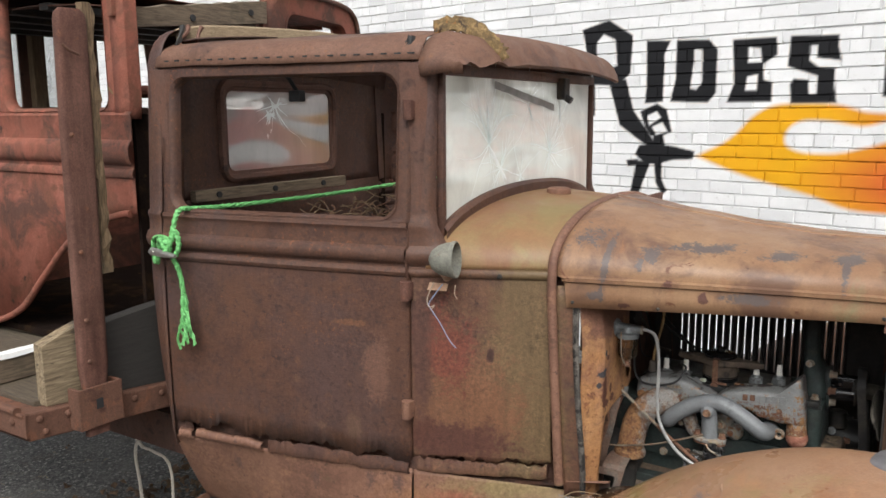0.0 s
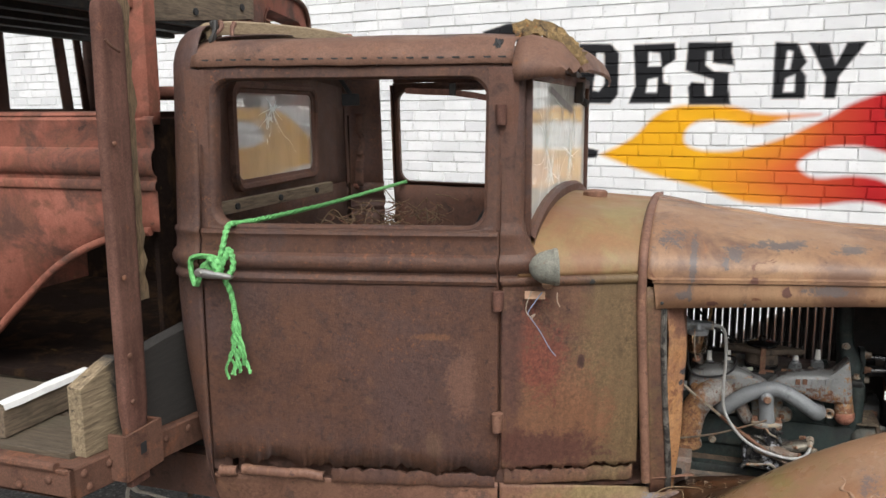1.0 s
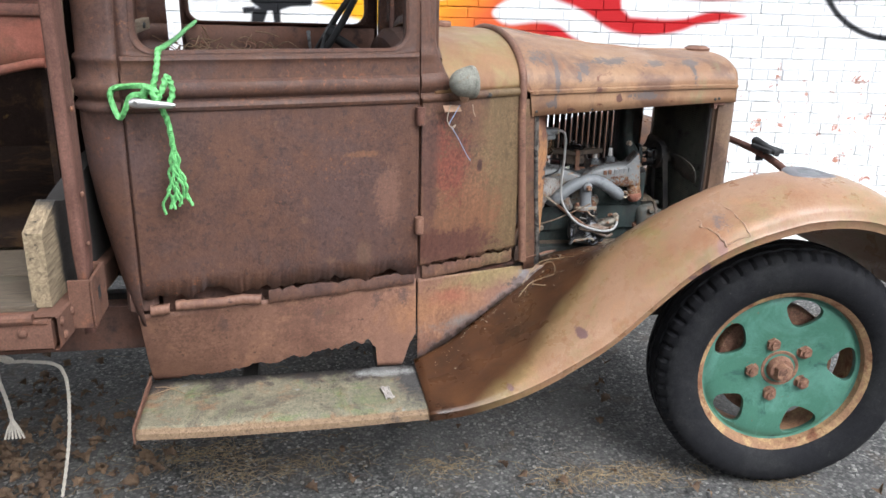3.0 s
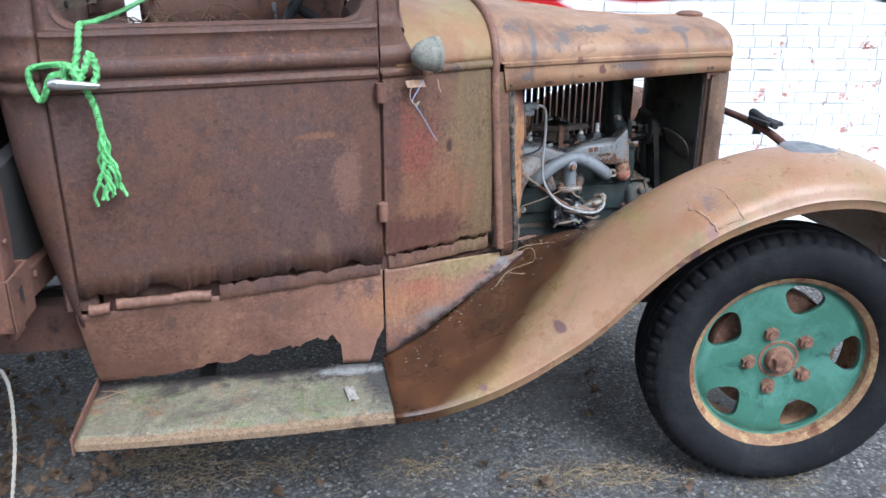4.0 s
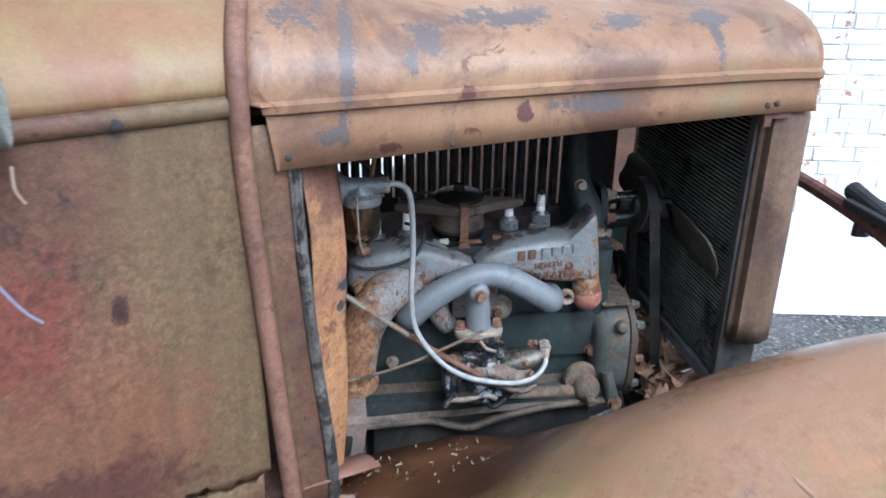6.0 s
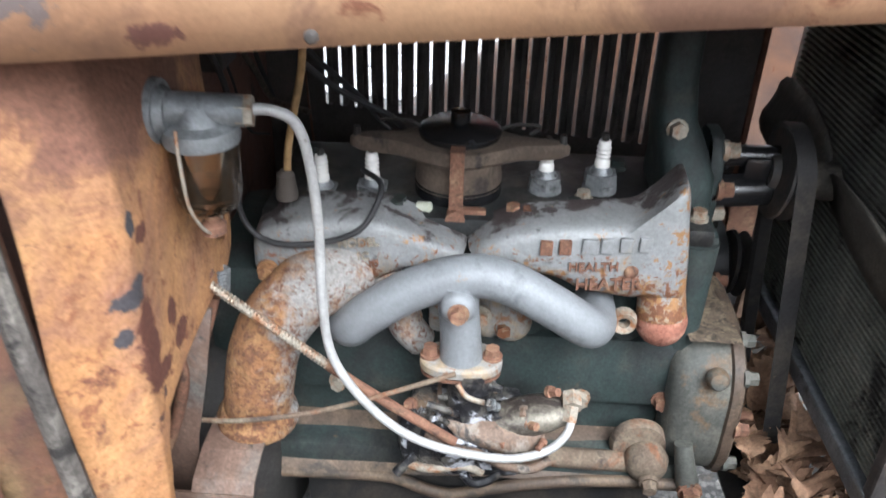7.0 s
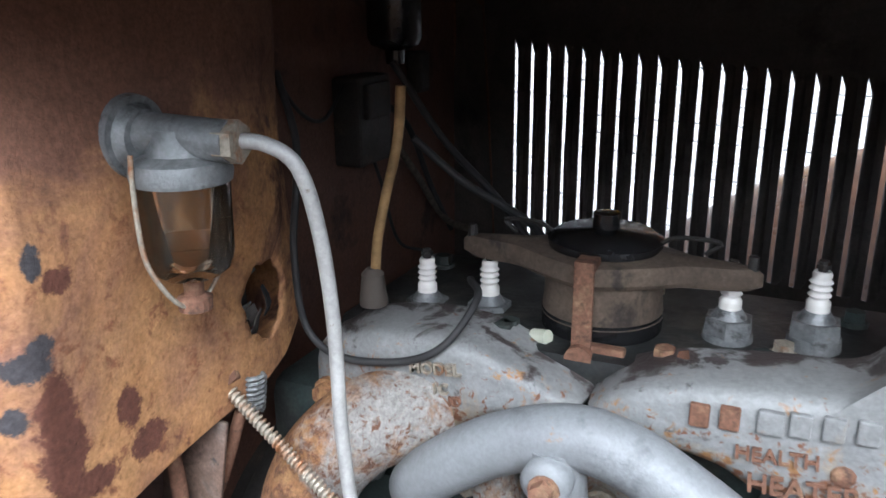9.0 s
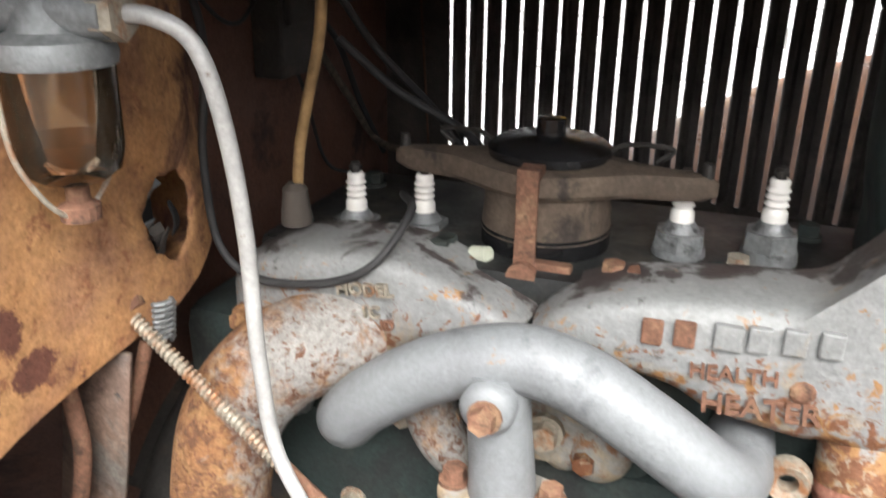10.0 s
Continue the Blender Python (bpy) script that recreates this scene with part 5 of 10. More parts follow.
rows = []
for x, g in ((1.102, -0.024), (1.110, -0.022), (1.113, -0.006), (1.122, -0.004), (1.130, 0.002), (1.150, 0.003), (1.172, -0.010), (1.180, -0.03), (1.177, -0.05)):
    tuck = lambda z: 0.009 * min(1.0, max(0.0, (z - 1.190) / 0.012))
    rows.append([V((max(x, 1.112) if y > 2 * YC + 0.1 and z < 1.19 else x, y + math.copysign(tuck(z), YC - y), z - tuck(z))) for y, z in shell_outline(g)])
grid(bm, rows)
M_shell = layered("rust_brown_shell", (0.150, 0.092, 0.062), [((0.20, 0.130, 0.085), 5, 0.54, 0.1, 0.5), ((0.095, 0.060, 0.046), 8, 0.56, 0.08, 0.5), ((0.15, 0.145, 0.135), 6, 0.66, 0.04, 0.6)], rough=(0.4, 0.7), streak=0.25, fine=0.15, crust=0.2)
part("radiator_shell", bm, M_shell, truck, "rusted radiator surround", smooth=40, solid=0.003)
bm = bmesh.new()
box(bm, (1.113, YC - 0.235, 0.69), (1.165, YC + 0.235, 1.30))
part("radiator_core", bm, layered("dusty_radiator_core", (0.040, 0.039, 0.036), [((0.075, 0.070, 0.060), 10, 0.54, 0.08, 0.5), ((0.02, 0.02, 0.02), 16, 0.56, 0.06, 0.4)], bump=0.8), truck, "black radiator core")
bm = bmesh.new()
lathe(bm, [(0.0, 0), (0.045, 0), (0.047, 0.012), (0.03, 0.02), (0.0, 0.022)], Matrix.Translation((1.14, YC + 0.0, 1.348)), 20)
part("radiator_cap", bm, M_apron, truck, smooth=40)

# ---- running gear and wings ----
WC = V((1.160, -0.70, 0.412))      # centre of the near front wheel's outer face
STEER = pose(WC.x, WC.y, WC.z, 0, 0, -9) @ pose(0, 0, 0, 90, 0, 0)    # local z points outwards


def slotted_disc(bm, dep):
    """Pressed disc with five rounded openings."""
    def at(r, a):
        z = interp(r, dep)
        return STEER @ V((r * math.cos(a), r * math.sin(a), z))
    for s in range(5):
        mid = radians(78 + 72 * s)
        loop = [(-1 + j / 9, -1) for j in range(18)] + [(1, -1 + j / 4) for j in range(8)] + [(1 - j / 9, 1) for j in range(18)] + [(-1, 1 - j / 4) for j in range(8)]
        innr, outr = [], []
        for u, v in loop:
            t = math.atan2(v, u)
            wide = 0.36 * (0.55 + 0.45 * (math.sin(t) + 1) / 2)
            innr.append((0.198 + 0.049 * math.sin(t), wide * math.copysign(abs(math.cos(t)) ** 0.75, math.cos(t))))
            outr.append((0.198 + v * 0.058, u * radians(36)))
        rows = []
        for st in range(5):
            q = st / 4
            rows.append([at(lerp(o[0], i[0], q), mid - lerp(o[1], i[1], q)) for o, i in zip(outr, innr)])
        rows.append([at(i[0], mid - i[1]) + (STEER.to_3x3() @ V((0, 0, -0.012))) for i in innr])
        grid(bm, rows, close_u=True)
    for r0, r1, nr in ((0.030, 0.140, 6), (0.256, 0.276, 3)):
        rows = [[at(lerp(r0, r1, j / nr), radians(a)) for a in range(2, 362, 4)] for j in range(nr + 1)]
        grid(bm, rows, close_u=True)


def copy_part(ob, m):
    """A moved copy of a part with its own parts, sharing their meshes."""
    c = new(ob.name.split(".")[0], ob.data)
    c.parent = ob.parent
    c.matrix_parent_inverse = ob.matrix_parent_inverse.copy()
    c.matrix_basis = m @ ob.matrix_basis
    c["label"] = "worn black truck tyre on a green disc wheel"
    for k in list(ob.children):
        d = new(k.name.split(".")[0], k.data)
        d.parent = c
        d.matrix_parent_inverse = k.matrix_parent_inverse.copy()
        d.matrix_basis = k.matrix_basis.copy()
        for md in k.modifiers:
            q = d.modifiers.new(md.name, md.type)
            q.thickness, q.offset = md.thickness, md.offset
    return c


def wheel(parent):
    bm = bmesh.new()
    # tyre: sidewall and tread with notched shoulders
    prof = [(0.278, 0.004), (0.288, 0.014), (0.300, 0.022), (0.325, 0.031), (0.350, 0.033), (0.372, 0.028), (0.386, 0.020), (0.392, 0.012), (0.402, 0.004), (0.4085, -0.012), (0.409, -0.030), (0.403, -0.033), (0.403, -0.040),
            (0.411, -0.043), (0.412, -0.068), (0.405, -0.071), (0.405, -0.079), (0.412, -0.082), (0.411, -0.107), (0.403, -0.110), (0.403, -0.117), (0.409, -0.120), (0.4085, -0.138), (0.402, -0.154), (0.392, -0.162), (0.372, -0.178), (0.35, -0.183), (0.31, -0.178), (0.278, -0.155)]
    seg = 216
    rows = []
    for i, (r, h) in enumerate(prof):
        row = []
        for k in range(seg):
            a = 2 * math.pi * k / seg
            rr, hh = r, h
            if i in (7, 8, 9, 10) and k % 4 == 0:
                rr -= 0.007
                hh -= 0.004
            if i in (5, 6) and k % 4 in (1, 2):
                hh += 0.0018
            if i in (12, 13, 18, 19) and (k // 2) % 3 == 0:
                rr -= 0.005
            row.append(STEER @ V((rr * math.cos(a), rr * math.sin(a), hh)))
        rows.append(row)
    grid(bm, rows, close_u=True)
    for v in bm.verts:
        if v.co.z < 0.004:
            v.co.z = 0.0 + 0.0005
    w = part("wheel", bm, M_tyre, parent, "worn black truck tyre on a green pressed-steel disc wheel", smooth=30)
    bm = bmesh.new()
    lathe(bm, [(0.258, -0.03), (0.262, -0.006), (0.270, 0.000), (0.276, 0.004), (0.2865, 0.009), (0.293, 0.006), (0.294, -0.002), (0.285, -0.012), (0.270, -0.05), (0.262, -0.15), (0.255, -0.15), (0.252, -0.05)], STEER, 96, closed=True)
    part("rim", bm, M_rim, w, "rusty yellow-brown rim", smooth=40)
    bm = bmesh.new()
    dep = [(0.03, -0.040), (0.075, -0.039), (0.10, -0.037), (0.14, -0.033), (0.17, -0.029), (0.20, -0.026), (0.235, -0.026), (0.252, -0.034), (0.262, -0.030), (0.276, -0.010)]
    slotted_disc(bm, dep)
    bmesh.ops.remove_doubles(bm, verts=bm.verts[:], dist=0.0006)
    part("disc", bm, M_green_wheel, w, "green painted wheel disc with five openings", smooth=35, solid=0.004, offset=-1)
    bm = bmesh.new()
    lathe(bm, [(0.0, -0.16), (0.19, -0.16), (0.195, -0.15), (0.195, -0.085), (0.19, -0.078), (0.06, -0.075), (0.0, -0.07)], STEER, 48)
    part("brake_drum", bm, M_boltrust, w, "rusty brake drum", smooth=40)
    bm = bmesh.new()
    lathe(bm, [(0.0, -0.06), (0.062, -0.06), (0.064, -0.038), (0.060, -0.033), (0.052, -0.034), (0.049, -0.037), (0.043, -0.036), (0.041, -0.022), (0.037, -0.014), (0.0, -0.012)], STEER, 32)
    rod(bm, STEER @ V((0, 0, -0.014)), STEER @ V((0, 0, 0.008)), 0.029, 0.026, seg=6)
    part("hub", bm, M_hub, w, "rusty hub with a hexagonal cap", smooth=30)
    for k in range(5):
        a = radians(40 + 72 * k)
        bm = bmesh.new()
        c = STEER @ V((0.094 * math.cos(a), 0.094 * math.sin(a), -0.042))
        d = STEER.to_3x3() @ V((0, 0, 1))
        rod(bm, c, c + d * 0.008, 0.029, 0.026, seg=16)
        rod(bm, c + d * 0.006, c + d * 0.022, 0.023, 0.021, seg=6)
        rod(bm, c + d * 0.020, c + d * 0.029, 0.011, seg=10)
        part("lug_nut", bm, M_hub, w, smooth=30)
    return w


wheel_near = wheel(truck)
wheel_far = copy_part(wheel_near, Matrix.Translation((0, 2 * YC, 0)) @ Matrix.Diagonal((1, -1, 1, 1)))
# axle, springs, chassis rails
bm = bmesh.new()
tube(bm, [(1.16, -0.62, 0.41), (1.16, -0.50, 0.36), (1.16, YC, 0.33), (1.16, 2 * YC + 0.50, 0.36), (1.16, 2 * YC + 0.62, 0.41)], 0.026, 10, 6)
part("front_axle", bm, M_darkmetal, truck)
# rails made deep to hold light back under the truck
for yy in (YC - 0.30, YC + 0.30):
    bm = bmesh.new()
    box(bm, (-1.9, yy - 0.025, 0.44), (1.28, yy + 0.025, 0.60), bev=0.006)
    part("chassis_rail", bm, M_darkmetal, truck)
# plain block in the gearbox's place, added to stop light crossing beneath
bm = bmesh.new()
box(bm, (-0.30, -0.02, 0.36), (0.31, 0.24, 0.66), bev=0.04)
part("gearbox", bm, M_darkmetal, truck, "black gearbox block added under the floor to keep light out", smooth=40)
bm = bmesh.new()
box(bm, (0.15, -0.30, 0.455), (0.95, -0.26, 0.505), bev=0.006)
part("engine_bearer", bm, M_darkmetal, truck)
for xb in (-0.55, -0.12):
    bm = bmesh.new()
    box(bm, (xb, -0.74, 0.345), (xb + 0.05, -0.22, 0.385), bev=0.004)
    part("board_bracket", bm, M_darkmetal, truck)

# front wing: crown sheet from the running board over the wheel
EDGE = [(-0.012, 0.418), (0.10, 0.430), (0.21, 0.458), (0.30, 0.492), (0.40, 0.545), (0.52, 0.625), (0.66, 0.755), (0.76, 0.835), (0.87, 0.898), (1.00, 0.943), (1.13, 0.962), (1.26, 0.955), (1.38, 0.915), (1.50, 0.825), (1.58, 0.72), (1.63, 0.60)]
RIDGE = [(-0.012, 0.425), (0.10, 0.445), (0.20, 0.490), (0.30, 0.555), (0.38, 0.625), (0.48, 0.715), (0.60, 0.820), (0.72, 0.910), (0.84, 0.975), (0.96, 1.022), (1.10, 1.050), (1.25, 1.045), (1.40, 0.995), (1.52, 0.90), (1.60, 0.78), (1.64, 0.62)]


WING_IN = [(-0.02, -0.490), (0.12, -0.44), (0.35, -0.345), (0.42, -0.262), (0.47, -0.222), (0.62, -0.222), (0.70, -0.265), (0.80, -0.305), (1.0, -0.295), (1.2, -0.270), (1.7, -0.30)]
WING_IN_Z = [(-0.02, 0.432), (0.10, 0.47), (0.22, 0.535), (0.34, 0.60), (0.45, 0.662), (0.52, 0.683), (0.60, 0.694), (0.70, 0.718), (0.80, 0.760), (1.0, 0.815), (1.2, 0.835), (1.7, 0.60)]


def wing(far):
    """Sheet swept along its profile: hem, outer roll, crown, inner flank."""
    bm = bmesh.new()
    rows = []
    for i in range(56 if far else 64):
        s = i / 63
        # arc parameter along both guide lines
        xe = lerp(-0.012, 1.63, s)
        ze = smooth_interp(xe, EDGE)
        xr = lerp(-0.012, 1.64, s)
        zr = smooth_interp(xr, RIDGE)
        yo = interp(xe, [(-0.02, -0.800), (0.3, -0.800), (0.8, -0.815), (1.2, -0.83), (1.7, -0.82)])
        yr = interp(xe, [(-0.02, -0.70), (0.15, -0.66), (0.4, -0.60), (0.8, -0.58), (1.2, -0.60), (1.7, -0.64)])
        yi = interp(xe, WING_IN)
        # the flank drops into a valley beside the cowl near the board
        zi = interp(xe, WING_IN_Z)
        o, r, q = V((xe, yo, ze)), V((xr, yr, zr)), V((xr, yi, zi))
        pts = [o + V((0, 0.012, -0.026)), o + V((0, 0.004, -0.026)), o + V((0, 0.0, -0.006)), o + V((0, -0.005, 0.0)), o + V((0, 0.001, 0.007))]
        for k in range(1, 11):
            a = math.pi / 2 * k / 10
            pts.append(V((lerp(o.x, r.x, math.sin(a)), lerp(r.y, o.y + 0.001, math.cos(a)), lerp(o.z + 0.007, r.z, math.sin(a)))))
        for k in range(1, 11):
            t = k / 10
            zz = lerp(r.z, q.z, min(1.0, t / interp(xe, [(0.35, 1.0), (0.47, 0.78), (0.62, 0.78), (0.74, 1.0)])) ** 1.35)
            pts.append(V((r.x, lerp(r.y, q.y, t), zz)))
        if far:
            pts = [V((p.x, 2 * YC - p.y, p.z - 0.05 * (p.z - 0.4) / 0.65)) for p in pts]
        else:
            pts = [p + V((0, 0, 0.004 * noise.noise(p * 6))) for p in pts]
        rows.append(pts)
    grid(bm, rows)
    return part("front_wing", bm, M_fender, truck, "tan rusted front mudguard curving down to the running board", smooth=60, solid=0.003, offset=0)


wing_near, wing_far = wing(False), wing(True)
M_weld = plain("braze_seam", (0.29, 0.175, 0.11), 0.5, vary=0.3, scale=60)
# brazed seam and bare patches on the near wing
def wing_at(x, k):
    """Point of the near wing over x; k from 0 at the hem to 1 on the ridge, 2 at the inner edge."""
    yo = interp(x, [(-0.02, -0.800), (0.3, -0.800), (0.8, -0.815), (1.2, -0.83), (1.7, -0.82)])
    yr = interp(x, [(-0.02, -0.70), (0.15, -0.66), (0.4, -0.60), (0.8, -0.58), (1.2, -0.60), (1.7, -0.64)])
    zo, zr = smooth_interp(x, EDGE) + 0.007, smooth_interp(x, RIDGE)
    a = math.pi / 2 * min(k, 1)
    p = V((x, lerp(yr, yo, math.cos(a)), lerp(zo, zr, math.sin(a))))
    return p + V((0, 0, 0.004 * noise.noise(p * 6)))


rnd = random.Random(2)
for pts, thick in (([(0.783, 0.68), (0.790, 0.60), (0.786, 0.54), (0.798, 0.48), (0.800, 0.40), (0.809, 0.32), (0.812, 0.24), (0.822, 0.16), (0.822, 0.08), (0.830, 0.01)], 0.0034), ([(0.866, 0.76), (0.868, 0.66), (0.875, 0.54), (0.876, 0.42), (0.882, 0.30), (0.882, 0.18), (0.889, 0.08), (0.888, 0.01)], 0.0024), ([(0.800, 0.40), (0.822, 0.36), (0.838, 0.39), (0.850, 0.34)], 0.0022), ([(0.822, 0.10), (0.842, 0.07), (0.862, 0.09), (0.886, 0.06)], 0.0022)):
    bm = bmesh.new()
    tube(bm, [wing_at(x + rnd.uniform(-.003, .003), k) + V((0, 0, -0.0002)) for x, k in pts], lambda t: thick * (1 + 0.35 * math.sin(t * 37)) * min(1.0, 0.3 + 5 * t * (1 - t)), 7, 6)
    part("weld_bead", bm, M_weld, wing_near, "raised uneven weld seam", smooth=60)
bm = bmesh.new()
rows = []
for r, lift in ((0.034, 0.0012), (0.040, 0.0045), (0.046, 0.0052), (0.060, 0.0042), (0.074, 0.0028), (0.078, -0.001)):
    rows.append([wing_at(1.18 + r * math.cos(a), min(1.0, 0.90 + 1.5 * r * math.sin(a))) + V((0, max(0, math.sin(a)) * r * 0.7, lift)) for a in np.linspace(0, 2 * math.pi, 33)[:-1]])
grid(bm, rows, close_u=True)
patch = part("lamp_mount_patch", bm, plain("bare_grey_steel", (0.17, 0.165, 0.175), 0.45, 0.3, vary=0.3), wing_near, "bare grey lamp mounting patch", smooth=60)
bm = bmesh.new()
rows = []
for r in (0.0, 0.02, 0.036):
    rows.append([wing_at(1.18 + r * math.cos(a), min(1.0, 0.90 + 1.5 * r * math.sin(a))) + V((0, max(0, math.sin(a)) * r * 0.7, 0.0022)) for a in np.linspace(0, 2 * math.pi, 33)[:-1]])
grid(bm, rows, close_u=True)
part("bolt_recess", bm, M_zinc, patch, "dark hollow of the lamp mounting", smooth=60)
# lamp stay between the wings
bm = bmesh.new()
tube(bm, [(1.26, -0.50, 0.955), (1.29, -0.36, 0.985), (1.30, -0.18, 1.012), (1.30, 0.06, 1.022), (1.30, 0.30, 1.012), (1.27, 0.66, 0.96)], 0.013, 10, 6)
part("lamp_bar", bm, M_stake, truck, "bent rusty headlamp bar")
bm = bmesh.new()
box(bm, (1.27, -0.26, 1.03), (1.33, -0.14, 1.045), pose(0, 0, 0), bev=0.004)
rod(bm, (1.30, -0.20, 1.0), (1.30, -0.20, 1.04), 0.012)
rod(bm, (1.30, -0.16, 0.985), (1.30, -0.15, 1.04), 0.014, 0.006)
rod(bm, (1.29, -0.28, 1.035), (1.30, -0.12, 1.05), 0.010, 0.016)
part("lamp_bracket", bm, M_black, truck, "black broken lamp bracket")

# splash apron with a rotted lower edge
bm = bmesh.new()
xs = [float(x) for x in np.linspace(-0.80, -0.006, 320)]


def apron_low(x):
    hole = interp(x, [(-0.8, 0.0), (-0.74, 0.004), (-0.60, 0.012), (-0.52, 0.030), (-0.40, 0.045), (-0.30, 0.065), (-0.20, 0.085), (-0.150, 0.085), (-0.132, 0.055), (-0.130, 0.002), (-0.050, 0.0), (-0.040, 0.025), (-0.022, 0.075), (-0.008, 0.095)])
    jag = 0.016 * abs(noise.noise(V((x * 22, 2.3, 0.4)))) + 0.010 * noise.noise(V((x * 60, 5.4, 0.3))) + 0.006 * noise.noise(V((x * 160, 8.3, 0.6))) + 0.003
    return 0.424 + hole + (jag if hole > 0.003 else 0)


rows = []
for t in (0.0, 0.06, 0.12, 0.2, 0.3, 0.4, 0.5, 0.7, 0.85, 0.93, 1.0):
    row = []
    for x in xs:
        top = lerp(0.690, 0.705, (x + 0.8) / 0.8)
        z = max(lerp(0.424, top, t), apron_low(x) + 0.003 * t)
        row.append(V((x, lerp(-0.497, side(x) + 0.012, ((z - 0.424) / (top - 0.424)) ** 0.8), z)))
    rows.append(row)
grid(bm, rows)
apron = part("splash_apron", bm, M_apron, truck, "rusted splash apron with rotted-through holes", smooth=50, solid=0.003)
bm = bmesh.new()
xs = [float(x) for x in np.linspace(0.0, 0.46, 40)]
rows = []
for t in (0.0, 0.2, 0.4, 0.6, 0.8, 0.95, 1.0):
    rows.append([V((x, lerp(interp(x, [(-0.02, -0.495), (0.12, -0.447), (0.35, -0.362), (0.46, -0.332)]), side(min(x, 0.41)) + 0.008 + 0.004 * math.sin(3 * t), t),
                    lerp(interp(x, [(0, 0.428), (0.10, 0.47), (0.22, 0.538), (0.34, 0.602), (0.46, 0.642)]), lerp(0.706, 0.668, x / 0.46), t))) for x in xs])
grid(bm, rows)
part("cowl_apron", bm, M_apron, truck, "orange and olive splash panel below the cowl", smooth=50, solid=0.003)
# rolled sills below door and cowl, rusted through
ROLL = [(0.004, 0.013), (-0.004, 0.012), (-0.009, 0.006), (-0.010, -0.002), (-0.007, -0.010), (0.000, -0.014), (0.006, -0.012)]
STRIP = [(0.006, 0.020), (0.001, 0.019), (-0.001, 0.010), (-0.002, -0.002), (-0.003, -0.012), (-0.001, -0.017), (0.006, -0.018)]
for x0, x1, za, zb, prof, mat, seed in ((-0.765, -0.715, 0.706, 0.706, ROLL, M_apron, 5), (-0.70, -0.47, 0.712, 0.706, ROLL, M_apron, 1), (-0.45, -0.012, 0.708, 0.712, STRIP, M_cab, 2), (0.012, 0.335, 0.722, 0.722, STRIP, M_cowl_side, 3)):
    bm = bmesh.new()
    xs = [float(x) for x in np.linspace(x0, x1, 110)]
    rows = []
    for i, (dy, dz) in enumerate(prof):
        edge = (1.0 if i < 2 else 0.25) * (1.0 if prof is STRIP else 0.15)
        rows.append([V((x, side(x) + 0.004 + dy + rag(x, 0.003, 25, seed), lerp(za, zb, (x - x0) / (x1 - x0)) + dz + rag(x, 0.004, 18, seed + 4) + edge * (0.008 * noise.noise(V((x * 55, seed, 0.5))) + 0.004 * noise.noise(V((x * 150, seed, 0.5)))))) for x in xs])
    grid(bm, rows)
    part("sill_roll", bm, mat, truck, smooth=50, solid=0.003)
bm = bmesh.new()
xs = [float(x) for x in np.linspace(-0.74, 0.335, 60)]
grid(bm, [[V((x, side(x) + 0.055, z)) for x in xs] for z in (0.66, 0.80)])
part("inner_sill", bm, M_inner, truck, solid=0.003)

# splash apron and running board of the far side, added to block light from the wall
bm = bmesh.new()
grid(bm, [[V((x, 2 * YC - lerp(-0.497, side(min(x, 0.41)) + 0.012, t), lerp(0.424 if x < 0 else 0.5, 0.70, t))) for x in (-0.8, -0.4, 0.0, 0.2, 0.4)] for t in (0, 0.5, 1)])
part("splash_apron", bm, M_apron, truck, solid=0.003)
bm = bmesh.new()
box(bm, (-0.805, 2 * YC + 0.50, 0.39), (-0.010, 2 * YC + 0.80, 0.42), bev=0.004)
part("running_board", bm, M_apron, truck)

# running board
bm = bmesh.new()
rows = []
xs = [float(x) for x in np.linspace(-0.805, -0.010, 60)]
for y, z in ((-0.500, 0.418), (-0.55, 0.419), (-0.65, 0.420), (-0.74, 0.421), (-0.765, 0.4215), (-0.770, 0.4165), (-0.776, 0.4165), (-0.780, 0.4215), (-0.784, 0.417), (-0.788, 0.417), (-0.792, 0.421), (-0.797, 0.417), (-0.798, 0.402), (-0.790, 0.400)):
    rows.append([V((x, y, z + 0.0025 * noise.noise(V((x * 4, y * 4, 0))) + (0.004 * noise.noise(V((x * 3, 9, 0))) - 0.010 * (1 - ((x + 0.4) / 0.4) ** 2) * 0.6 if y < -0.76 else 0))) for x in xs])
grid(bm, rows)


def board_patches(nt, co, col):
    """Brown rim, dark patches denser towards the board's inner side, and two larger blotches."""
    col = mix(nt, biased(nt, co, 9, "Y", -0.765, -0.79, 0.40, 0.64, 0.08), col, (0.200, 0.135, 0.082))
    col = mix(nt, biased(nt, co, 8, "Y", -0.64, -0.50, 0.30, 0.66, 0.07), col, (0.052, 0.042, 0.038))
    col = blotch(nt, co, col, (0.055, 0.052, 0.050), (-0.03, -0.60, 0.42), (0.05, 0.14, 9), 0.5, 1.3, 9)
    return blotch(nt, co, col, (0.25, 0.25, 0.24), (-0.10, -0.53, 0.42), (0.09, 0.03, 9), 0.5, 1.3, 12)


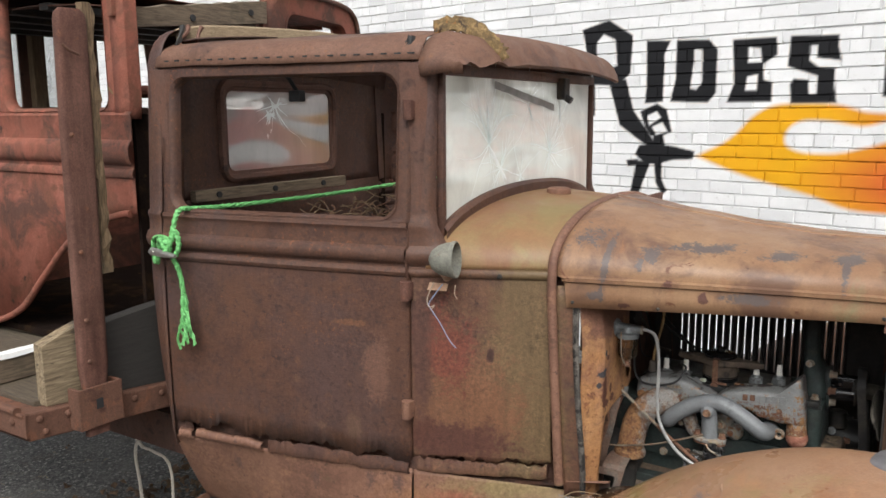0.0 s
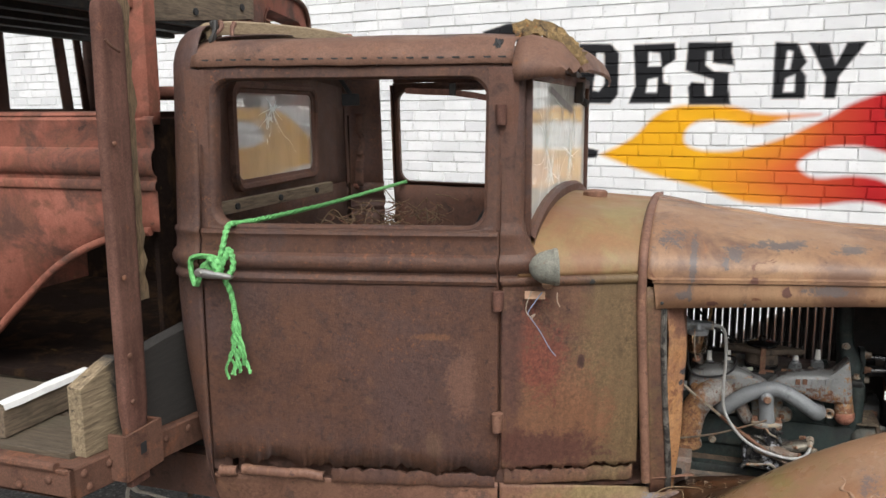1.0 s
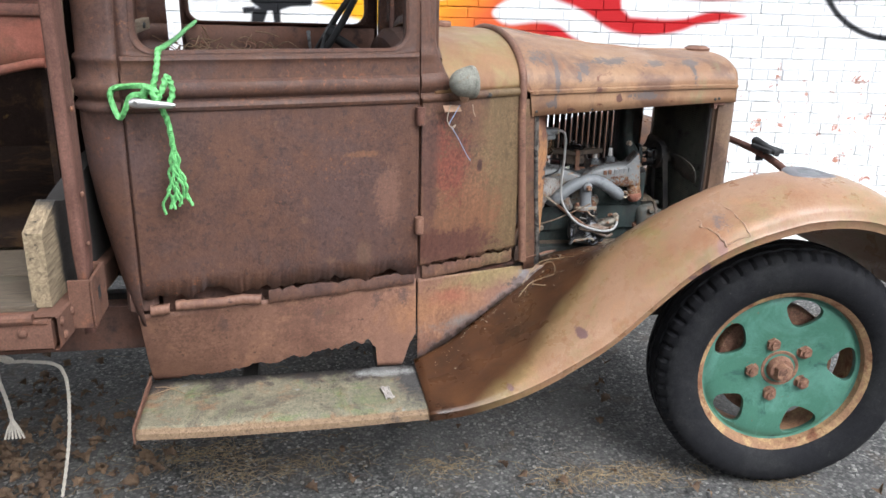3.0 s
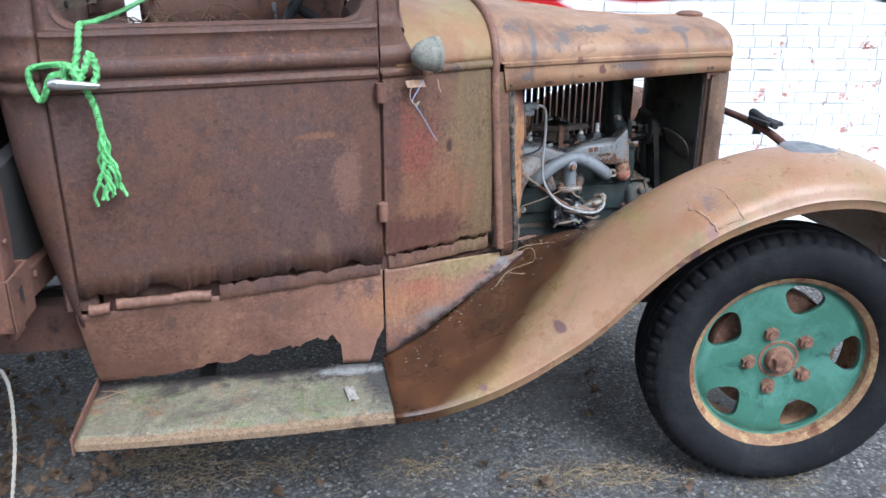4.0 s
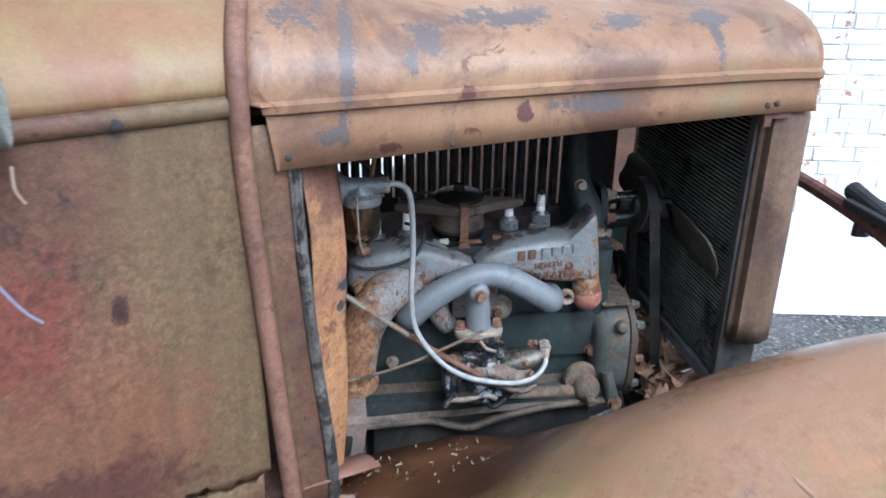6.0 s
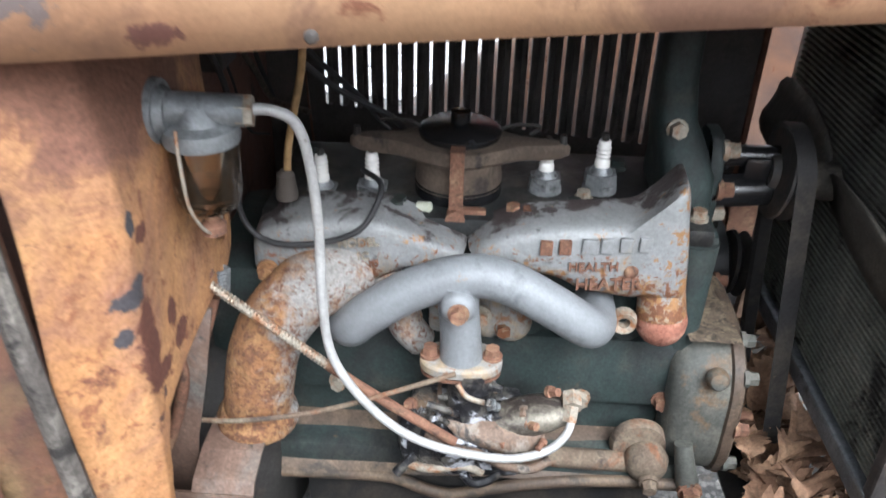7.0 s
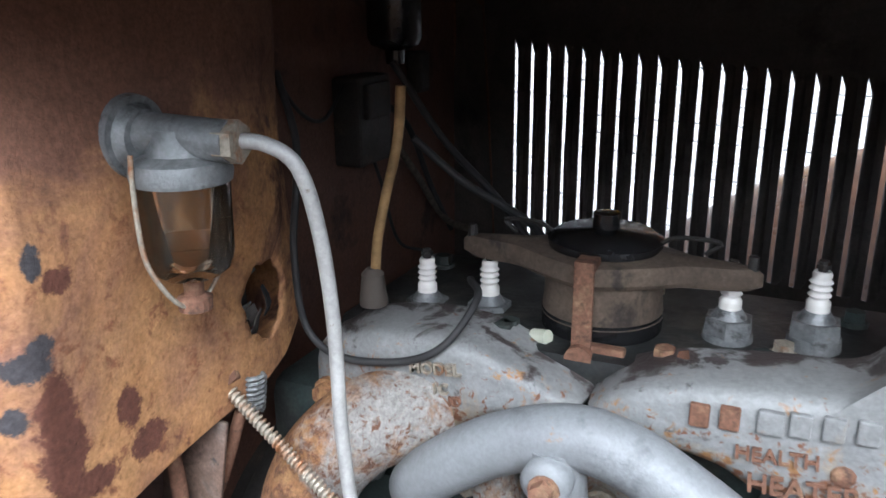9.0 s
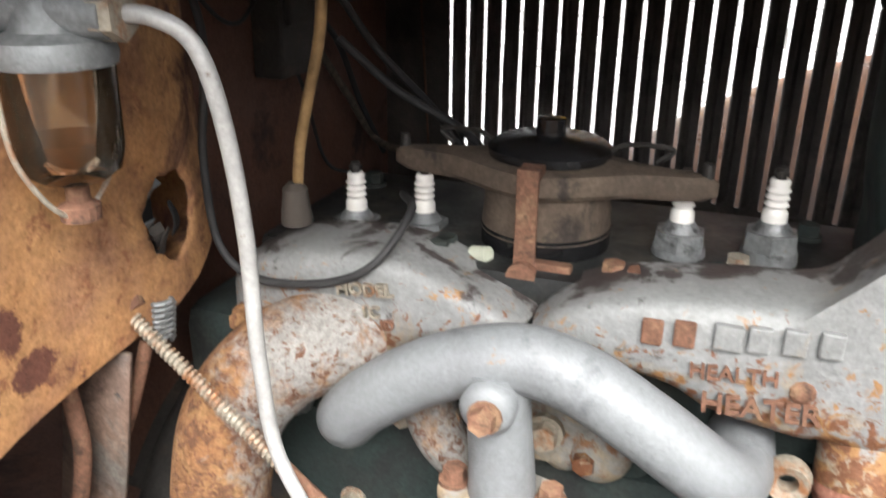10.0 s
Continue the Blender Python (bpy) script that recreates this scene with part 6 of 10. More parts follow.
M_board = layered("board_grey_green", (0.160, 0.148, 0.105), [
    ((0.21, 0.186, 0.126), 5, 0.5, 0.12, 0.5), ((0.10, 0.088, 0.064), 5, 0.56, 0.1, 0.8), ((0.13, 0.15, 0.07), 7, 0.60, 0.07, 0.6), ((0.19, 0.12, 0.07), 11, 0.60, 0.06, 0.4), ((0.22, 0.225, 0.22), 14, 0.66, 0.04, 0.6)], streak=0.0, fine=0.4, bump=0.6, stain=board_patches)
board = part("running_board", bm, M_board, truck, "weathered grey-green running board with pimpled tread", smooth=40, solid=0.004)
bm = bmesh.new()
for i in range(8):
    for j in range(9):
        hexbolt(bm, (-0.33 + i * 0.020, -0.57 - j * 0.020, 0.4225), (0, 0, 1), 0.0045, 0, rivet=True)
tagged(part("tread_stud", bm, M_board, board), kind="stuff")
bm = bmesh.new()
box(bm, (-0.812, -0.800, 0.392), (-0.806, -0.500, 0.440), bev=0.001)
part("end_plate", bm, M_apron, board, "bent rusty end plate")

# cowl lamp
L = look((0.080, -0.512, 1.305), (0.180, -0.485, 1.310))
LZ = L @ pose(0, 0, 0, 0, 180, 0)
bm = bmesh.new()
lathe(bm, [(0.0, 0.0), (0.010, 0.001), (0.026, 0.010), (0.037, 0.026), (0.0435, 0.048), (0.045, 0.060), (0.047, 0.062), (0.047, 0.072), (0.0435, 0.073), (0.041, 0.060), (0.032, 0.030), (0.015, 0.014), (0.0, 0.012)], LZ, 28)
M_lamp = layered("faded_grey_lamp", (0.165, 0.165, 0.14), [((0.24, 0.23, 0.19), 12, 0.5, 0.12, 0.3), ((0.15, 0.075, 0.04), 18, 0.62, 0.06, 0.3)], streak=0.0)
cl = part("cowl_lamp", bm, M_lamp, truck, "empty bullet-shaped cowl lamp in faded grey", smooth=40)
bm = bmesh.new()
rod(bm, (0.125, -0.495, 1.262), (0.125, -0.508, 1.275), 0.014)
box(bm, (-0.026, -0.012, -0.0015), (0.026, 0.012, 0.0015), pose(0.092, -0.492, 1.232, 42, 0, 12), bev=0.001)
part("bracket", bm, M_weld, cl)
for i, (pts, col) in enumerate(([((0.112, -0.50, 1.243), (0.098, -0.508, 1.222), (0.080, -0.516, 1.192), (0.088, -0.520, 1.180), (0.112, -0.512, 1.142), (0.135, -0.506, 1.10), (0.149, -0.498, 1.080)), (0.20, 0.24, 0.34)], [((0.085, -0.50, 1.245), (0.074, -0.514, 1.205), (0.084, -0.522, 1.184), (0.098, -0.518, 1.190), (0.088, -0.520, 1.176)), (0.30, 0.24, 0.18)], [((0.15, -0.50, 1.245), (0.152, -0.508, 1.225), (0.158, -0.506, 1.21)), (0.28, 0.20, 0.14)])):
    bm = bmesh.new()
    tube(bm, pts, 0.0014, 6, 5)
    part("loose_wire", bm, plain("wire_%d" % i, col, 0.6), cl)

# ---- engine ----
def poly_prism(bm, pts, y0, y1, bev=0.011):
    """Outline in x, z extruded in y, its front edge softened by inset rings."""
    cx = sum(p[0] for p in pts) / len(pts)
    cz = sum(p[1] for p in pts) / len(pts)
    P = spline([(p[0], 0, p[1]) for p in pts] + [(pts[0][0], 0, pts[0][1])], 4)[:-1]
    def inset(g):
        out = []
        for q in P:
            dx, dz = q.x - cx, q.z - cz
            L = math.hypot(dx, dz)
            out.append((q.x - dx / L * g, q.z - dz / L * g))
        return out
    rows = []
    for g, y in ((-0.004, y0), (-0.002, y1 + bev * 2.4), (0, y1 + bev), (bev * 0.3, y1 + bev * 0.3), (bev, y1), (bev * 2.2, y1 - 0.0015)):
        rows.append([V((x, y, z)) for x, z in inset(g)])
    vs = grid(bm, rows, close_u=True)
    c = bm.verts.new(V((cx, y1 - 0.002, cz)))
    last = vs[-1]
    for i in range(len(last)):
        bm.faces.new((last[i], last[(i + 1) % len(last)], c))


bm = bmesh.new()
box(bm, (0.470, 0.025, 0.600), (0.945, 0.205, 0.902), bev=0.012)
box(bm, (0.478, 0.012, 0.690), (0.940, 0.030, 0.782), bev=0.006)
box(bm, (0.905, 0.020, 0.780), (0.953, 0.200, 0.915), bev=0.010)
rod(bm, (0.932, 0.030, 0.775), (0.932, 0.030, 0.905), 0.020, 0.022, seg=18)
box(bm, (0.455, -0.030, 0.600), (0.955, 0.225, 0.640), bev=0.012)
for x in (0.53, 0.64, 0.76, 0.87):
    rod(bm, (x, 0.028, 0.80), (x, 0.012, 0.80), 0.017, seg=16)
block = part("engine_block", bm, M_block, truck, "greasy dark green four-cylinder engine block", smooth=35)
for x, z, mm in ((0.545, 0.702, M_boltpale), (0.829, 0.698, M_boltpale), (0.922, 0.701, M_boltrust)):
    bm = bmesh.new()
    hexbolt(bm, (x, 0.013 if z > 0.69 else 0.026, z), (0, -1, 0), 0.0095, 0.013)
    part("plate_bolt", bm, mm, block, smooth=30)
for x in (0.545,):
    bm = bmesh.new()
    lathe(bm, [(0.006, 0.014), (0.006, 0.0), (0.015, 0.0), (0.016, 0.004), (0.0145, 0.014)], look((x, 0.026, 0.833), (x, 0.3, 0.833)), 18, closed=True)
    part("port_ring", bm, M_boltpale, block, smooth=30)
bm = bmesh.new()
box(bm, (0.470, 0.015, 0.900), (0.945, 0.205, 0.924), bev=0.008)
M_head = layered("oily_black_head", (0.020, 0.022, 0.022), [((0.055, 0.050, 0.042), 14, 0.56, 0.08, 0.4), ((0.010, 0.010, 0.010), 18, 0.52, 0.06, 0.4), ((0.12, 0.085, 0.055), 40, 0.68, 0.04, 0.3)], rough=(0.3, 0.7), streak=0.0)
head = part("cylinder_head", bm, M_head, truck, "grimy cylinder head", smooth=35)
for x, y in ((0.495, 0.04), (0.55, 0.03), (0.615, 0.035), (0.735, 0.03), (0.80, 0.05), (0.87, 0.035), (0.93, 0.04), (0.50, 0.16), (0.70, 0.17), (0.86, 0.16), (0.752, 0.024), (0.613, 0.026), (0.812, 0.072)):
    bm = bmesh.new()
    hexbolt(bm, (x, y, 0.925), (0, 0, 1), 0.0085, 0.011)
    part("head_nut", bm, random.Random(int(x * 991)).choice([M_boltrust, M_boltpale, M_block]), head, smooth=30)
for k, (x, y, z) in enumerate(((0.831, 0.093, 0.984), (0.771, 0.094, 0.976), (0.580, 0.080, 0.963), (0.525, 0.073, 0.960))):
    m = Matrix.Translation((x, y, z))
    bm = bmesh.new()
    rod(bm, m @ V((0, 0, -0.056)), m @ V((0, 0, -0.046)), 0.0195, 0.0185, seg=16)
    rod(bm, m @ V((0, 0, -0.047)), m @ V((0, 0, -0.034)), 0.0195, 0.0185, seg=6)
    rod(bm, m @ V((0, 0, -0.034)), m @ V((0, 0, -0.027)), 0.0135, 0.009, seg=16)
    sp = part("spark_plug", bm, M_zinc, truck, "spark plug with white ribbed porcelain", smooth=30)
    bm = bmesh.new()
    prof = [(0.0, -0.029), (0.0085, -0.028), (0.0085, -0.022)]
    for j in range(4):
        z0 = -0.020 + j * 0.005
        prof += [(0.0083, z0), (0.0066, z0 + 0.002), (0.0066, z0 + 0.003)]
    prof += [(0.0070, 0.001), (0.0058, 0.003), (0.0, 0.003)]
    lathe(bm, prof, m, 18)
    part("insulator", bm, M_porcelain, sp, "white porcelain", smooth=40)
    bm = bmesh.new()
    rod(bm, m @ V((0, 0, 0.002)), m @ V((0, 0, 0.011)), 0.0036, seg=10)
    rod(bm, m @ V((0, 0, 0.0055)), m @ V((0, 0, 0.0085)), 0.0052, seg=6)
    part("terminal", bm, M_darkmetal, sp)

# distributor with its two-armed cap
D = V((0.675, 0.085, 0.0))
bm = bmesh.new()
lathe(bm, [(0.0, 0.89), (0.038, 0.89), (0.040, 0.905), (0.036, 0.93), (0.0, 0.931)], Matrix.Translation((D.x, D.y, 0)), 32)
dist = part("distributor", bm, M_darkmetal, truck, "dusty two-armed distributor", smooth=40)
bm = bmesh.new()
lathe(bm, [(0.0, 0.928), (0.046, 0.929), (0.048, 0.936), (0.046, 0.958), (0.047, 0.972), (0.0, 0.974)], Matrix.Translation((D.x, D.y, 0)), 36)
M_bake = layered("dusty_brown_moulding", (0.088, 0.066, 0.050), [((0.125, 0.095, 0.070), 14, 0.54, 0.1, 0.2), ((0.035, 0.028, 0.024), 12, 0.60, 0.05, 0.4), ((0.16, 0.13, 0.10), 40, 0.66, 0.05, 0.2)], streak=0.0, fine=0.2, bump=0.25)
M_gloss = plain("oily_black", (0.012, 0.012, 0.013), 0.22, vary=0.5, scale=25)
part("body", bm, M_bake, dist, "dusty brown moulded body", smooth=40)
bm = bmesh.new()
lathe(bm, [(0.0, 0.908), (0.040, 0.908), (0.0475, 0.922), (0.0480, 0.939), (0.0455, 0.941), (0.0, 0.941)], Matrix.Translation((D.x, D.y, 0)), 36)
part("base_cup", bm, M_gloss, dist, "oily black base", smooth=40)
for sgn in (-1, 1):
    bm = bmesh.new()
    rod(bm, (D.x + sgn * 0.110, D.y - 0.006, 0.984), (D.x + sgn * 0.110, D.y - 0.006, 0.996), 0.0045, 0.0035, seg=10)
    part("contact_post", bm, M_darkmetal, dist)
bm = bmesh.new()
pts = []
for u in np.linspace(0, 2 * math.pi, 49)[:-1]:
    c, s = math.cos(u), math.sin(u)
    rx = 0.118
    ry = 0.016 + 0.036 * max(0, 1 - abs(c) * 1.9)
    pts.append((rx * math.copysign(abs(c) ** 0.8, c), ry * s))
rows = [[V((D.x + px * k, D.y + py * k - 0.006, z)) for px, py in pts] for k, z in ((0.93, 0.970), (1.0, 0.974), (1.0, 0.983), (0.96, 0.987), (0.6, 0.990), (0.2, 0.993))]
vs = grid(bm, rows, close_u=True)
bm.faces.new(vs[0]); bm.faces.new(vs[-1])
part("arm_plate", bm, M_bake, dist, "brown moulded plate with two arms", smooth=40)
bm = bmesh.new()
lathe(bm, [(0.0, 0.990), (0.044, 0.990), (0.045, 0.996), (0.038, 1.001), (0.012, 1.003), (0.0105, 1.004), (0.0105, 1.016), (0.0, 1.017)], Matrix.Translation((D.x, D.y, 0)), 28)
part("cap", bm, M_gloss, dist, "black cap with a centre terminal", smooth=40)
bm = bmesh.new()
box(bm, (D.x - 0.0075, D.y - 0.062, 0.918), (D.x + 0.0075, D.y - 0.058, 0.988), bev=0.001)
box(bm, (D.x - 0.0075, D.y - 0.062, 0.986), (D.x + 0.0075, D.y - 0.020, 0.994), bev=0.001)
rod(bm, (D.x, D.y - 0.052, 0.920), (D.x, D.y - 0.069, 0.920), 0.0105, seg=14)
box(bm, (D.x, D.y - 0.060, 0.913), (D.x + 0.032, D.y - 0.050, 0.929), bev=0.002)
part("spring_clip", bm, M_boltrust, dist, "rusty spring clip")
bm = bmesh.new()
rod(bm, (0.635, 0.035, 0.925), (0.648, 0.030, 0.928), 0.006)
part("oiler", bm, plain("pale_cap", (0.5, 0.52, 0.42), 0.5), dist)
for k, (x0, sgn) in enumerate(((0.60, -1), (0.75, 1))):
    bm = bmesh.new()
    tube(bm, [(x0, 0.09, 0.990), (x0 + sgn * 0.01, 0.09, 1.000), (x0 - sgn * 0.02, 0.085, 1.002), (x0 - sgn * 0.035, 0.085, 0.994)], 0.002, 6, 5)
    part("strap", bm, M_darkmetal, dist)

# heater castings over the exhaust ports
def lettering(text, size, m, mat, parent, depth=0.0012):
    cu = bpy.data.curves.new("lettering", "FONT")
    cu.body, cu.size, cu.extrude, cu.align_x, cu.offset = text, size, depth, "LEFT", size * 0.018
    tmp = new("lettering_tmp", cu)
    dg = bpy.context.evaluated_depsgraph_get()
    me = bpy.data.meshes.new_from_object(tmp.evaluated_get(dg))
    bpy.data.objects.remove(tmp)
    me.materials.clear()
    me.materials.append(mat)
    ob = new("lettering", me)
    ob.matrix_basis = m
    ob.parent = parent
    ob.matrix_parent_inverse = world_of(parent).inverted()
    ob["label"] = "raised rusty cast lettering"
    return ob


bm = bmesh.new()
poly_prism(bm, [(0.692, 0.903), (0.713, 0.921), (0.751, 0.934), (0.80, 0.939), (0.852, 0.945), (0.876, 0.964), (0.899, 0.986), (0.907, 0.945), (0.914, 0.892), (0.912, 0.862), (0.874, 0.862), (0.857, 0.860), (0.806, 0.867), (0.779, 0.880), (0.740, 0.888), (0.703, 0.893)], 0.036, -0.024)
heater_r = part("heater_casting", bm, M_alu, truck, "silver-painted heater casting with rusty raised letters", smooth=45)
bm = bmesh.new()
rod(bm, (0.893, 0.006, 0.890), (0.898, -0.006, 0.832), 0.022, 0.0265, seg=20, caps=False)
part("heater_neck", bm, M_alu, heater_r, smooth=50)
bm = bmesh.new()
bmesh.ops.create_uvsphere(bm, u_segments=24, v_segments=14, radius=0.0275, matrix=Matrix.Translation((0.899, -0.006, 0.826)) @ Matrix.Diagonal((1, 1, 1.05, 1)))
part("heater_elbow", bm, M_red_crust, heater_r, "rust-crusted elbow", smooth=50)
bm = bmesh.new()
hexbolt(bm, (0.855, -0.025, 0.895), (0, -1, 0), 0.008, 0.006, rivet=True)
part("plug_screw", bm, M_boltrust, heater_r)
for k in range(6):
    bm = bmesh.new()
    x = 0.762 + k * 0.0185 + (0.004 if k > 1 else 0)
    box(bm, (x, -0.0295, 0.9105 + (x - 0.762) * 0.10), (x + (0.0125 if k != 2 else 0.016), -0.024, 0.9265 + (x - 0.762) * 0.10), bev=0.0015)
    part("nameplate_bar", bm, M_alu if k > 1 else M_boltrust, heater_r)
lettering("HEALTH", 0.0135, pose(0.792, -0.0275, 0.8935, 90, -4, 0), M_boltrust, heater_r)
lettering("HEATER", 0.0185, pose(0.801, -0.0275, 0.872, 90, -4, 0), M_boltrust, heater_r)
bm = bmesh.new()
poly_prism(bm, [(0.468, 0.874), (0.470, 0.906), (0.484, 0.920), (0.52, 0.931), (0.575, 0.936), (0.612, 0.932), (0.642, 0.921), (0.684, 0.904), (0.676, 0.891), (0.634, 0.885), (0.600, 0.866), (0.566, 0.846), (0.535, 0.834), (0.510, 0.832), (0.482, 0.852)], 0.036, -0.024)
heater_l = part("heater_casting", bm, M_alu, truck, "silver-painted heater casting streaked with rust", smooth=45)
lettering("MODEL", 0.0125, pose(0.560, -0.0300, 0.909, 90, -6, 0), M_boltpale, heater_l, 0.0018)
lettering("1C", 0.0115, pose(0.578, -0.0300, 0.895, 90, -6, 0), M_boltpale, heater_l, 0.0018)
lettering("PAT PEND", 0.0105, pose(0.553, -0.0275, 0.882, 90, -6, 0), M_boltrust, heater_l)
bm = bmesh.new()
tube(bm, [(0.572, 0.000, 0.872), (0.548, -0.020, 0.868), (0.522, -0.040, 0.858), (0.498, -0.055, 0.832), (0.484, -0.062, 0.800), (0.476, -0.066, 0.757), (0.472, -0.067, 0.722)], lambda t: 0.0375 - 0.001 * t, 24, 7)
lathe(bm, [(0.0, 0), (0.042, 0), (0.0445, 0.006), (0.043, 0.016), (0.037, 0.024), (0.0, 0.024)], Matrix.Translation((0.471, -0.067, 0.706)), 28)
part("exhaust_pipe", bm, M_castrust, truck, "rust-crusted exhaust elbow", smooth=50)

# inlet manifold arch with riser, flange and the centre ports behind it
bm = bmesh.new()
tube(bm, [(0.570, 0.020, 0.818), (0.567, -0.022, 0.817), (0.573, -0.046, 0.824), (0.592, -0.054, 0.846), (0.637, -0.055, 0.879), (0.690, -0.055, 0.899), (0.730, -0.055, 0.894), (0.772, -0.055, 0.872), (0.806, -0.052, 0.849), (0.821, -0.042, 0.837), (0.828, -0.020, 0.832), (0.829, 0.020, 0.830)], 0.0218, 24, 8)
inlet = part("inlet_manifold", bm, M_alu_clean, truck, "silver arched inlet manifold", smooth=60)
bm = bmesh.new()
tube(bm, [(0.683, -0.057, 0.894), (0.684, -0.058, 0.868), (0.687, -0.058, 0.835), (0.689, -0.058, 0.800)], lambda t: 0.0225 - 0.002 * math.sin(math.pi * t), 26, 6)
lathe(bm, [(0.0, 0), (0.0165, 0), (0.0170, 0.014), (0.013, 0.018), (0.0, 0.019)], look((0.684, -0.070, 0.878), (0.684, 0.05, 0.878)), 18)
part("riser", bm, M_alu_clean, inlet, smooth=50)
bm = bmesh.new()
P = [(0.689 + 0.043 * math.copysign(abs(math.cos(a)) ** 0.75, math.cos(a)), -0.058 + 0.027 * math.copysign(abs(math.sin(a)) ** 0.9, math.sin(a))) for a in np.linspace(0, 2 * math.pi, 25)[:-1]]
vs = grid(bm, [[V((x, y, z)) for x, y in P] for z in (0.790, 0.803)], close_u=True)
bm.faces.new(vs[0]); bm.faces.new(vs[1])
part("flange", bm, M_alu_spot, inlet, smooth=30, bevel=0.003)
bm = bmesh.new()
vs = grid(bm, [[V((0.689 + (x - 0.689) * 0.98, -0.058 + (y + 0.058) * 0.98, z)) for x, y in P] for z in (0.7862, 0.7898)], close_u=True)
bm.faces.new(vs[0]); bm.faces.new(vs[1])
part("gasket", bm, M_boltrust, inlet)
for x, y, z, d, r, mm in ((0.657, -0.060, 0.803, (0, 0, 1), 0.0085, M_boltrust), (0.721, -0.058, 0.803, (0, 0, 1), 0.0085, M_boltrust), (0.685, -0.088, 0.877, (0, -1, 0.1), 0.0085, M_boltrust), (0.634, -0.012, 0.818, (0, -1, 0), 0.0085, M_boltpale), (0.706, -0.016, 0.826, (0, -1, 0), 0.0105, M_boltpale),
                       (0.638, -0.010, 0.797, (0, -1, 0), 0.0085, M_boltrust), (0.598, -0.002, 0.807, (0, -1, 0), 0.0085, M_boltpale), (0.510, -0.004, 0.798, (0, -1, 0), 0.0085, M_zinc), (0.486, -0.030, 0.878, (0, -1, 0), 0.009, M_castrust), (0.733, -0.006, 0.805, (0, -1, 0), 0.0085, M_alu)):
    bm = bmesh.new()
    hexbolt(bm, (x, y, z), d, r, 0.012)
    part("manifold_nut", bm, mm, inlet, smooth=30)
bm = bmesh.new()
lathe(bm, [(0.0065, 0.012), (0.0065, 0.0), (0.013, 0.0), (0.0145, 0.005), (0.0125, 0.014)], look((0.857, -0.012, 0.831), (0.857, 0.3, 0.831)), 18, closed=True)
part("open_port", bm, M_boltpale, inlet, "open brass port", smooth=30)
bm = bmesh.new()
tube(bm, [(0.602, -0.004, 0.866), (0.616, -0.010, 0.838), (0.628, -0.014, 0.806), (0.644, -0.010, 0.782)], lambda t: 0.020 - 0.004 * abs(t - 0.4), 16, 6)
part("centre_port", bm, M_castrust, inlet, "rust-crusted centre exhaust port", smooth=50)
bm = bmesh.new()
for x, z, r in ((0.712, 0.840, 0.018), (0.740, 0.806, 0.024), (0.716, 0.802, 0.017), (0.664, 0.836, 0.017)):
    bmesh.ops.create_uvsphere(bm, u_segments=16, v_segments=10, radius=r, matrix=Matrix.Translation((x, 0.004, z)) @ Matrix.Diagonal((1, 0.75, 1, 1)))
box(bm, (0.650, -0.008, 0.792), (0.735, 0.02, 0.850), bev=0.010)
part("port_lobe", bm, M_alu_spot, inlet, "silver cast lobes behind the riser", smooth=50)

M_bracket = layered("tan_grey_bracket", (0.110, 0.080, 0.058), [((0.18, 0.145, 0.105), 12, 0.53, 0.1, 0.4), ((0.15, 0.068, 0.036), 16, 0.56, 0.06, 0.5), ((0.06, 0.045, 0.038), 20, 0.62, 0.05, 0.4)], streak=0.0)

# carburettor: bowl, throat, levers, grime
M_grime = layered("oily_carburettor", (0.075, 0.070, 0.062), [((0.014, 0.014, 0.016), 34, 0.48, 0.04, 0.6), ((0.36, 0.37, 0.40), 42, 0.60, 0.03, 0.6), ((0.16, 0.11, 0.075), 28, 0.62, 0.04, 0.4)], metal=0.1, rough=(0.2, 0.5), streak=0.0, bump=1.0, bump_scale=120)
M_cover = layered("brown_carburettor_cover", (0.135, 0.092, 0.066), [((0.22, 0.19, 0.16), 26, 0.55, 0.06, 0.4), ((0.04, 0.034, 0.03), 34, 0.58, 0.04, 0.5)], rough=(0.3, 0.6), streak=0.0, bump=0.8)
bm = bmesh.new()
rod(bm, (0.703, -0.092, 0.816), (0.703, -0.092, 0.760), 0.022, 0.026, seg=20)
box(bm, (0.640, -0.115, 0.728), (0.760, -0.060, 0.768), bev=0.010)
lathe(bm, [(0.0, 0), (0.030, 0.002), (0.040, 0.016), (0.041, 0.040), (0.045, 0.043), (0.045, 0.050), (0.030, 0.056), (0.0, 0.058)], Matrix.Translation((0.690, -0.095, 0.690)), 24)
carb = part("carburettor", bm, M_grime, truck, "oily old updraught carburettor", smooth=40)
bm = bmesh.new()
rows = [[V((x, -0.098 + 0.024 * math.sin(a) * k, z + 0.017 * math.cos(a) * k)) for a in np.linspace(0, 2 * math.pi, 15)[:-1]] for x, z, k in ((0.722, 0.752, 0.7), (0.735, 0.752, 1.0), (0.77, 0.760, 1.1), (0.79, 0.766, 1.0), (0.80, 0.768, 0.8), (0.812, 0.770, 0.75))]
vs = grid(bm, rows, close_u=True)
bm.faces.new(vs[0]); bm.faces.new(vs[-1])
part("fuel_inlet", bm, layered("brassy_casting", (0.17, 0.155, 0.125), [((0.05, 0.04, 0.035), 26, 0.5, 0.07, 0.5)], metal=0.4, rough=(0.35, 0.6), streak=0.0), carb, "pale brassy inlet body", smooth=50)
bm = bmesh.new()
box(bm, (0.648, -0.128, 0.688), (0.762, -0.070, 0.752), bev=0.018)
box(bm, (0.628, -0.118, 0.700), (0.668, -0.080, 0.765), bev=0.014)
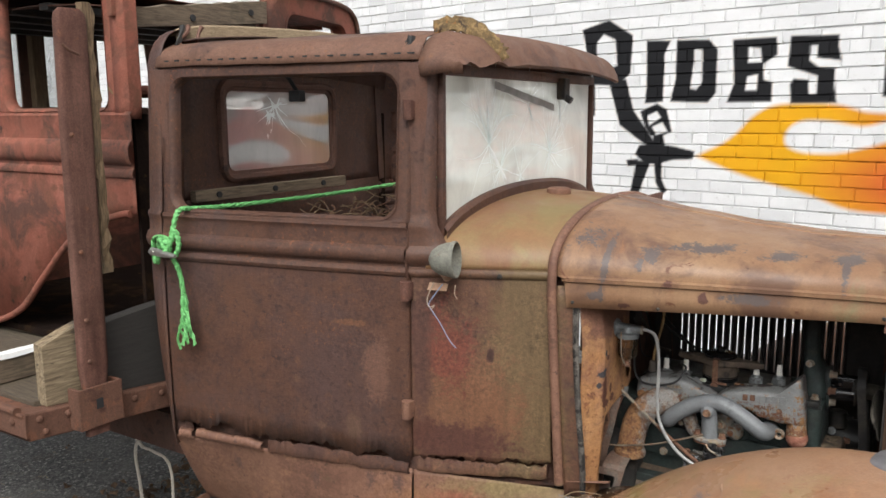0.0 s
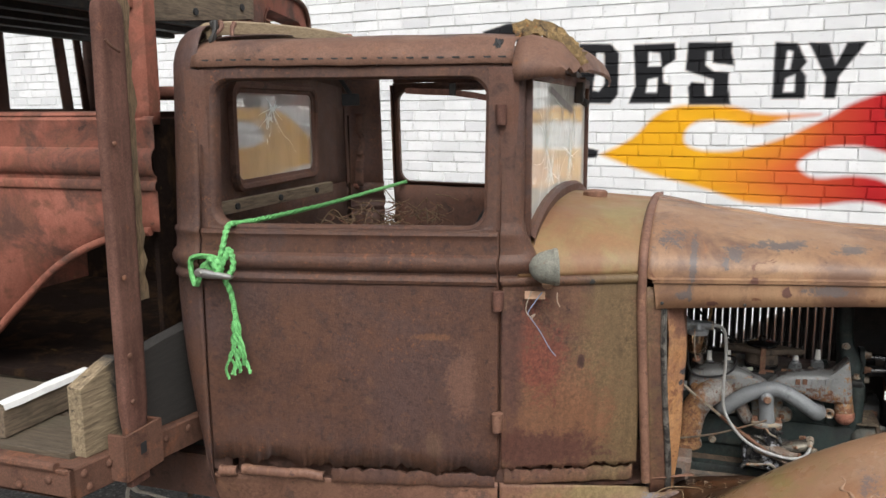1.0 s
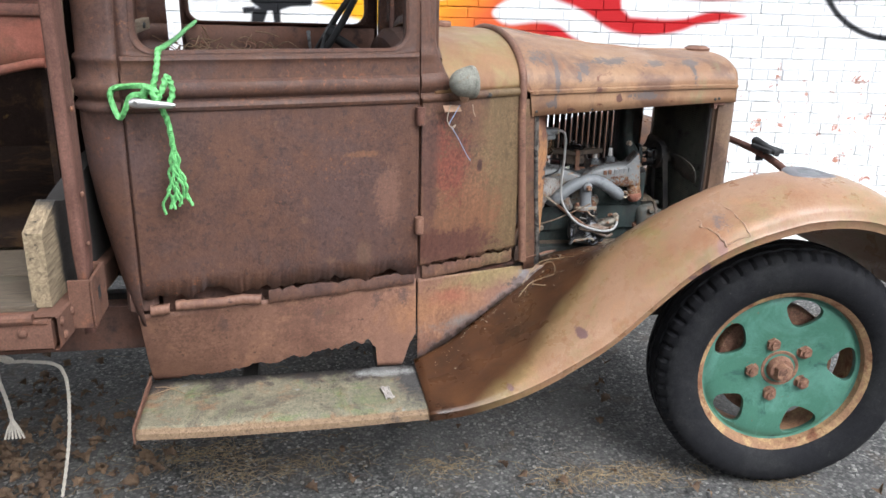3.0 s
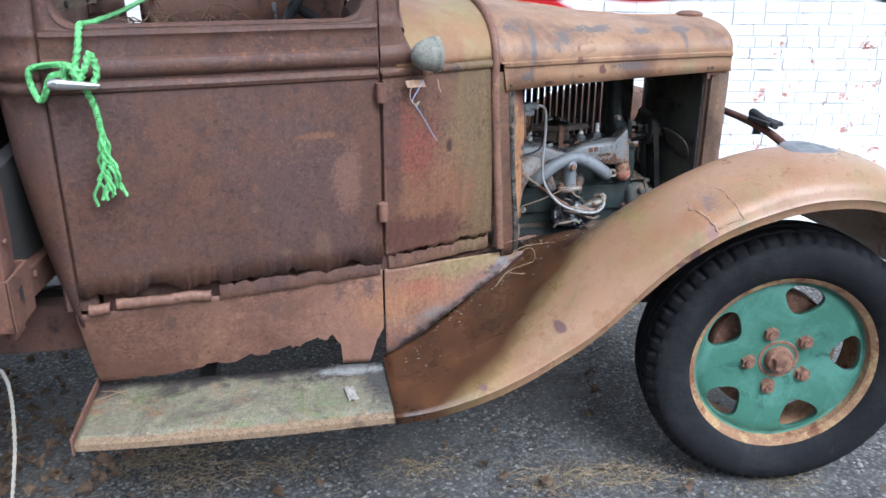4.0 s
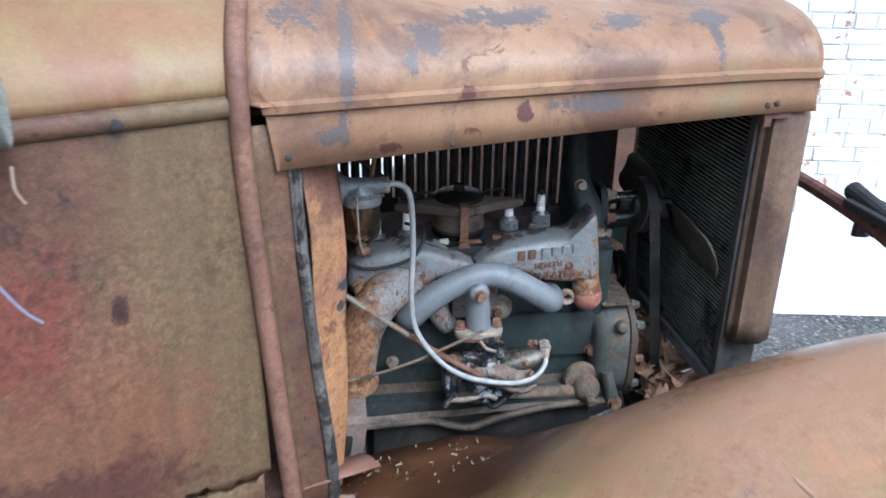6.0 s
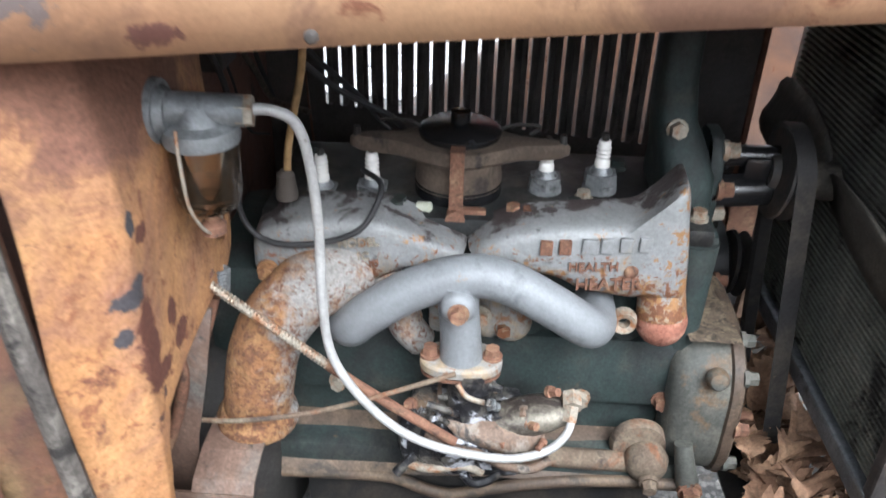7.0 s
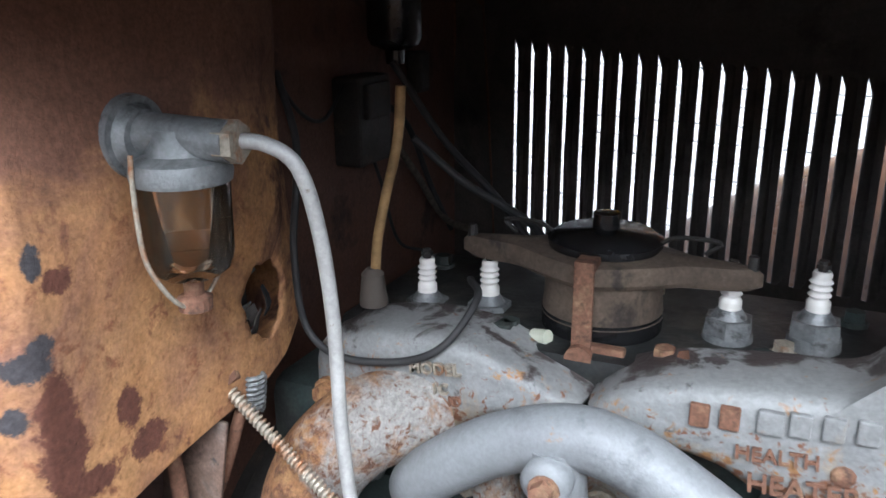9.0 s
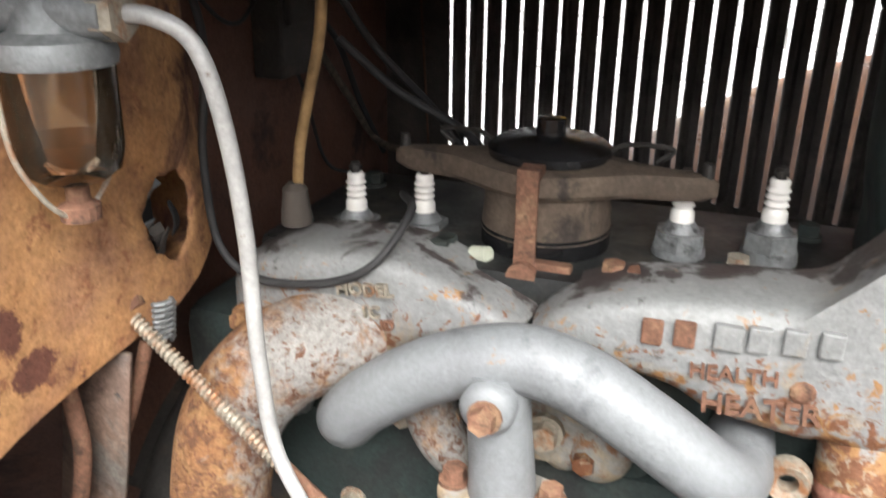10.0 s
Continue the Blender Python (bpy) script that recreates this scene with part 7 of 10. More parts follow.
for v in bm.verts:
    v.co += V((0.004 * noise.noise(v.co * 60), 0.004 * noise.noise(v.co * 60 + V((5, 0, 0))), 0.005 * noise.noise(v.co * 50 + V((0, 7, 0)))))
part("float_bowl", bm, M_grime, carb, "black oily float bowl", smooth=50)
bm = bmesh.new()
rows = []
for k, (x, z, h, y) in enumerate(((0.668, 0.764, 0.006, -0.108), (0.690, 0.757, 0.010, -0.126), (0.715, 0.756, 0.017, -0.132), (0.742, 0.756, 0.022, -0.132), (0.765, 0.757, 0.024, -0.128), (0.784, 0.758, 0.022, -0.118))):
    rows.append([V((x, y + 0.028 + 0.028 * math.cos(a), z - 0.008 * k * 0.6 + h * math.sin(a))) for a in np.linspace(0, 2 * math.pi, 17)[:-1]])
vs = grid(bm, rows, close_u=True)
bm.faces.new(vs[0]); bm.faces.new(vs[-1])
tube(bm, [(0.660, -0.126, 0.752), (0.685, -0.136, 0.744), (0.715, -0.138, 0.738), (0.745, -0.138, 0.724), (0.770, -0.134, 0.718), (0.790, -0.124, 0.722)], 0.0055, 8, 6)
part("bowl_cover", bm, M_cover, carb, "brown cover with a raised rim", smooth=50)
rnd = random.Random(12)
for k in range(34):
    bm = bmesh.new()
    x, y, z = rnd.uniform(0.64, 0.79), rnd.uniform(-0.125, -0.085), rnd.uniform(0.715, 0.805)
    d = V((rnd.uniform(-1, 1), rnd.uniform(-1, -0.1), rnd.uniform(-0.6, 0.8)))
    hexbolt(bm, (x, y, z), d, rnd.uniform(0.0025, 0.0065), rnd.uniform(0.005, 0.014))
    part("carburettor_screw", bm, rnd.choice([M_grime, M_grime, M_cover, M_zinc, M_boltrust]), carb, smooth=30)
for pts, r in (([(0.640, -0.12, 0.700), (0.665, -0.13, 0.705), (0.70, -0.13, 0.712), (0.72, -0.125, 0.70)], 0.005), ([(0.628, -0.125, 0.690), (0.640, -0.12, 0.703), (0.650, -0.118, 0.712)], 0.006), ([(0.70, -0.13, 0.70), (0.712, -0.128, 0.685), (0.73, -0.125, 0.69), (0.742, -0.12, 0.705)], 0.005), ([(0.690, -0.118, 0.812), (0.700, -0.122, 0.80), (0.718, -0.118, 0.79), (0.728, -0.11, 0.78)], 0.003), ([(0.66, -0.125, 0.79), (0.68, -0.127, 0.785), (0.69, -0.12, 0.775)], 0.004)):
    bm = bmesh.new()
    tube(bm, pts, r, 8, 5)
    part("lever", bm, rnd.choice([M_grime, M_boltpale, M_boltrust]), carb, smooth=50)

carb.location = V(carb.location) + V((-0.003, 0.028, -0.021))

# fuel line, sediment bowl on the firewall
bm = bmesh.new()
tube(bm, [(0.520, -0.162, 1.102), (0.540, -0.158, 1.101), (0.557, -0.152, 1.088), (0.564, -0.145, 1.05), (0.566, -0.138, 0.99), (0.564, -0.132, 0.91), (0.572, -0.130, 0.843), (0.611, -0.130, 0.782), (0.662, -0.130, 0.746), (0.735, -0.120, 0.723), (0.780, -0.106, 0.722), (0.802, -0.094, 0.738), (0.806, -0.082, 0.756)], 0.0045, 12, 8)
fl = part("fuel_pipe", bm, M_grey_tube, truck, "pale grey fuel pipe", smooth=60)
bm = bmesh.new()
rod(bm, (0.804, -0.087, 0.748), (0.806, -0.078, 0.762), 0.008, seg=6)
rod(bm, (0.806, -0.080, 0.760), (0.806, -0.064, 0.765), 0.011, seg=6)
part("union_nut", bm, M_boltpale, fl)
bm = bmesh.new()
rod(bm, (0.446, -0.172, 1.102), (0.462, -0.172, 1.102), 0.0265, 0.024, seg=28)
rod(bm, (0.460, -0.172, 1.102), (0.468, -0.172, 1.102), 0.021, 0.016, seg=28)
rod(bm, (0.450, -0.172, 1.104), (0.522, -0.164, 1.102), 0.0135, 0.012, seg=18)
lathe(bm, [(0.0, 0), (0.0285, 0.0), (0.0295, 0.005), (0.028, 0.012), (0.019, 0.016), (0.013, 0.030), (0.0, 0.030)], Matrix.Translation((0.488, -0.168, 1.078)), 32)
sed = part("sediment_bowl", bm, M_zinc, truck, "grey die-cast fuel filter with a glass bowl", smooth=40)
bm = bmesh.new()
rod(bm, (0.516, -0.1645, 1.102), (0.528, -0.163, 1.102), 0.0125, seg=6)
part("brass_nut", bm, M_boltpale, sed, "brass nut")
m = pane_of("amber_fuel_glass", (0.90, 0.82, 0.72), 0.02, (0.01, 0.07), 20)
for nd in m.node_tree.nodes:
    if nd.bl_idname in ("ShaderNodeBsdfDiffuse", "ShaderNodeBsdfTranslucent"):
        nd.inputs["Color"].default_value = (0.62, 0.42, 0.25, 1)
M_bowl = m
bm = bmesh.new()
lathe(bm, [(0.0, 0.004), (0.017, 0.003), (0.0235, 0.008), (0.0262, 0.018), (0.0272, 0.062), (0.0245, 0.062), (0.0238, 0.018), (0.019, 0.010), (0.0, 0.008)], Matrix.Translation((0.488, -0.168, 1.018)), 36)
bowl = part("glass_bowl", bm, M_bowl, sed, "clear glass bowl", smooth=40)
bm = bmesh.new()
lathe(bm, [(0.0, 0.0088), (0.018, 0.0108), (0.0228, 0.019), (0.0230, 0.024), (0.0215, 0.022), (0.014, 0.014), (0.0, 0.013)], Matrix.Translation((0.488, -0.168, 1.018)), 30)
part("residue", bm, plain("fuel_residue", (0.11, 0.050, 0.024), 0.4, vary=0.5, scale=120), bowl, "dark amber residue", smooth=40)
bm = bmesh.new()
lathe(bm, [(0.0, 0), (0.010, 0.0), (0.0105, 0.008), (0.006, 0.010), (0.006, 0.018), (0.0, 0.018)], Matrix.Translation((0.488, -0.168, 0.999)), 16)
part("clamp_nut", bm, M_boltrust, sed)
bm = bmesh.new()
tube(bm, [(0.480, -0.1965, 1.097), (0.480, -0.1975, 1.085), (0.481, -0.1985, 1.061), (0.482, -0.197, 1.037), (0.485, -0.188, 1.016), (0.488, -0.178, 1.004), (0.490, -0.167, 1.003), (0.492, -0.154, 1.012), (0.494, -0.142, 1.035), (0.496, -0.139, 1.075)], 0.0015, 8, 6)
part("wire_bail", bm, M_boltpale, sed)

# control rods, hoses and leads
for pts, r, mm, lab in (
        ([(0.447, -0.105, 0.910), (0.50, -0.108, 0.868), (0.56, -0.112, 0.825)], 0.0034, M_boltpale, "coiled steel control cable"),
        ([(0.56, -0.112, 0.825), (0.604, -0.112, 0.791), (0.687, -0.112, 0.734)], 0.0055, M_boltrust, "rusty control rod"),
        ([(0.40, -0.10, 0.732), (0.47, -0.115, 0.748), (0.564, -0.12, 0.776), (0.685, -0.118, 0.827)], 0.0028, M_bracket, "thin throttle rod"),
        ([(0.64, -0.055, 0.690), (0.70, -0.050, 0.665), (0.77, -0.028, 0.642), (0.82, -0.022, 0.634), (0.888, -0.020, 0.632)], 0.0125, M_bracket, "brown breather pipe"),
        ([(0.452, -0.095, 0.885), (0.433, -0.10, 0.827), (0.399, -0.10, 0.756), (0.373, -0.10, 0.703), (0.36, -0.10, 0.65)], 0.0050, M_boltrust, "brown hose"),
        ([(0.410, -0.135, 0.91), (0.426, -0.14, 0.852), (0.425, -0.14, 0.807), (0.399, -0.14, 0.731), (0.356, -0.14, 0.646), (0.315, -0.14, 0.588)], 0.0060, M_boltrust, "brown hose"),
        ([(0.36, 0.27, 1.06), (0.37, 0.30, 1.02), (0.38, 0.35, 0.96), (0.39, 0.40, 0.90), (0.45, 0.36, 0.90)], 0.0045, plain("braided_sheath", (0.075, 0.062, 0.048), 0.9, vary=0.6, scale=150), "braided wiring harness"),
        ([(0.36, 0.28, 1.07), (0.375, 0.33, 1.03), (0.385, 0.37, 0.95), (0.39, 0.42, 0.88)], 0.0035, M_black, "black lead"),
        ([(0.36, 0.25, 1.04), (0.375, 0.26, 0.98), (0.38, 0.29, 0.90), (0.40, 0.32, 0.88)], 0.0020, M_black, "black lead"),
        ([(0.36, 0.22, 1.09), (0.37, 0.16, 1.06), (0.38, 0.10, 1.08), (0.38, 0.05, 1.14)], 0.0020, M_black, "black lead"),
        ([(0.420, 0.02, 1.12), (0.452, -0.005, 1.075), (0.465, -0.026, 1.04), (0.462, -0.030, 0.997), (0.465, -0.030, 0.942), (0.481, -0.032, 0.918), (0.511, -0.034, 0.911), (0.558, -0.032, 0.918), (0.588, -0.026, 0.935), (0.60, 0.005, 0.962), (0.575, 0.05, 0.958)], 0.0030, M_black, "black lead"),
        ([(0.498, 0.030, 0.952), (0.501, 0.030, 0.985), (0.508, 0.032, 1.02), (0.519, 0.036, 1.07), (0.523, 0.036, 1.112)], 0.0042, plain("tan_lead", (0.30, 0.19, 0.085), 0.8, vary=0.5, scale=50), "frayed tan plug lead"),
        ([(0.50, 0.10, 1.06), (0.54, 0.12, 1.02), (0.60, 0.13, 0.985), (0.62, 0.13, 0.95)], 0.0035, M_black, "black lead"),
        ([(0.46, 0.14, 1.12), (0.50, 0.16, 1.05), (0.56, 0.15, 1.0), (0.60, 0.14, 0.96)], 0.0035, M_black, "black lead")):
    bm = bmesh.new()
    tube(bm, pts, r, 8, 8)
    part("engine_line", bm, mm, truck, lab, smooth=60)
bm = bmesh.new()
ca, cb = V((0.447, -0.105, 0.910)), V((0.56, -0.112, 0.825))
cm = frame_of(cb - ca)
tube(bm, [ca.lerp(cb, k / 320) + cm.to_3x3() @ V((0.0040 * math.cos(k * 0.7), 0.0040 * math.sin(k * 0.7), 0)) for k in range(321)], 0.0014, 5, 1, smooth_path=False)
part("cable_coil", bm, M_boltpale, truck, "coiled steel cable sheath")
bm = bmesh.new()
lathe(bm, [(0.0, 0), (0.013, 0), (0.014, 0.006), (0.009, 0.012), (0.0, 0.012)], look((0.442, -0.102, 0.915), (0.40, -0.10, 0.945)), 16)
part("grommet", bm, M_boltrust, truck)
bm = bmesh.new()
tube(bm, [(0.452 + 0.004 * k / 70 + 0.0085 * math.cos(k * 0.628), -0.082 + 0.0085 * math.sin(k * 0.628), 0.880 + 0.030 * k / 70) for k in range(71)], 0.0018, 6, 1, smooth_path=False)
part("return_spring", bm, M_zinc, truck, "bright coil spring")
bm = bmesh.new()
lathe(bm, [(0.0, 0), (0.0115, 0), (0.012, 0.004), (0.0095, 0.024), (0.0095, 0.027), (0.005, 0.032), (0.0, 0.032)], Matrix.Translation((0.497, 0.028, 0.932)), 18)
part("rubber_boot", bm, plain("perished_rubber", (0.075, 0.062, 0.052), 0.8), truck, "perished rubber plug boot", smooth=40)

# ignition coil, terminal box and small gear on the recessed panel
bm = bmesh.new()
lathe(bm, [(0.0, 0), (0.010, 0.0), (0.011, 0.014), (0.026, 0.020), (0.030, 0.028), (0.030, 0.11), (0.0, 0.112)], Matrix.Translation((0.385, 0.285, 1.105)), 24)
part("ignition_coil", bm, M_gloss, truck, "black ignition coil", smooth=40)
bm = bmesh.new()
box(bm, (0.345, 0.215, 1.00), (0.378, 0.285, 1.095), bev=0.004)
box(bm, (0.376, 0.225, 1.05), (0.384, 0.275, 1.088), bev=0.003)
part("terminal_box", bm, M_darkmetal, truck, "grimy black terminal box")
bm = bmesh.new()
box(bm, (0.345, 0.385, 1.06), (0.365, 0.415, 1.11), bev=0.005)
part("wiring_block", bm, M_darkmetal, truck)

# timing cover, water pump, fan, belt, dynamo
M_rail = layered("brown_greasy_rail", (0.078, 0.056, 0.041), [((0.135, 0.098, 0.066), 14, 0.54, 0.08, 0.4), ((0.05, 0.040, 0.032), 18, 0.57, 0.06, 0.4)], rough=(0.4, 0.7), streak=0.0)
TCY, TCZ = 0.080, 0.697


def cover_section(x, g, n=48):
    return [V((x, TCY + 0.108 * g * math.copysign(abs(math.cos(a)) ** 0.72, math.cos(a)), TCZ + 0.099 * g * math.copysign(abs(math.sin(a)) ** 0.60, math.sin(a)))) for a in np.linspace(0, 2 * math.pi, n + 1)[:-1]]


bm = bmesh.new()
vs = grid(bm, [cover_section(x, g) for x, g in ((0.924, 0.78), (0.928, 0.88), (0.938, 0.955), (0.955, 0.99), (0.975, 1.0), (0.992, 1.0), (0.998, 0.97))], close_u=True)
bm.faces.new(vs[-1]); bm.faces.new(vs[0])
M_timing = layered("grey_green_casting", (0.070, 0.072, 0.064), [((0.125, 0.118, 0.098), 12, 0.55, 0.1, 0.3), ((0.13, 0.085, 0.05), 18, 0.62, 0.06, 0.3), ((0.05, 0.055, 0.05), 9, 0.6, 0.08, 0.3)], rough=(0.45, 0.8), streak=0.0)
tc = part("timing_cover", bm, M_timing, truck, "grey-green timing gear cover with bolts", smooth=45)
bm = bmesh.new()
vs = grid(bm, [cover_section(x, g) for x, g in ((0.984, 1.0), (0.986, 1.035), (0.997, 1.035), (1.000, 1.0), (1.000, 0.6))], close_u=True)
bm.faces.new(vs[-1]); bm.faces.new(vs[0])
part("cover_flange", bm, M_rail, tc, "rusty flange of the gear cover", smooth=40)
for a in (118, 150, 180, 205, 232, 60, 0, 300):
    bm = bmesh.new()
    q = cover_section(0.998, 0.98, 360)[a]
    hexbolt(bm, q, (1, 0, 0), 0.0085, 0.014)
    part("cover_bolt", bm, M_timing if a % 4 else M_boltrust, tc, smooth=30)
bm = bmesh.new()
lathe(bm, [(0.0, 0), (0.012, 0), (0.0125, 0.008), (0.009, 0.014), (0.0, 0.016)], look((0.966, -0.022, 0.765), (0.970, 0.10, 0.73)), 18)
part("cover_plug", bm, M_timing, tc, "domed plug", smooth=40)
bm = bmesh.new()
tube(bm, [(0.944, -0.030, 0.675), (0.950, -0.036, 0.645), (0.957, -0.036, 0.618)], lambda t: 0.010 + 0.004 * t, 12, 5)
part("cover_ear", bm, M_timing, tc, smooth=50)
bm = bmesh.new()
hexbolt(bm, (0.958, -0.046, 0.616), (0, -1, 0), 0.0115, 0.012)
part("ear_bolt", bm, M_boltrust, tc, smooth=30)
bm = bmesh.new()
rod(bm, (1.004, 0.045, 0.655), (1.045, 0.045, 0.655), 0.0065, 0.005, seg=10)
rod(bm, (1.004, 0.045, 0.655), (1.012, 0.045, 0.655), 0.015, seg=16)
part("stub_shaft", bm, M_hub, tc, "rusty stub shaft", smooth=40)
bm = bmesh.new()
rows = [[V((x, y, 0.7985 + 0.004 * noise.noise(V((x * 40, y * 40, 0))))) for x in np.linspace(0.935, 0.992, 12)] for y in np.linspace(-0.005, 0.13, 20)]
grid(bm, rows)
part("grit_layer", bm, layered("dusty_grit", (0.115, 0.088, 0.062), [((0.20, 0.155, 0.105), 60, 0.54, 0.06, 0.4), ((0.045, 0.035, 0.027), 90, 0.56, 0.05, 0.4)], bump=1.0, bump_scale=400, streak=0.0), tc, "brown grit lying on the cover", smooth=60)
bm = bmesh.new()
lathe(bm, [(0.0, 0), (0.024, 0.0), (0.026, 0.008), (0.022, 0.020), (0.013, 0.027), (0.0, 0.028)], look((0.908, -0.018, 0.640), (0.908, 0.10, 0.640)), 24)
lathe(bm, [(0.0, 0), (0.033, 0.0), (0.034, 0.005), (0.030, 0.012), (0.0, 0.014)], look((0.900, -0.004, 0.652), (0.900, 0.10, 0.652)), 24)
hexbolt(bm, (0.908, -0.05, 0.632), (0, -1, -0.2), 0.009, 0.014)
part("oil_filler", bm, M_bracket, truck, "domed crankcase fitting", smooth=50)
bm = bmesh.new()
rows = []
for z, x0, x1, y0, y1 in ((0.895, 0.890, 0.952, 0.06, 0.20), (0.915, 0.890, 0.956, 0.058, 0.20), (0.955, 0.892, 0.954, 0.062, 0.20), (0.985, 0.888, 0.942, 0.085, 0.19), (1.005, 0.886, 0.932, 0.10, 0.18), (1.05, 0.884, 0.926, 0.108, 0.172), (1.12, 0.884, 0.926, 0.112, 0.17), (1.185, 0.884, 0.926, 0.114, 0.168)):
    cx, cy, hx, hy = (x0 + x1) / 2, (y0 + y1) / 2, (x1 - x0) / 2, (y1 - y0) / 2
    rows.append([V((cx + hx * math.copysign(abs(math.cos(a)) ** 0.6, math.cos(a)), cy + hy * math.copysign(abs(math.sin(a)) ** 0.6, math.sin(a)), z)) for a in np.linspace(0, 2 * math.pi, 33)[:-1]])
vs = grid(bm, rows, close_u=True)
bm.faces.new(vs[0]); bm.faces.new(vs[-1])
pump = part("water_pump", bm, M_block, truck, "grimy dark green water outlet and pump", smooth=45)
bm = bmesh.new()
vs = grid(bm, [[V((x, 0.118 + 0.036 * g * math.copysign(abs(math.cos(a)) ** 0.7, math.cos(a)), 0.938 + 0.058 * g * math.copysign(abs(math.sin(a)) ** 0.7, math.sin(a)))) for a in np.linspace(0, 2 * math.pi, 33)[:-1]] for x, g in ((0.945, 1.0), (0.948, 1.03), (0.957, 1.03), (0.959, 0.98))], close_u=True)
bm.faces.new(vs[-1])
part("pump_flange", bm, M_block, pump, smooth=40)
bm = bmesh.new()
rod(bm, (0.955, 0.112, 0.968), (1.030, 0.112, 0.970), 0.0125, 0.0115, seg=18)
rod(bm, (0.955, 0.112, 0.968), (0.968, 0.112, 0.968), 0.017, seg=18)
rod(bm, (0.950, 0.100, 0.930), (1.030, 0.104, 0.934), 0.0195, 0.0175, seg=22)
box(bm, (0.985, 0.095, 0.928), (1.022, 0.120, 0.972), bev=0.006)
part("pump_body", bm, M_gloss, pump, "oily black pump barrel and shaft", smooth=40)
for x, y, z, d, mm in ((0.906, 0.100, 1.000, (0, -1, 0.2), M_boltpale), (0.958, 0.094, 0.981, (1, 0, 0), M_boltpale), (0.958, 0.086, 0.938, (1, 0, 0), M_boltrust), (0.958, 0.100, 0.902, (1, 0, 0), M_boltpale)):
    bm = bmesh.new()
    hexbolt(bm, (x, y, z), d, 0.0095, 0.016)
    part("pump_bolt", bm, mm, pump, smooth=30)


def belt_x(z):
    """The belt's plane leans forward a little towards the crank."""
    return lerp(1.064, 1.022, (z - 0.56) / 0.44)


bm = bmesh.new()
lathe(bm, [(0.0, 0.0), (0.020, 0.0), (0.022, 0.008), (0.051, 0.010), (0.052, 0.013), (0.043, 0.019), (0.052, 0.025), (0.051, 0.029), (0.0, 0.030)], Matrix.Translation((1.012, 0.105, 0.955)) @ pose(0, 0, 0, 0, 96, 0), 36)
part("fan_pulley", bm, M_darkmetal, truck, "black fan pulley", smooth=40)
bm = bmesh.new()
lathe(bm, [(0.0, 0.0), (0.070, 0.0), (0.071, 0.004), (0.060, 0.012), (0.071, 0.020), (0.0, 0.024)], Matrix.Translation((belt_x(0.555) - 0.002, 0.10, 0.555)) @ pose(0, 0, 0, 0, 96, 0), 32)
part("crank_pulley", bm, M_darkmetal, truck, smooth=40)
path = []
for a in np.linspace(0, math.pi, 18):
    path.append((0.105 + math.cos(a), 0.955 + math.sin(a), 0.054, math.cos(a), math.sin(a)))
for a in np.linspace(math.pi, 2 * math.pi, 18):
    path.append((0.10, 0.555, 0.073, math.cos(a), math.sin(a)))
rows = []
for dx, dr in ((0.001, 0.0), (0.021, 0.0), (0.018, -0.007), (0.004, -0.007)):
    row = []
    for k, (y, z, r, c, sn) in enumerate(path):
        cy, cz = (0.105, 0.955) if k < 18 else (0.10, 0.555)
        zz = cz + (r + dr) * sn
        row.append(V((belt_x(zz) + dx, cy + (r + dr) * c, zz)))
    rows.append(row)
bm = bmesh.new()
grid(bm, rows, close_u=True, close_v=True)
part("fan_belt", bm, layered("worn_belt", (0.024, 0.023, 0.023), [((0.055, 0.048, 0.040), 16, 0.55, 0.1, 0.4), ((0.20, 0.17, 0.12), 30, 0.68, 0.04, 0.3)], rough=(0.55, 0.8), streak=0.0), truck, "cracked grey-black fan belt", smooth=40)
bm = bmesh.new()
for k in range(2):
    a = radians(5 + 180 * k)
    c = V((1.082, 0.112, 0.942))
    d = V((0, math.cos(a), math.sin(a)))
    e = V((0.32, -math.sin(a), math.cos(a))).normalized()
    rows = []
    for t, w in ((0.02, 0.022), (0.06, 0.036), (0.12, 0.043), (0.195, 0.040), (0.215, 0.034), (0.224, 0.022)):
        rows.append([c + d * t - e * w, c + d * t - e * w * 0.4 + V((0.003, 0, 0)), c + d * t + e * w * 0.4 + V((0.003, 0, 0)), c + d * t + e * w])
    grid(bm, rows)
rod(bm, (1.045, 0.112, 0.945), (1.088, 0.112, 0.942), 0.020, seg=18)
part("fan", bm, layered("grey_brown_fan", (0.060, 0.055, 0.047), [((0.10, 0.088, 0.070), 14, 0.55, 0.1, 0.3), ((0.04, 0.036, 0.03), 30, 0.62, 0.05, 0.3)], streak=0.0), truck, "two-bladed grey fan", smooth=50, solid=0.004)
bm = bmesh.new()
rod(bm, (0.88, 0.25, 0.745), (1.030, 0.25, 0.752), 0.060, seg=32)
rod(bm, (1.030, 0.25, 0.752), (1.040, 0.25, 0.752), 0.052, 0.034, seg=32)
dyn = part("dynamo", bm, layered("black_enamel", (0.018, 0.018, 0.019), [((0.035, 0.032, 0.029), 14, 0.55, 0.1, 0.3)], rough=(0.3, 0.55), streak=0.0, bump=0.15), truck, "black cylindrical dynamo", smooth=40)
bm = bmesh.new()
lathe(bm, [(0.0, 0), (0.026, 0.0), (0.027, 0.004), (0.024, 0.010), (0.024, 0.040), (0.021, 0.045), (0.0, 0.046)], Matrix.Translation((0.972, 0.225, 0.795)), 22)
box(bm, (0.985, 0.215, 0.822), (1.010, 0.230, 0.832), bev=0.002)
part("cut_out", bm, M_darkmetal, dyn, "dark cut-out relay cap", smooth=40)
bm = bmesh.new()
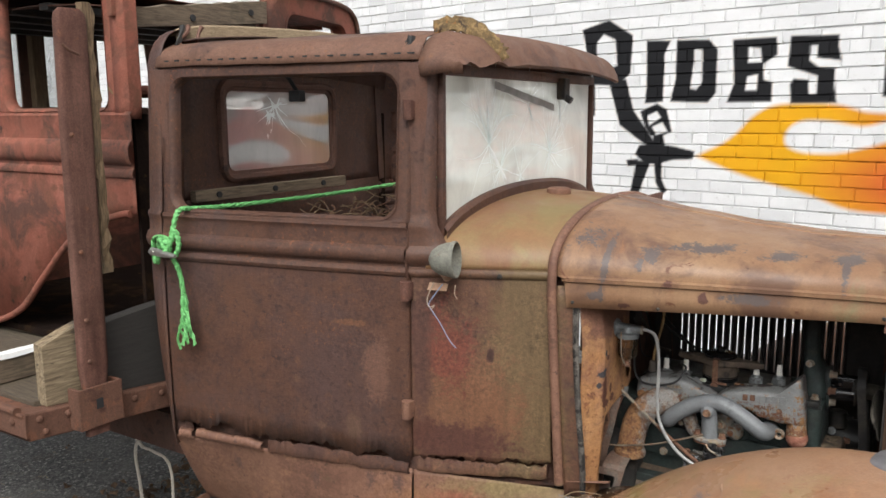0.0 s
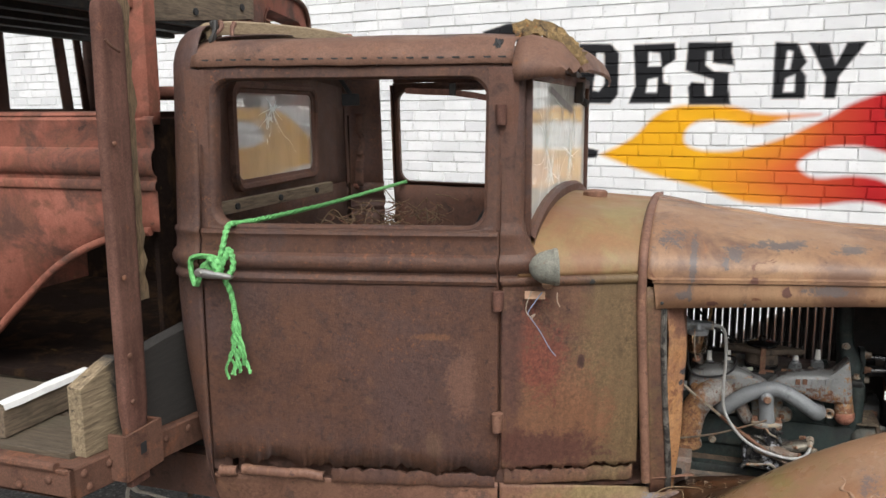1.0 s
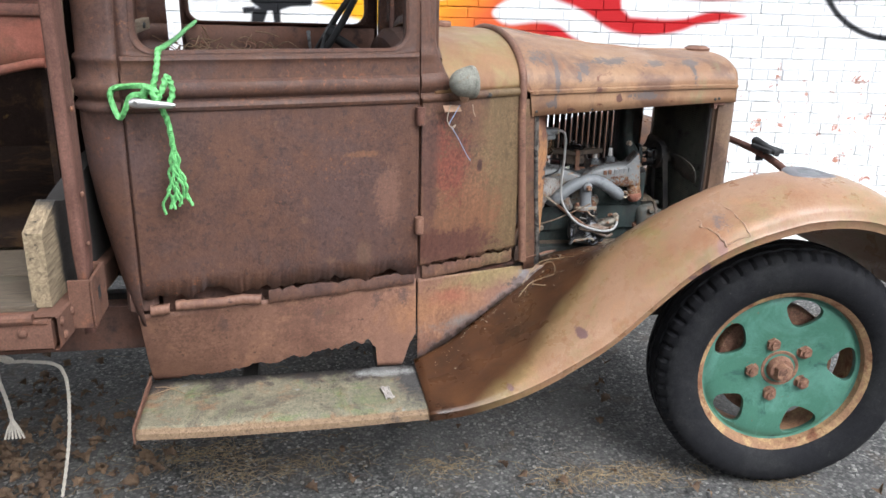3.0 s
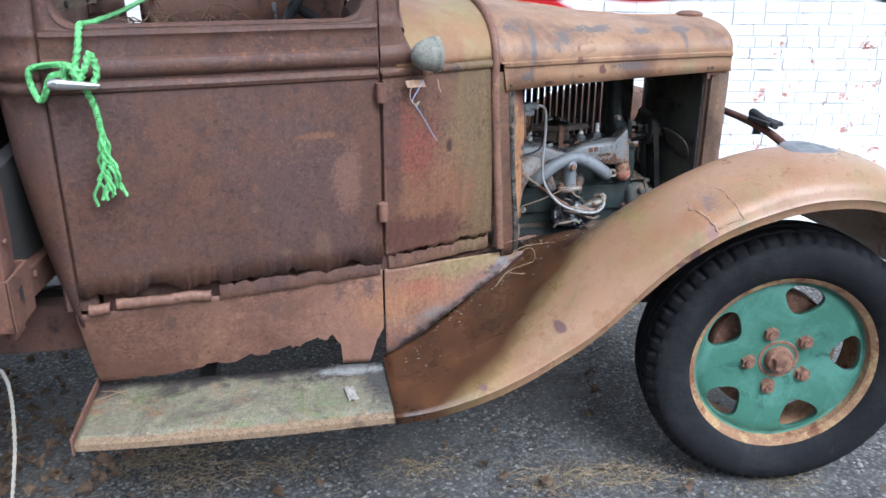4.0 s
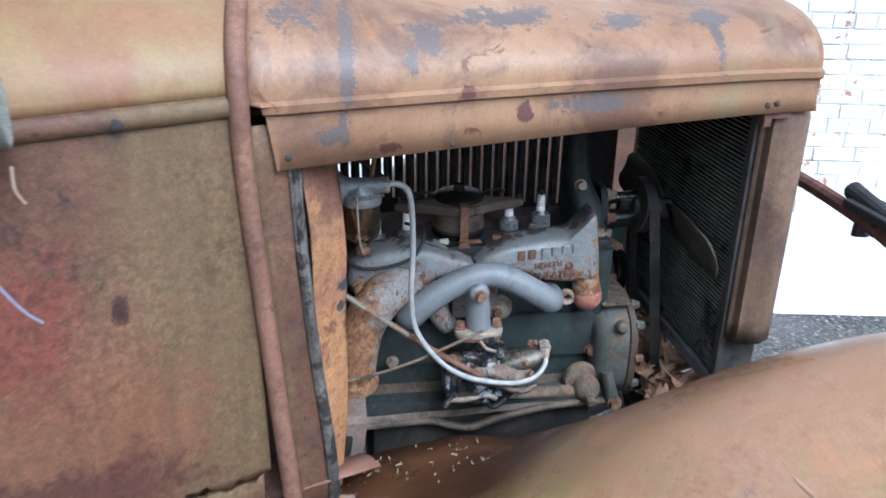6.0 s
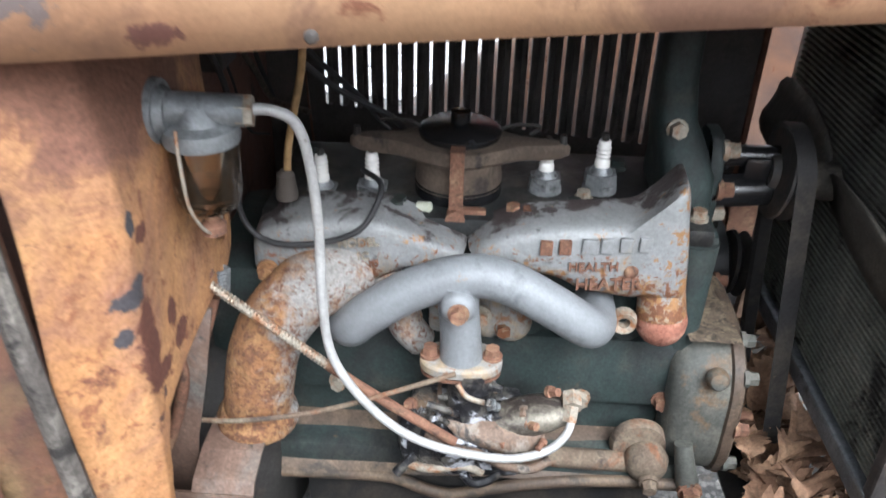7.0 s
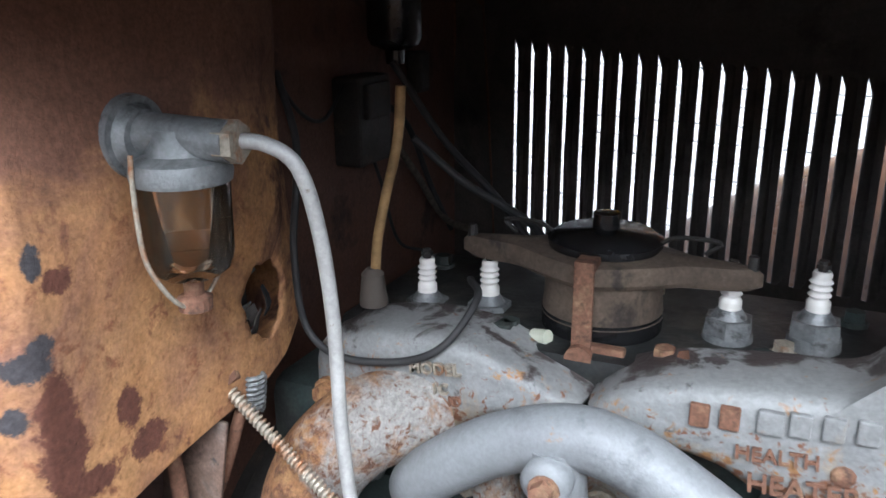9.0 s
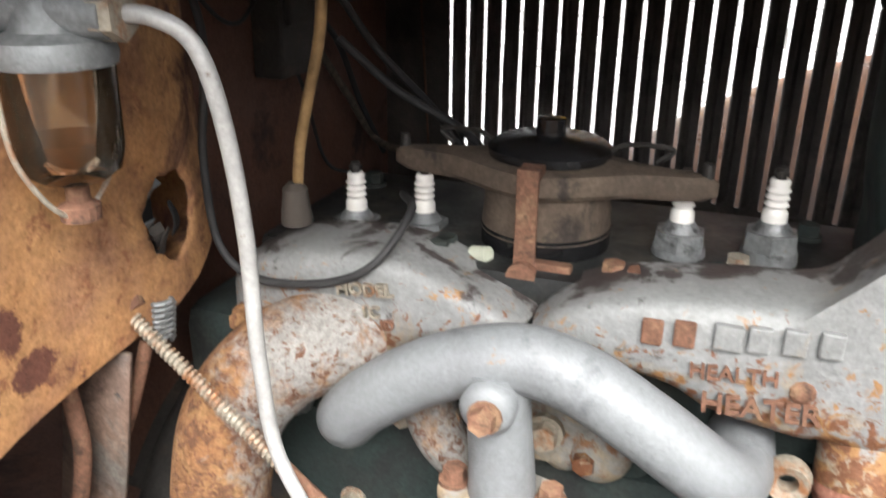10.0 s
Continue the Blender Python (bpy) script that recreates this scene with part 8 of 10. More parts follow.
hexbolt(bm, (0.962, 0.186, 0.792), (0, -1, 0.3), 0.009, 0.010)
part("dynamo_screw", bm, M_zinc, dyn, smooth=30)
bm = bmesh.new()
lathe(bm, [(0.0, 0.0), (0.044, 0.0), (0.046, 0.004), (0.036, 0.012), (0.046, 0.020), (0.0, 0.024)], Matrix.Translation((1.042, 0.25, 0.752)) @ pose(0, 0, 0, 0, 96, 0), 30)
part("dynamo_pulley", bm, M_darkmetal, dyn, smooth=40)
bm = bmesh.new()
box(bm, (0.50, -0.022, 0.33), (0.93, 0.22, 0.598), bev=0.03)
pan = part("oil_pan", bm, layered("oily_black_pan", (0.014, 0.014, 0.014), [((0.036, 0.030, 0.025), 9, 0.56, 0.08, 0.4), ((0.09, 0.055, 0.035), 30, 0.70, 0.04, 0.3)], rough=(0.35, 0.7), streak=0.0), truck, "oily black sump", smooth=40)
for x0, x1, z in ((0.53, 0.625, 0.515), (0.76, 0.80, 0.53), (0.815, 0.93, 0.525)):
    bm = bmesh.new()
    tube(bm, [(x0, -0.022, z), ((x0 + x1) / 2, -0.024, z + 0.002), (x1, -0.022, z + 0.001)], 0.0035, 6, 4)
    part("scraped_rib", bm, M_bracket, pan)
bm = bmesh.new()
tube(bm, [(0.476, -0.032, 0.594), (0.55, -0.034, 0.598), (0.612, -0.036, 0.599), (0.650, -0.040, 0.588), (0.685, -0.042, 0.583), (0.735, -0.040, 0.596), (0.80, -0.036, 0.607), (0.87, -0.034, 0.613), (0.95, -0.033, 0.612)], 0.0075, 8, 6)
grid(bm, [[V((x, y, z + 0.004 * noise.noise(V((x * 12, y * 12, 0))))) for x in np.linspace(0.46, 0.95, 20)] for y, z in ((-0.036, 0.606), (-0.030, 0.616), (0.0, 0.640), (0.024, 0.645))])
part("pan_flange", bm, M_rail, truck, "brown greasy sump flange", smooth=50)
bm = bmesh.new()
BH = Matrix.Translation((0.0, 0.11, 0.60)) @ pose(0, 0, 0, 0, 90, 0)
lathe(bm, [(0.0, 0.30), (0.150, 0.30), (0.158, 0.31), (0.160, 0.36), (0.178, 0.37), (0.182, 0.38), (0.182, 0.440), (0.176, 0.455), (0.168, 0.468), (0.150, 0.480), (0.0, 0.482)], BH, 48)
part("bell_housing", bm, M_darkmetal, truck, "round black flywheel housing", smooth=40)
bm = bmesh.new()
box(bm, (0.40, 0.0, 0.70), (0.475, 0.20, 0.86), bev=0.02)
part("block_end", bm, M_block, truck, smooth=40)
# rusty mounting bracket, splash trays
M_mount = layered("pink_rust_bracket", (0.105, 0.066, 0.049), [((0.155, 0.102, 0.076), 10, 0.53, 0.1, 0.4), ((0.060, 0.036, 0.029), 14, 0.57, 0.05, 0.7), ((0.12, 0.110, 0.098), 7, 0.56, 0.08, 0.4), ((0.045, 0.035, 0.030), 60, 0.64, 0.04, 0.3)], rough=(0.45, 0.8), streak=0.0)
bm = bmesh.new()
grid(bm, [[V((x, y, z)) for x, z in ((0.352, 0.60), (0.366, 0.72), (0.384, 0.80), (0.400, 0.885))] for y in (-0.115, -0.075)])
grid(bm, [[V((x + d, -0.115, z)) for x, z in ((0.352, 0.60), (0.366, 0.72), (0.384, 0.80), (0.400, 0.885))] for d in (0, 0.055)])
part("pedal_plate", bm, M_mount, truck, "brown rusty pedal bracket plate", smooth=40, solid=0.004)
bm = bmesh.new()
grid(bm, [[V((0.358, -0.330, 0.700)), V((0.420, -0.325, 0.712)), V((0.498, -0.310, 0.722))], [V((0.362, -0.275, 0.672)), V((0.42, -0.270, 0.688)), V((0.486, -0.262, 0.704))], [V((0.366, -0.240, 0.652)), V((0.42, -0.235, 0.668)), V((0.472, -0.228, 0.684))], [V((0.366, -0.236, 0.632)), V((0.42, -0.231, 0.648)), V((0.472, -0.224, 0.664))]])
part("cowl_ledge", bm, M_apron, truck, "tan rusty ledge at the foot of the firewall", smooth=40, solid=0.003)
bm = bmesh.new()
inner = [(0.443 + x, 0.655 + z) for x, z in rrect(0.050, 0.036, 0.007, 5)]
ring(bm, rect_match(inner, 0.400, 0.488, 0.545, 0.690), inner, lambda x, z, d: V((x - (0.69 - z) * 0.18, -0.16 - (0.69 - z) * 0.25 + d, z)), 2)
grid(bm, [[V((x, -0.16 + dy, 0.690 + dz)) for x in (0.425, 0.455, 0.488)] for dy, dz in ((0, 0), (0.008, 0.010), (0.04, 0.020), (0.10, 0.022))])
part("mount_bracket", bm, M_mount, truck, "rusty pierced mounting bracket", solid=0.004)
bm = bmesh.new()
grid(bm, [[V((x, y, 0.575 - 0.05 * max(0, (1.02 - x)) + 0.006 * noise.noise(V((x * 9, y * 9, 0))))) for y in np.linspace(-0.20, 0.28, 14)] for x in np.linspace(1.015, 1.16, 8)])
tray = part("splash_tray", bm, M_darkmetal, truck, "dark splash tray beside the engine", solid=0.003)
bm = bmesh.new()
for k in range(62):
    z = 0.725 + k * 0.0075
    box(bm, (1.100, YC - 0.225, z), (1.112, YC + 0.225, z + 0.0028))
fins = part("radiator_fin", bm, layered("green_grey_fins", (0.125, 0.130, 0.105), [((0.19, 0.185, 0.15), 9, 0.54, 0.1, 0.4), ((0.030, 0.028, 0.024), 14, 0.57, 0.06, 0.5), ((0.16, 0.15, 0.12), 50, 0.70, 0.04, 0.3)], streak=0.2, bump=0.5), truck, "dusty green-grey radiator fins")
tagged(fins, kind="stuff")
bm = bmesh.new()
box(bm, (1.094, YC - 0.232, 0.690), (1.112, YC + 0.232, 0.716), bev=0.004)
part("core_frame", bm, M_zinc, truck, "pale grey lower frame of the radiator")
bm = bmesh.new()
box(bm, (1.096, YC - 0.240, 0.56), (1.112, YC - 0.222, 1.20), bev=0.004)
part("core_frame", bm, M_soot, truck)

# ---- flat bed behind the cab ----
bed = thing("truck_flatbed", (-1.9, YC, 0.78), "rusted steel truck flatbed with grey planks and riveted beam", "flatbed")
bm = bmesh.new()


def beam_z(y):
    return lerp(0.83, 0.745, (y + 1.03) / 0.85) if y < 0.3 else beam_z(0.29)


rows = []
for dx, dz in ((-0.05, 0.038), (0.0, 0.038), (0.004, 0.034), (0.004, -0.038), (0.0, -0.042), (-0.05, -0.042), (-0.05, -0.036), (-0.008, -0.036), (-0.008, 0.032), (-0.05, 0.032)):
    rows.append([V((-0.892 + dx, y, beam_z(y) + dz)) for y in (-1.035, -0.8, -0.5, -0.2, 0.1, 0.4, 0.8, 1.2)])
grid(bm, rows, close_v=True)
part("front_beam", bm, M_steel, bed, "rusty riveted channel beam", smooth=30)
bm = bmesh.new()
for dx0, dx1, z0, z1, y0, y1 in ((-3.2, -0.90, 0.790, 0.798, -1.04, -0.99), (-3.2, -0.90, 0.790, 0.862, -1.04, -1.032), (-3.2, -0.905, 0.856, 0.864, -1.045, -0.985)):
    box(bm, (dx0, y0, z0), (dx1, y1, z1), bev=0.002)
tube(bm, [(-3.2, -1.04, 0.868), (-2.0, -1.04, 0.868), (-0.935, -1.04, 0.868)], 0.012, 10, 4)
part("side_rail", bm, M_steel, bed, "rusty rolled side rail", smooth=30)
for x, y, z, d in ((-0.887, -1.005, 0.845, (1, 0, 0)), (-0.887, -0.99, 0.805, (1, 0, 0)), (-0.887, -0.92, 0.835, (1, 0, 0)), (-0.96, -1.042, 0.835, (0, -1, 0)), (-1.05, -1.042, 0.81, (0, -1, 0)), (-1.15, -1.042, 0.84, (0, -1, 0)), (-0.887, -0.70, 0.81, (1, 0, 0)), (-0.887, -0.60, 0.80, (1, 0, 0))):
    bm = bmesh.new()
    hexbolt(bm, (x, y, z), d, 0.011, 0, rivet=True)
    part("rivet", bm, M_steel, bed)
rnd = random.Random(31)
for k in range(9):
    bm = bmesh.new()
    y0 = -0.985 + k * 0.215
    box(bm, (-3.2, y0, 0.842 + rnd.uniform(-.004, .004)), (-0.945 - rnd.uniform(0, 0.02), y0 + 0.20, 0.878 + rnd.uniform(-.004, .004)), bev=0.004)
    part("deck_plank", bm, M_wood_x, bed)
bm = bmesh.new()
for y0, y1 in ((-0.915, -0.905), (-0.785, -0.775)):
    box(bm, (-0.892, y0, 0.785), (-0.84, y1, 0.905), bev=0.002)
box(bm, (-0.846, -0.915, 0.785), (-0.838, -0.775, 0.905), bev=0.002)
pocket = part("stake_pocket", bm, M_steel, bed, "rusted stake pocket")
bm = bmesh.new()
box(bm, (-0.8385, -0.862, 0.838), (-0.8372, -0.840, 0.868), bev=0.0004)
part("pocket_hole", bm, M_black, pocket)
bm = bmesh.new()
rows = []
for z, w, y, x in ((0.755, 0.036, -0.846, -0.866), (0.90, 0.037, -0.846, -0.866), (0.96, 0.044, -0.846, -0.866), (1.3, 0.045, -0.842, -0.868), (1.7, 0.046, -0.834, -0.872), (1.925, 0.046, -0.829, -0.874), (1.945, 0.042, -0.829, -0.874), (1.958, 0.030, -0.829, -0.874)):
    rows.append([V((x + px * 0.52, y + py * 1.0, z)) for px, py in rrect(w * 1.3, w * 2, w * 0.35, 3)])
vs = grid(bm, rows, close_u=True)
bm.faces.new(vs[-1])
stake = part("stake", bm, M_stake, bed, "tall brown steel stake with bolts", smooth=40)
bm = bmesh.new()
for z in (1.296, 1.10, 0.98, 1.62):
    bm = bmesh.new()
    hexbolt(bm, (-0.845, -0.868, z), (1, -0.3, 0), 0.007, 0, rivet=True)
    part("bolt", bm, M_steel, stake)
bm = bmesh.new()
tube(bm, [(-0.845, -0.875, 1.86), (-0.84, -0.86, 1.845), (-0.842, -0.83, 1.835)], 0.004, 6, 4)
part("nail", bm, M_steel, stake)
bm = bmesh.new()
rnd = random.Random(77)
rows = []
for k in range(24):
    z = 1.22 + k * 0.033
    rows.append([V((-0.880 + px + rnd.uniform(-.003, .003), -0.770 + py + rnd.uniform(-.006, .006) - 0.0002 * k, z)) for px, py in ((-0.016, -0.018), (0.012, -0.016), (0.014, 0.008 + 0.008 * rnd.random()), (-0.014, 0.012))])
vs = grid(bm, rows, close_u=True)
bm.faces.new(vs[0]); bm.faces.new(vs[-1])
part("split_batten", bm, M_wood_z, bed, "splintered weathered wooden batten")
# broken plank on edge along the front
def board_wood():
    """Pale split end, dark stained middle."""
    m, nt, b = nodes_of("stained_grey_plank")
    co = coords(nt, (24, 2, 24))
    col = mix(nt, ramp(nt, noise_of(nt, co, 5, 8, 0.7, 0.6), 0.32, 0.68), (0.100, 0.070, 0.042), (0.400, 0.310, 0.195))
    col = mix(nt, ramp(nt, noise_of(nt, coords(nt, (9, 1.2, 9)), 5, 8, 0.75, 0.5), 0.57, 0.63), col, (0.045, 0.034, 0.022))
    dk = mix(nt, noise_of(nt, co, 5, 7, 0.7, 0.5), (0.016, 0.015, 0.015), (0.056, 0.050, 0.044))
    col = mix(nt, biased(nt, coords(nt), 8, "Y", -0.88, -0.80, 0.6, 0.70, 0.12, 0.8), col, dk)
    nt.links.new(col, b.inputs["Base Color"])
    b.inputs["Roughness"].default_value = 0.9
    bumped(nt, b, noise_of(nt, co, 12, 6, 0.7, 0.4), 0.8, 0.004)
    return m


bm = bmesh.new()
rows = []
for k in range(30):
    t = k / 29
    y = lerp(-0.965, 0.95, t)
    lo_z, hi_z = beam_z(y) + 0.04, interp(y, [(-0.965, 1.035), (-0.955, 1.052), (-0.85, 1.075), (-0.80, 1.072), (-0.78, 1.060), (-0.5, 1.085), (-0.1, 1.10), (1.0, 1.12)]) + 0.008 * noise.noise(V((y * 14, 0, 0)))
    rows.append([V((-0.955, y + 0.02 * noise.noise(V((1, k, 0))) * (k == 0), lo_z)), V((-0.915, y, lo_z)), V((-0.915, y, lerp(lo_z, hi_z, 0.35))), V((-0.914, y, lerp(lo_z, hi_z, 0.7))), V((-0.916, y, hi_z)), V((-0.955, y, hi_z + 0.004))])
vs = grid(bm, rows, close_u=True)
bm.faces.new(vs[0]); bm.faces.new(vs[-1])
tagged(part("front_board", bm, board_wood()), "split grey weathered plank standing on the front beam", "plank")
bm = bmesh.new()
box(bm, (-1.197, -0.965, 0.880), (-1.164, -0.58, 0.962), pose(0, 0, 0), bev=0.004)
tagged(part("loose_plank", bm, M_wood), "dark weathered plank standing on edge on the bed", "plank")
M_snow = plain("pale_rag", (0.75, 0.75, 0.74), 0.9, vary=0.1)
bm = bmesh.new()
rows = [[V((-1.181 + dx + 0.003 * noise.noise(V((y * 14, dx * 40, 0))), y, 0.9625 + dz + 0.003 * noise.noise(V((y * 18, 3, dx * 30))))) for y in np.linspace(-0.96, -0.66, 30)] for dx, dz in ((-0.0195, -0.010), (-0.017, 0.004), (0.0, 0.010), (0.016, 0.006), (0.0205, -0.008))]
grid(bm, rows)
tagged(part("pale_sheet", bm, M_snow, solid=0.003), "strip of pale plastic sheet along the top of a plank", "sheet")

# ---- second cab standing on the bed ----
# rust mottles on near-black: the shade inside the cab is put into the colour
M_rust_shade = layered("dark_rust_dirt", (0.017, 0.011, 0.009), [((0.045, 0.026, 0.014), 7, 0.56, 0.08, 0.5), ((0.095, 0.060, 0.022), 9, 0.66, 0.05, 0.6)], rough=(0.9, 1.0), fine=0.3, bump=0.6)
M_rust_shade.node_tree.nodes["Principled BSDF"].inputs["Specular IOR Level"].default_value = 0.05
red = thing("old_car_cab", (-1.6, 0.08, 0.88), "stripped red rusted vintage car cab standing on the flatbed", "car cab")
RB = [(1.20, 0.0), (1.478, 0.0), (1.484, -0.008), (1.494, -0.010), (1.504, -0.006), (1.508, 0.0), (1.52, 0.0), (1.528, -0.012), (1.545, -0.018), (1.575, -0.018), (1.590, -0.010), (1.597, 0.0), (1.66, 0.0), (1.672, -0.004), (1.682, 0.006)]


def rskin(x, z, far, add=0.0):
    y = -0.615 + interp(z, RB) + add + 0.03 * max(0, (-1.6 - x)) ** 1.2
    return V((x, 0.16 - y if far else y, z))


for far in (False, True):
    bm = bmesh.new()
    xs = [float(x) for x in np.linspace(-2.35, -0.928, 60)]
    rows = []
    for z in [None, 1.40, 1.45] + [r[0] for r in RB[1:]]:
        row = []
        for x in xs:
            arch = interp(x, [(-2.35, 0.90), (-1.9, 0.90), (-1.63, 0.975), (-1.45, 1.12), (-1.295, 1.248), (-1.15, 1.325), (-1.0, 1.365), (-0.95, 1.37)])
            row.append(rskin(x, arch if z is None else max(z, arch + 0.004), far))
        rows.append(row)
    grid(bm, rows)
    for x0, x1, xi0, xi1 in (((-1.655, -1.22, -1.600, -1.260), (-2.35, -1.655, -2.26, -1.70)) if far else ((-1.655, -1.004, -1.600, -1.035), (-2.35, -1.655, -2.30, -1.70))):
        w, h = xi1 - xi0, 0.40
        inner = [((xi0 + xi1) / 2 + px, 1.888 + pz) for px, pz in rrect(w, h, 0.045, 8)]
        ring(bm, rect_match(inner, x0, x1, 1.682, 2.13), inner, lambda x, z, d: rskin(x, z, far, d), 3, lip=((-0.003, -0.004), (0.004, 0.004), (0.012, 0.03)))
    if not far:
        grid(bm, [[rskin(x, float(z), far, d) for z in np.linspace(1.66, 2.14, 10)] for x, d in ((-1.004, 0), (-0.965, 0), (-0.950, 0.01), (-0.945, 0.05), (-0.99, 0.06))])
    part("side_panel", bm, M_inner if far else M_red, red, "dark brown far body side" if far else "faded red rusted body side with bead lines", smooth=40, solid=0.003)
    # hinge and rolled wing-arch edge
    bm = bmesh.new()
    tube(bm, [rskin(x, interp(x, [(-2.35, 0.90), (-1.9, 0.90), (-1.63, 0.975), (-1.45, 1.12), (-1.295, 1.248), (-1.15, 1.325), (-1.0, 1.365), (-0.95, 1.37)]), far, -0.004) for x in (-2.3, -1.9, -1.63, -1.45, -1.295, -1.15, -1.0, -0.955)], 0.012, 8, 5)
    part("arch_edge", bm, M_red, red, smooth=50)
    bm = bmesh.new()
    hp = rskin(-0.982, 2.0, far)
    box(bm, (hp.x - 0.012, hp.y - 0.016, 1.965), (hp.x + 0.012, hp.y + 0.016, 2.015), bev=0.004)
    part("hinge", bm, M_red, red)
bm = bmesh.new()
rows = []
for k in range(21):
    a = math.pi * k / 20
    y = 0.08 - 0.69 * math.copysign(abs(math.cos(a)) ** 0.45, math.cos(a))
    rows.append([V((x + 0.05 * noise.noise(V((y * 5, 2, 0))) * (x > -1.4), y, 2.060 + 0.035 * math.sin(a) ** 0.6 + 0.04 * max(0, -1.6 - x))) for x in (-2.35, -2.1, -1.9, -1.7, -1.5, -1.4, -1.34)])
grid(bm, rows)
part("roof", bm, M_red, red, "dented red roof shell torn off at the front", smooth=50, solid=0.004)


# front: bare timber header, centre post and the half of the screen frame that is left
def front_x(y):
    return interp(y, [(-0.60, -1.0), (0.05, -1.03), (0.20, -1.06), (0.80, -1.21), (0.95, -1.25)])


bm = bmesh.new()
rows = []
for k in range(16):
    y = lerp(-0.56, 0.07, k / 15)
    lo_z = lerp(1.938, 2.006, k / 15) + 0.003 * noise.noise(V((y * 20, 1, 0)))
    hi_z = lerp(1.995, 2.085, k / 15) + 0.006 * noise.noise(V((y * 24, 3, 0)))
    rows.append([V((front_x(y) + dx, y, z)) for dx, z in ((0.018, lo_z), (0.020, hi_z), (-0.02, hi_z + 0.004), (-0.022, lo_z))])
vs = grid(bm, rows, close_u=True)
bm.faces.new(vs[0]); bm.faces.new(vs[-1])
header = part("roof_timber", bm, M_wood, red, "grey bare split header timber")
for y, z in ((-0.02, 2.035), (-0.30, 1.99)):
    bm = bmesh.new()
    rod(bm, (front_x(y) + 0.014, y, z), (front_x(y) + 0.025, y, z), 0.011, seg=12)
    part("bolt_head", bm, M_black, header)
bm = bmesh.new()
si = [(0.495 + px, 1.895 + pz) for px, pz in rrect(0.55, 0.35, 0.07, 8)]
so = [(0.480 + px, 1.905 + pz) for px, pz in rrect(0.80, 0.48, 0.13, 8)]
ring(bm, so, si, lambda y, z, d: V((front_x(y) - d, y, z)), 3, lip=((-0.004, -0.006), (0.006, -0.004), (0.012, 0.03), (0.03, 0.05)))
ring(bm, so, so, lambda y, z, d: V((front_x(y) - d, y, z)), 1, lip=((-0.010, 0.004), (-0.012, 0.03), (0.004, 0.05)))
part("screen_frame", bm, M_red, red, "red half of the split windscreen frame", smooth=40, solid=0.003)
bm = bmesh.new()
tube(bm, [(front_x(y) + 0.012, y, z) for y, z in ((0.14, 2.135), (0.35, 2.150), (0.70, 2.148), (0.82, 2.12), (0.87, 2.06), (0.885, 1.95))], 0.010, 8, 6)
part("screen_bead", bm, M_inner, red, smooth=50)
bm = bmesh.new()
tube(bm, [(-1.02, -0.52, 1.745), (-1.03, 0.08, 1.755), (-1.10, 0.50, 1.75)], 0.020, 10, 6)
part("front_sill", bm, M_red, red, smooth=50)
bm = bmesh.new()
box(bm, (-2.31, -0.09, 1.66), (-2.27, -0.03, 2.07), bev=0.004)
part("inner_post", bm, M_wood_z, red, "pale wooden body post")
bm = bmesh.new()
rows = [[V((-2.36 + d, y, z)) for y in np.linspace(-0.58, 0.74, 8)] for z, d in ((0.90, 0.0), (1.3, -0.02), (1.66, 0.0))]
grid(bm, rows)
part("back_panel", bm, M_red, red, solid=0.003)
bm = bmesh.new()
box(bm, (-2.35, -0.58, 0.885), (-0.98, 0.74, 0.91))
part("floor", bm, M_rust_shade, red, "rusted floor, coloured near-black for the shade inside")
bm = bmesh.new()
box(bm, (-1.60, 0.66, 1.655), (-1.06, 0.69, 1.715), bev=0.003)
channel = part("window_channel", bm, layered("yellow_rust", (0.26, 0.135, 0.045), [((0.15, 0.075, 0.030), 12, 0.52, 0.08, 0.4), ((0.36, 0.21, 0.07), 30, 0.60, 0.06, 0.3)]), red, "yellow rusted inner window channel")
for x in (-1.52, -1.40, -1.28, -1.16):
    bm = bmesh.new()
    box(bm, (x, 0.6585, 1.675), (x + 0.018, 0.6605, 1.70))
    part("slot", bm, M_black, channel)
bm = bmesh.new()
box(bm, (-0.985, -0.57, 0.90), (-0.970, 0.73, 1.675))
part("dash_panel", bm, M_rust_shade, red)
bm = bmesh.new()
rows = [[V((x, 0.65 + 0.06 * math.sin(a), 1.30 + 0.06 * math.cos(a))) for a in np.linspace(0, 6.28, 9)[:-1]] for x in (-2.2, -1.1)]
grid(bm, rows, close_u=True)
part("inner_beam", bm, M_wood_x, red)

bm = bmesh.new()
rows = [[V((x, 0.08 + 0.64 * u, 2.032 + 0.035 * (1 - u * u) + 0.03 * max(0, -1.6 - x) + 0.012 * noise.noise(V((x * 5, u * 4, 0))))) for x in np.linspace(-2.34, -1.36, 24)] for u in np.linspace(-1, 1, 16)]
grid(bm, rows)
part("roof_lining", bm, M_inner, red, "black sagging roof lining", solid=0.004)
for k in range(5):
    bm = bmesh.new()
    x = -2.28 + k * 0.21
    box(bm, (x, -0.56, 2.018), (x + 0.05, 0.72, 2.042), bev=0.003)
    part("roof_bow", bm, M_darkmetal, red)
bm = bmesh.new()
grid(bm, [[V((-2.33, y, z)) for y in np.linspace(-0.58, 0.74, 14)] for z in (1.64, 1.68, 1.71)])
grid(bm, [[V((-2.33, y, z)) for y in np.linspace(-0.58, 0.74, 14)] for z in (2.045, 2.08, 2.11)])
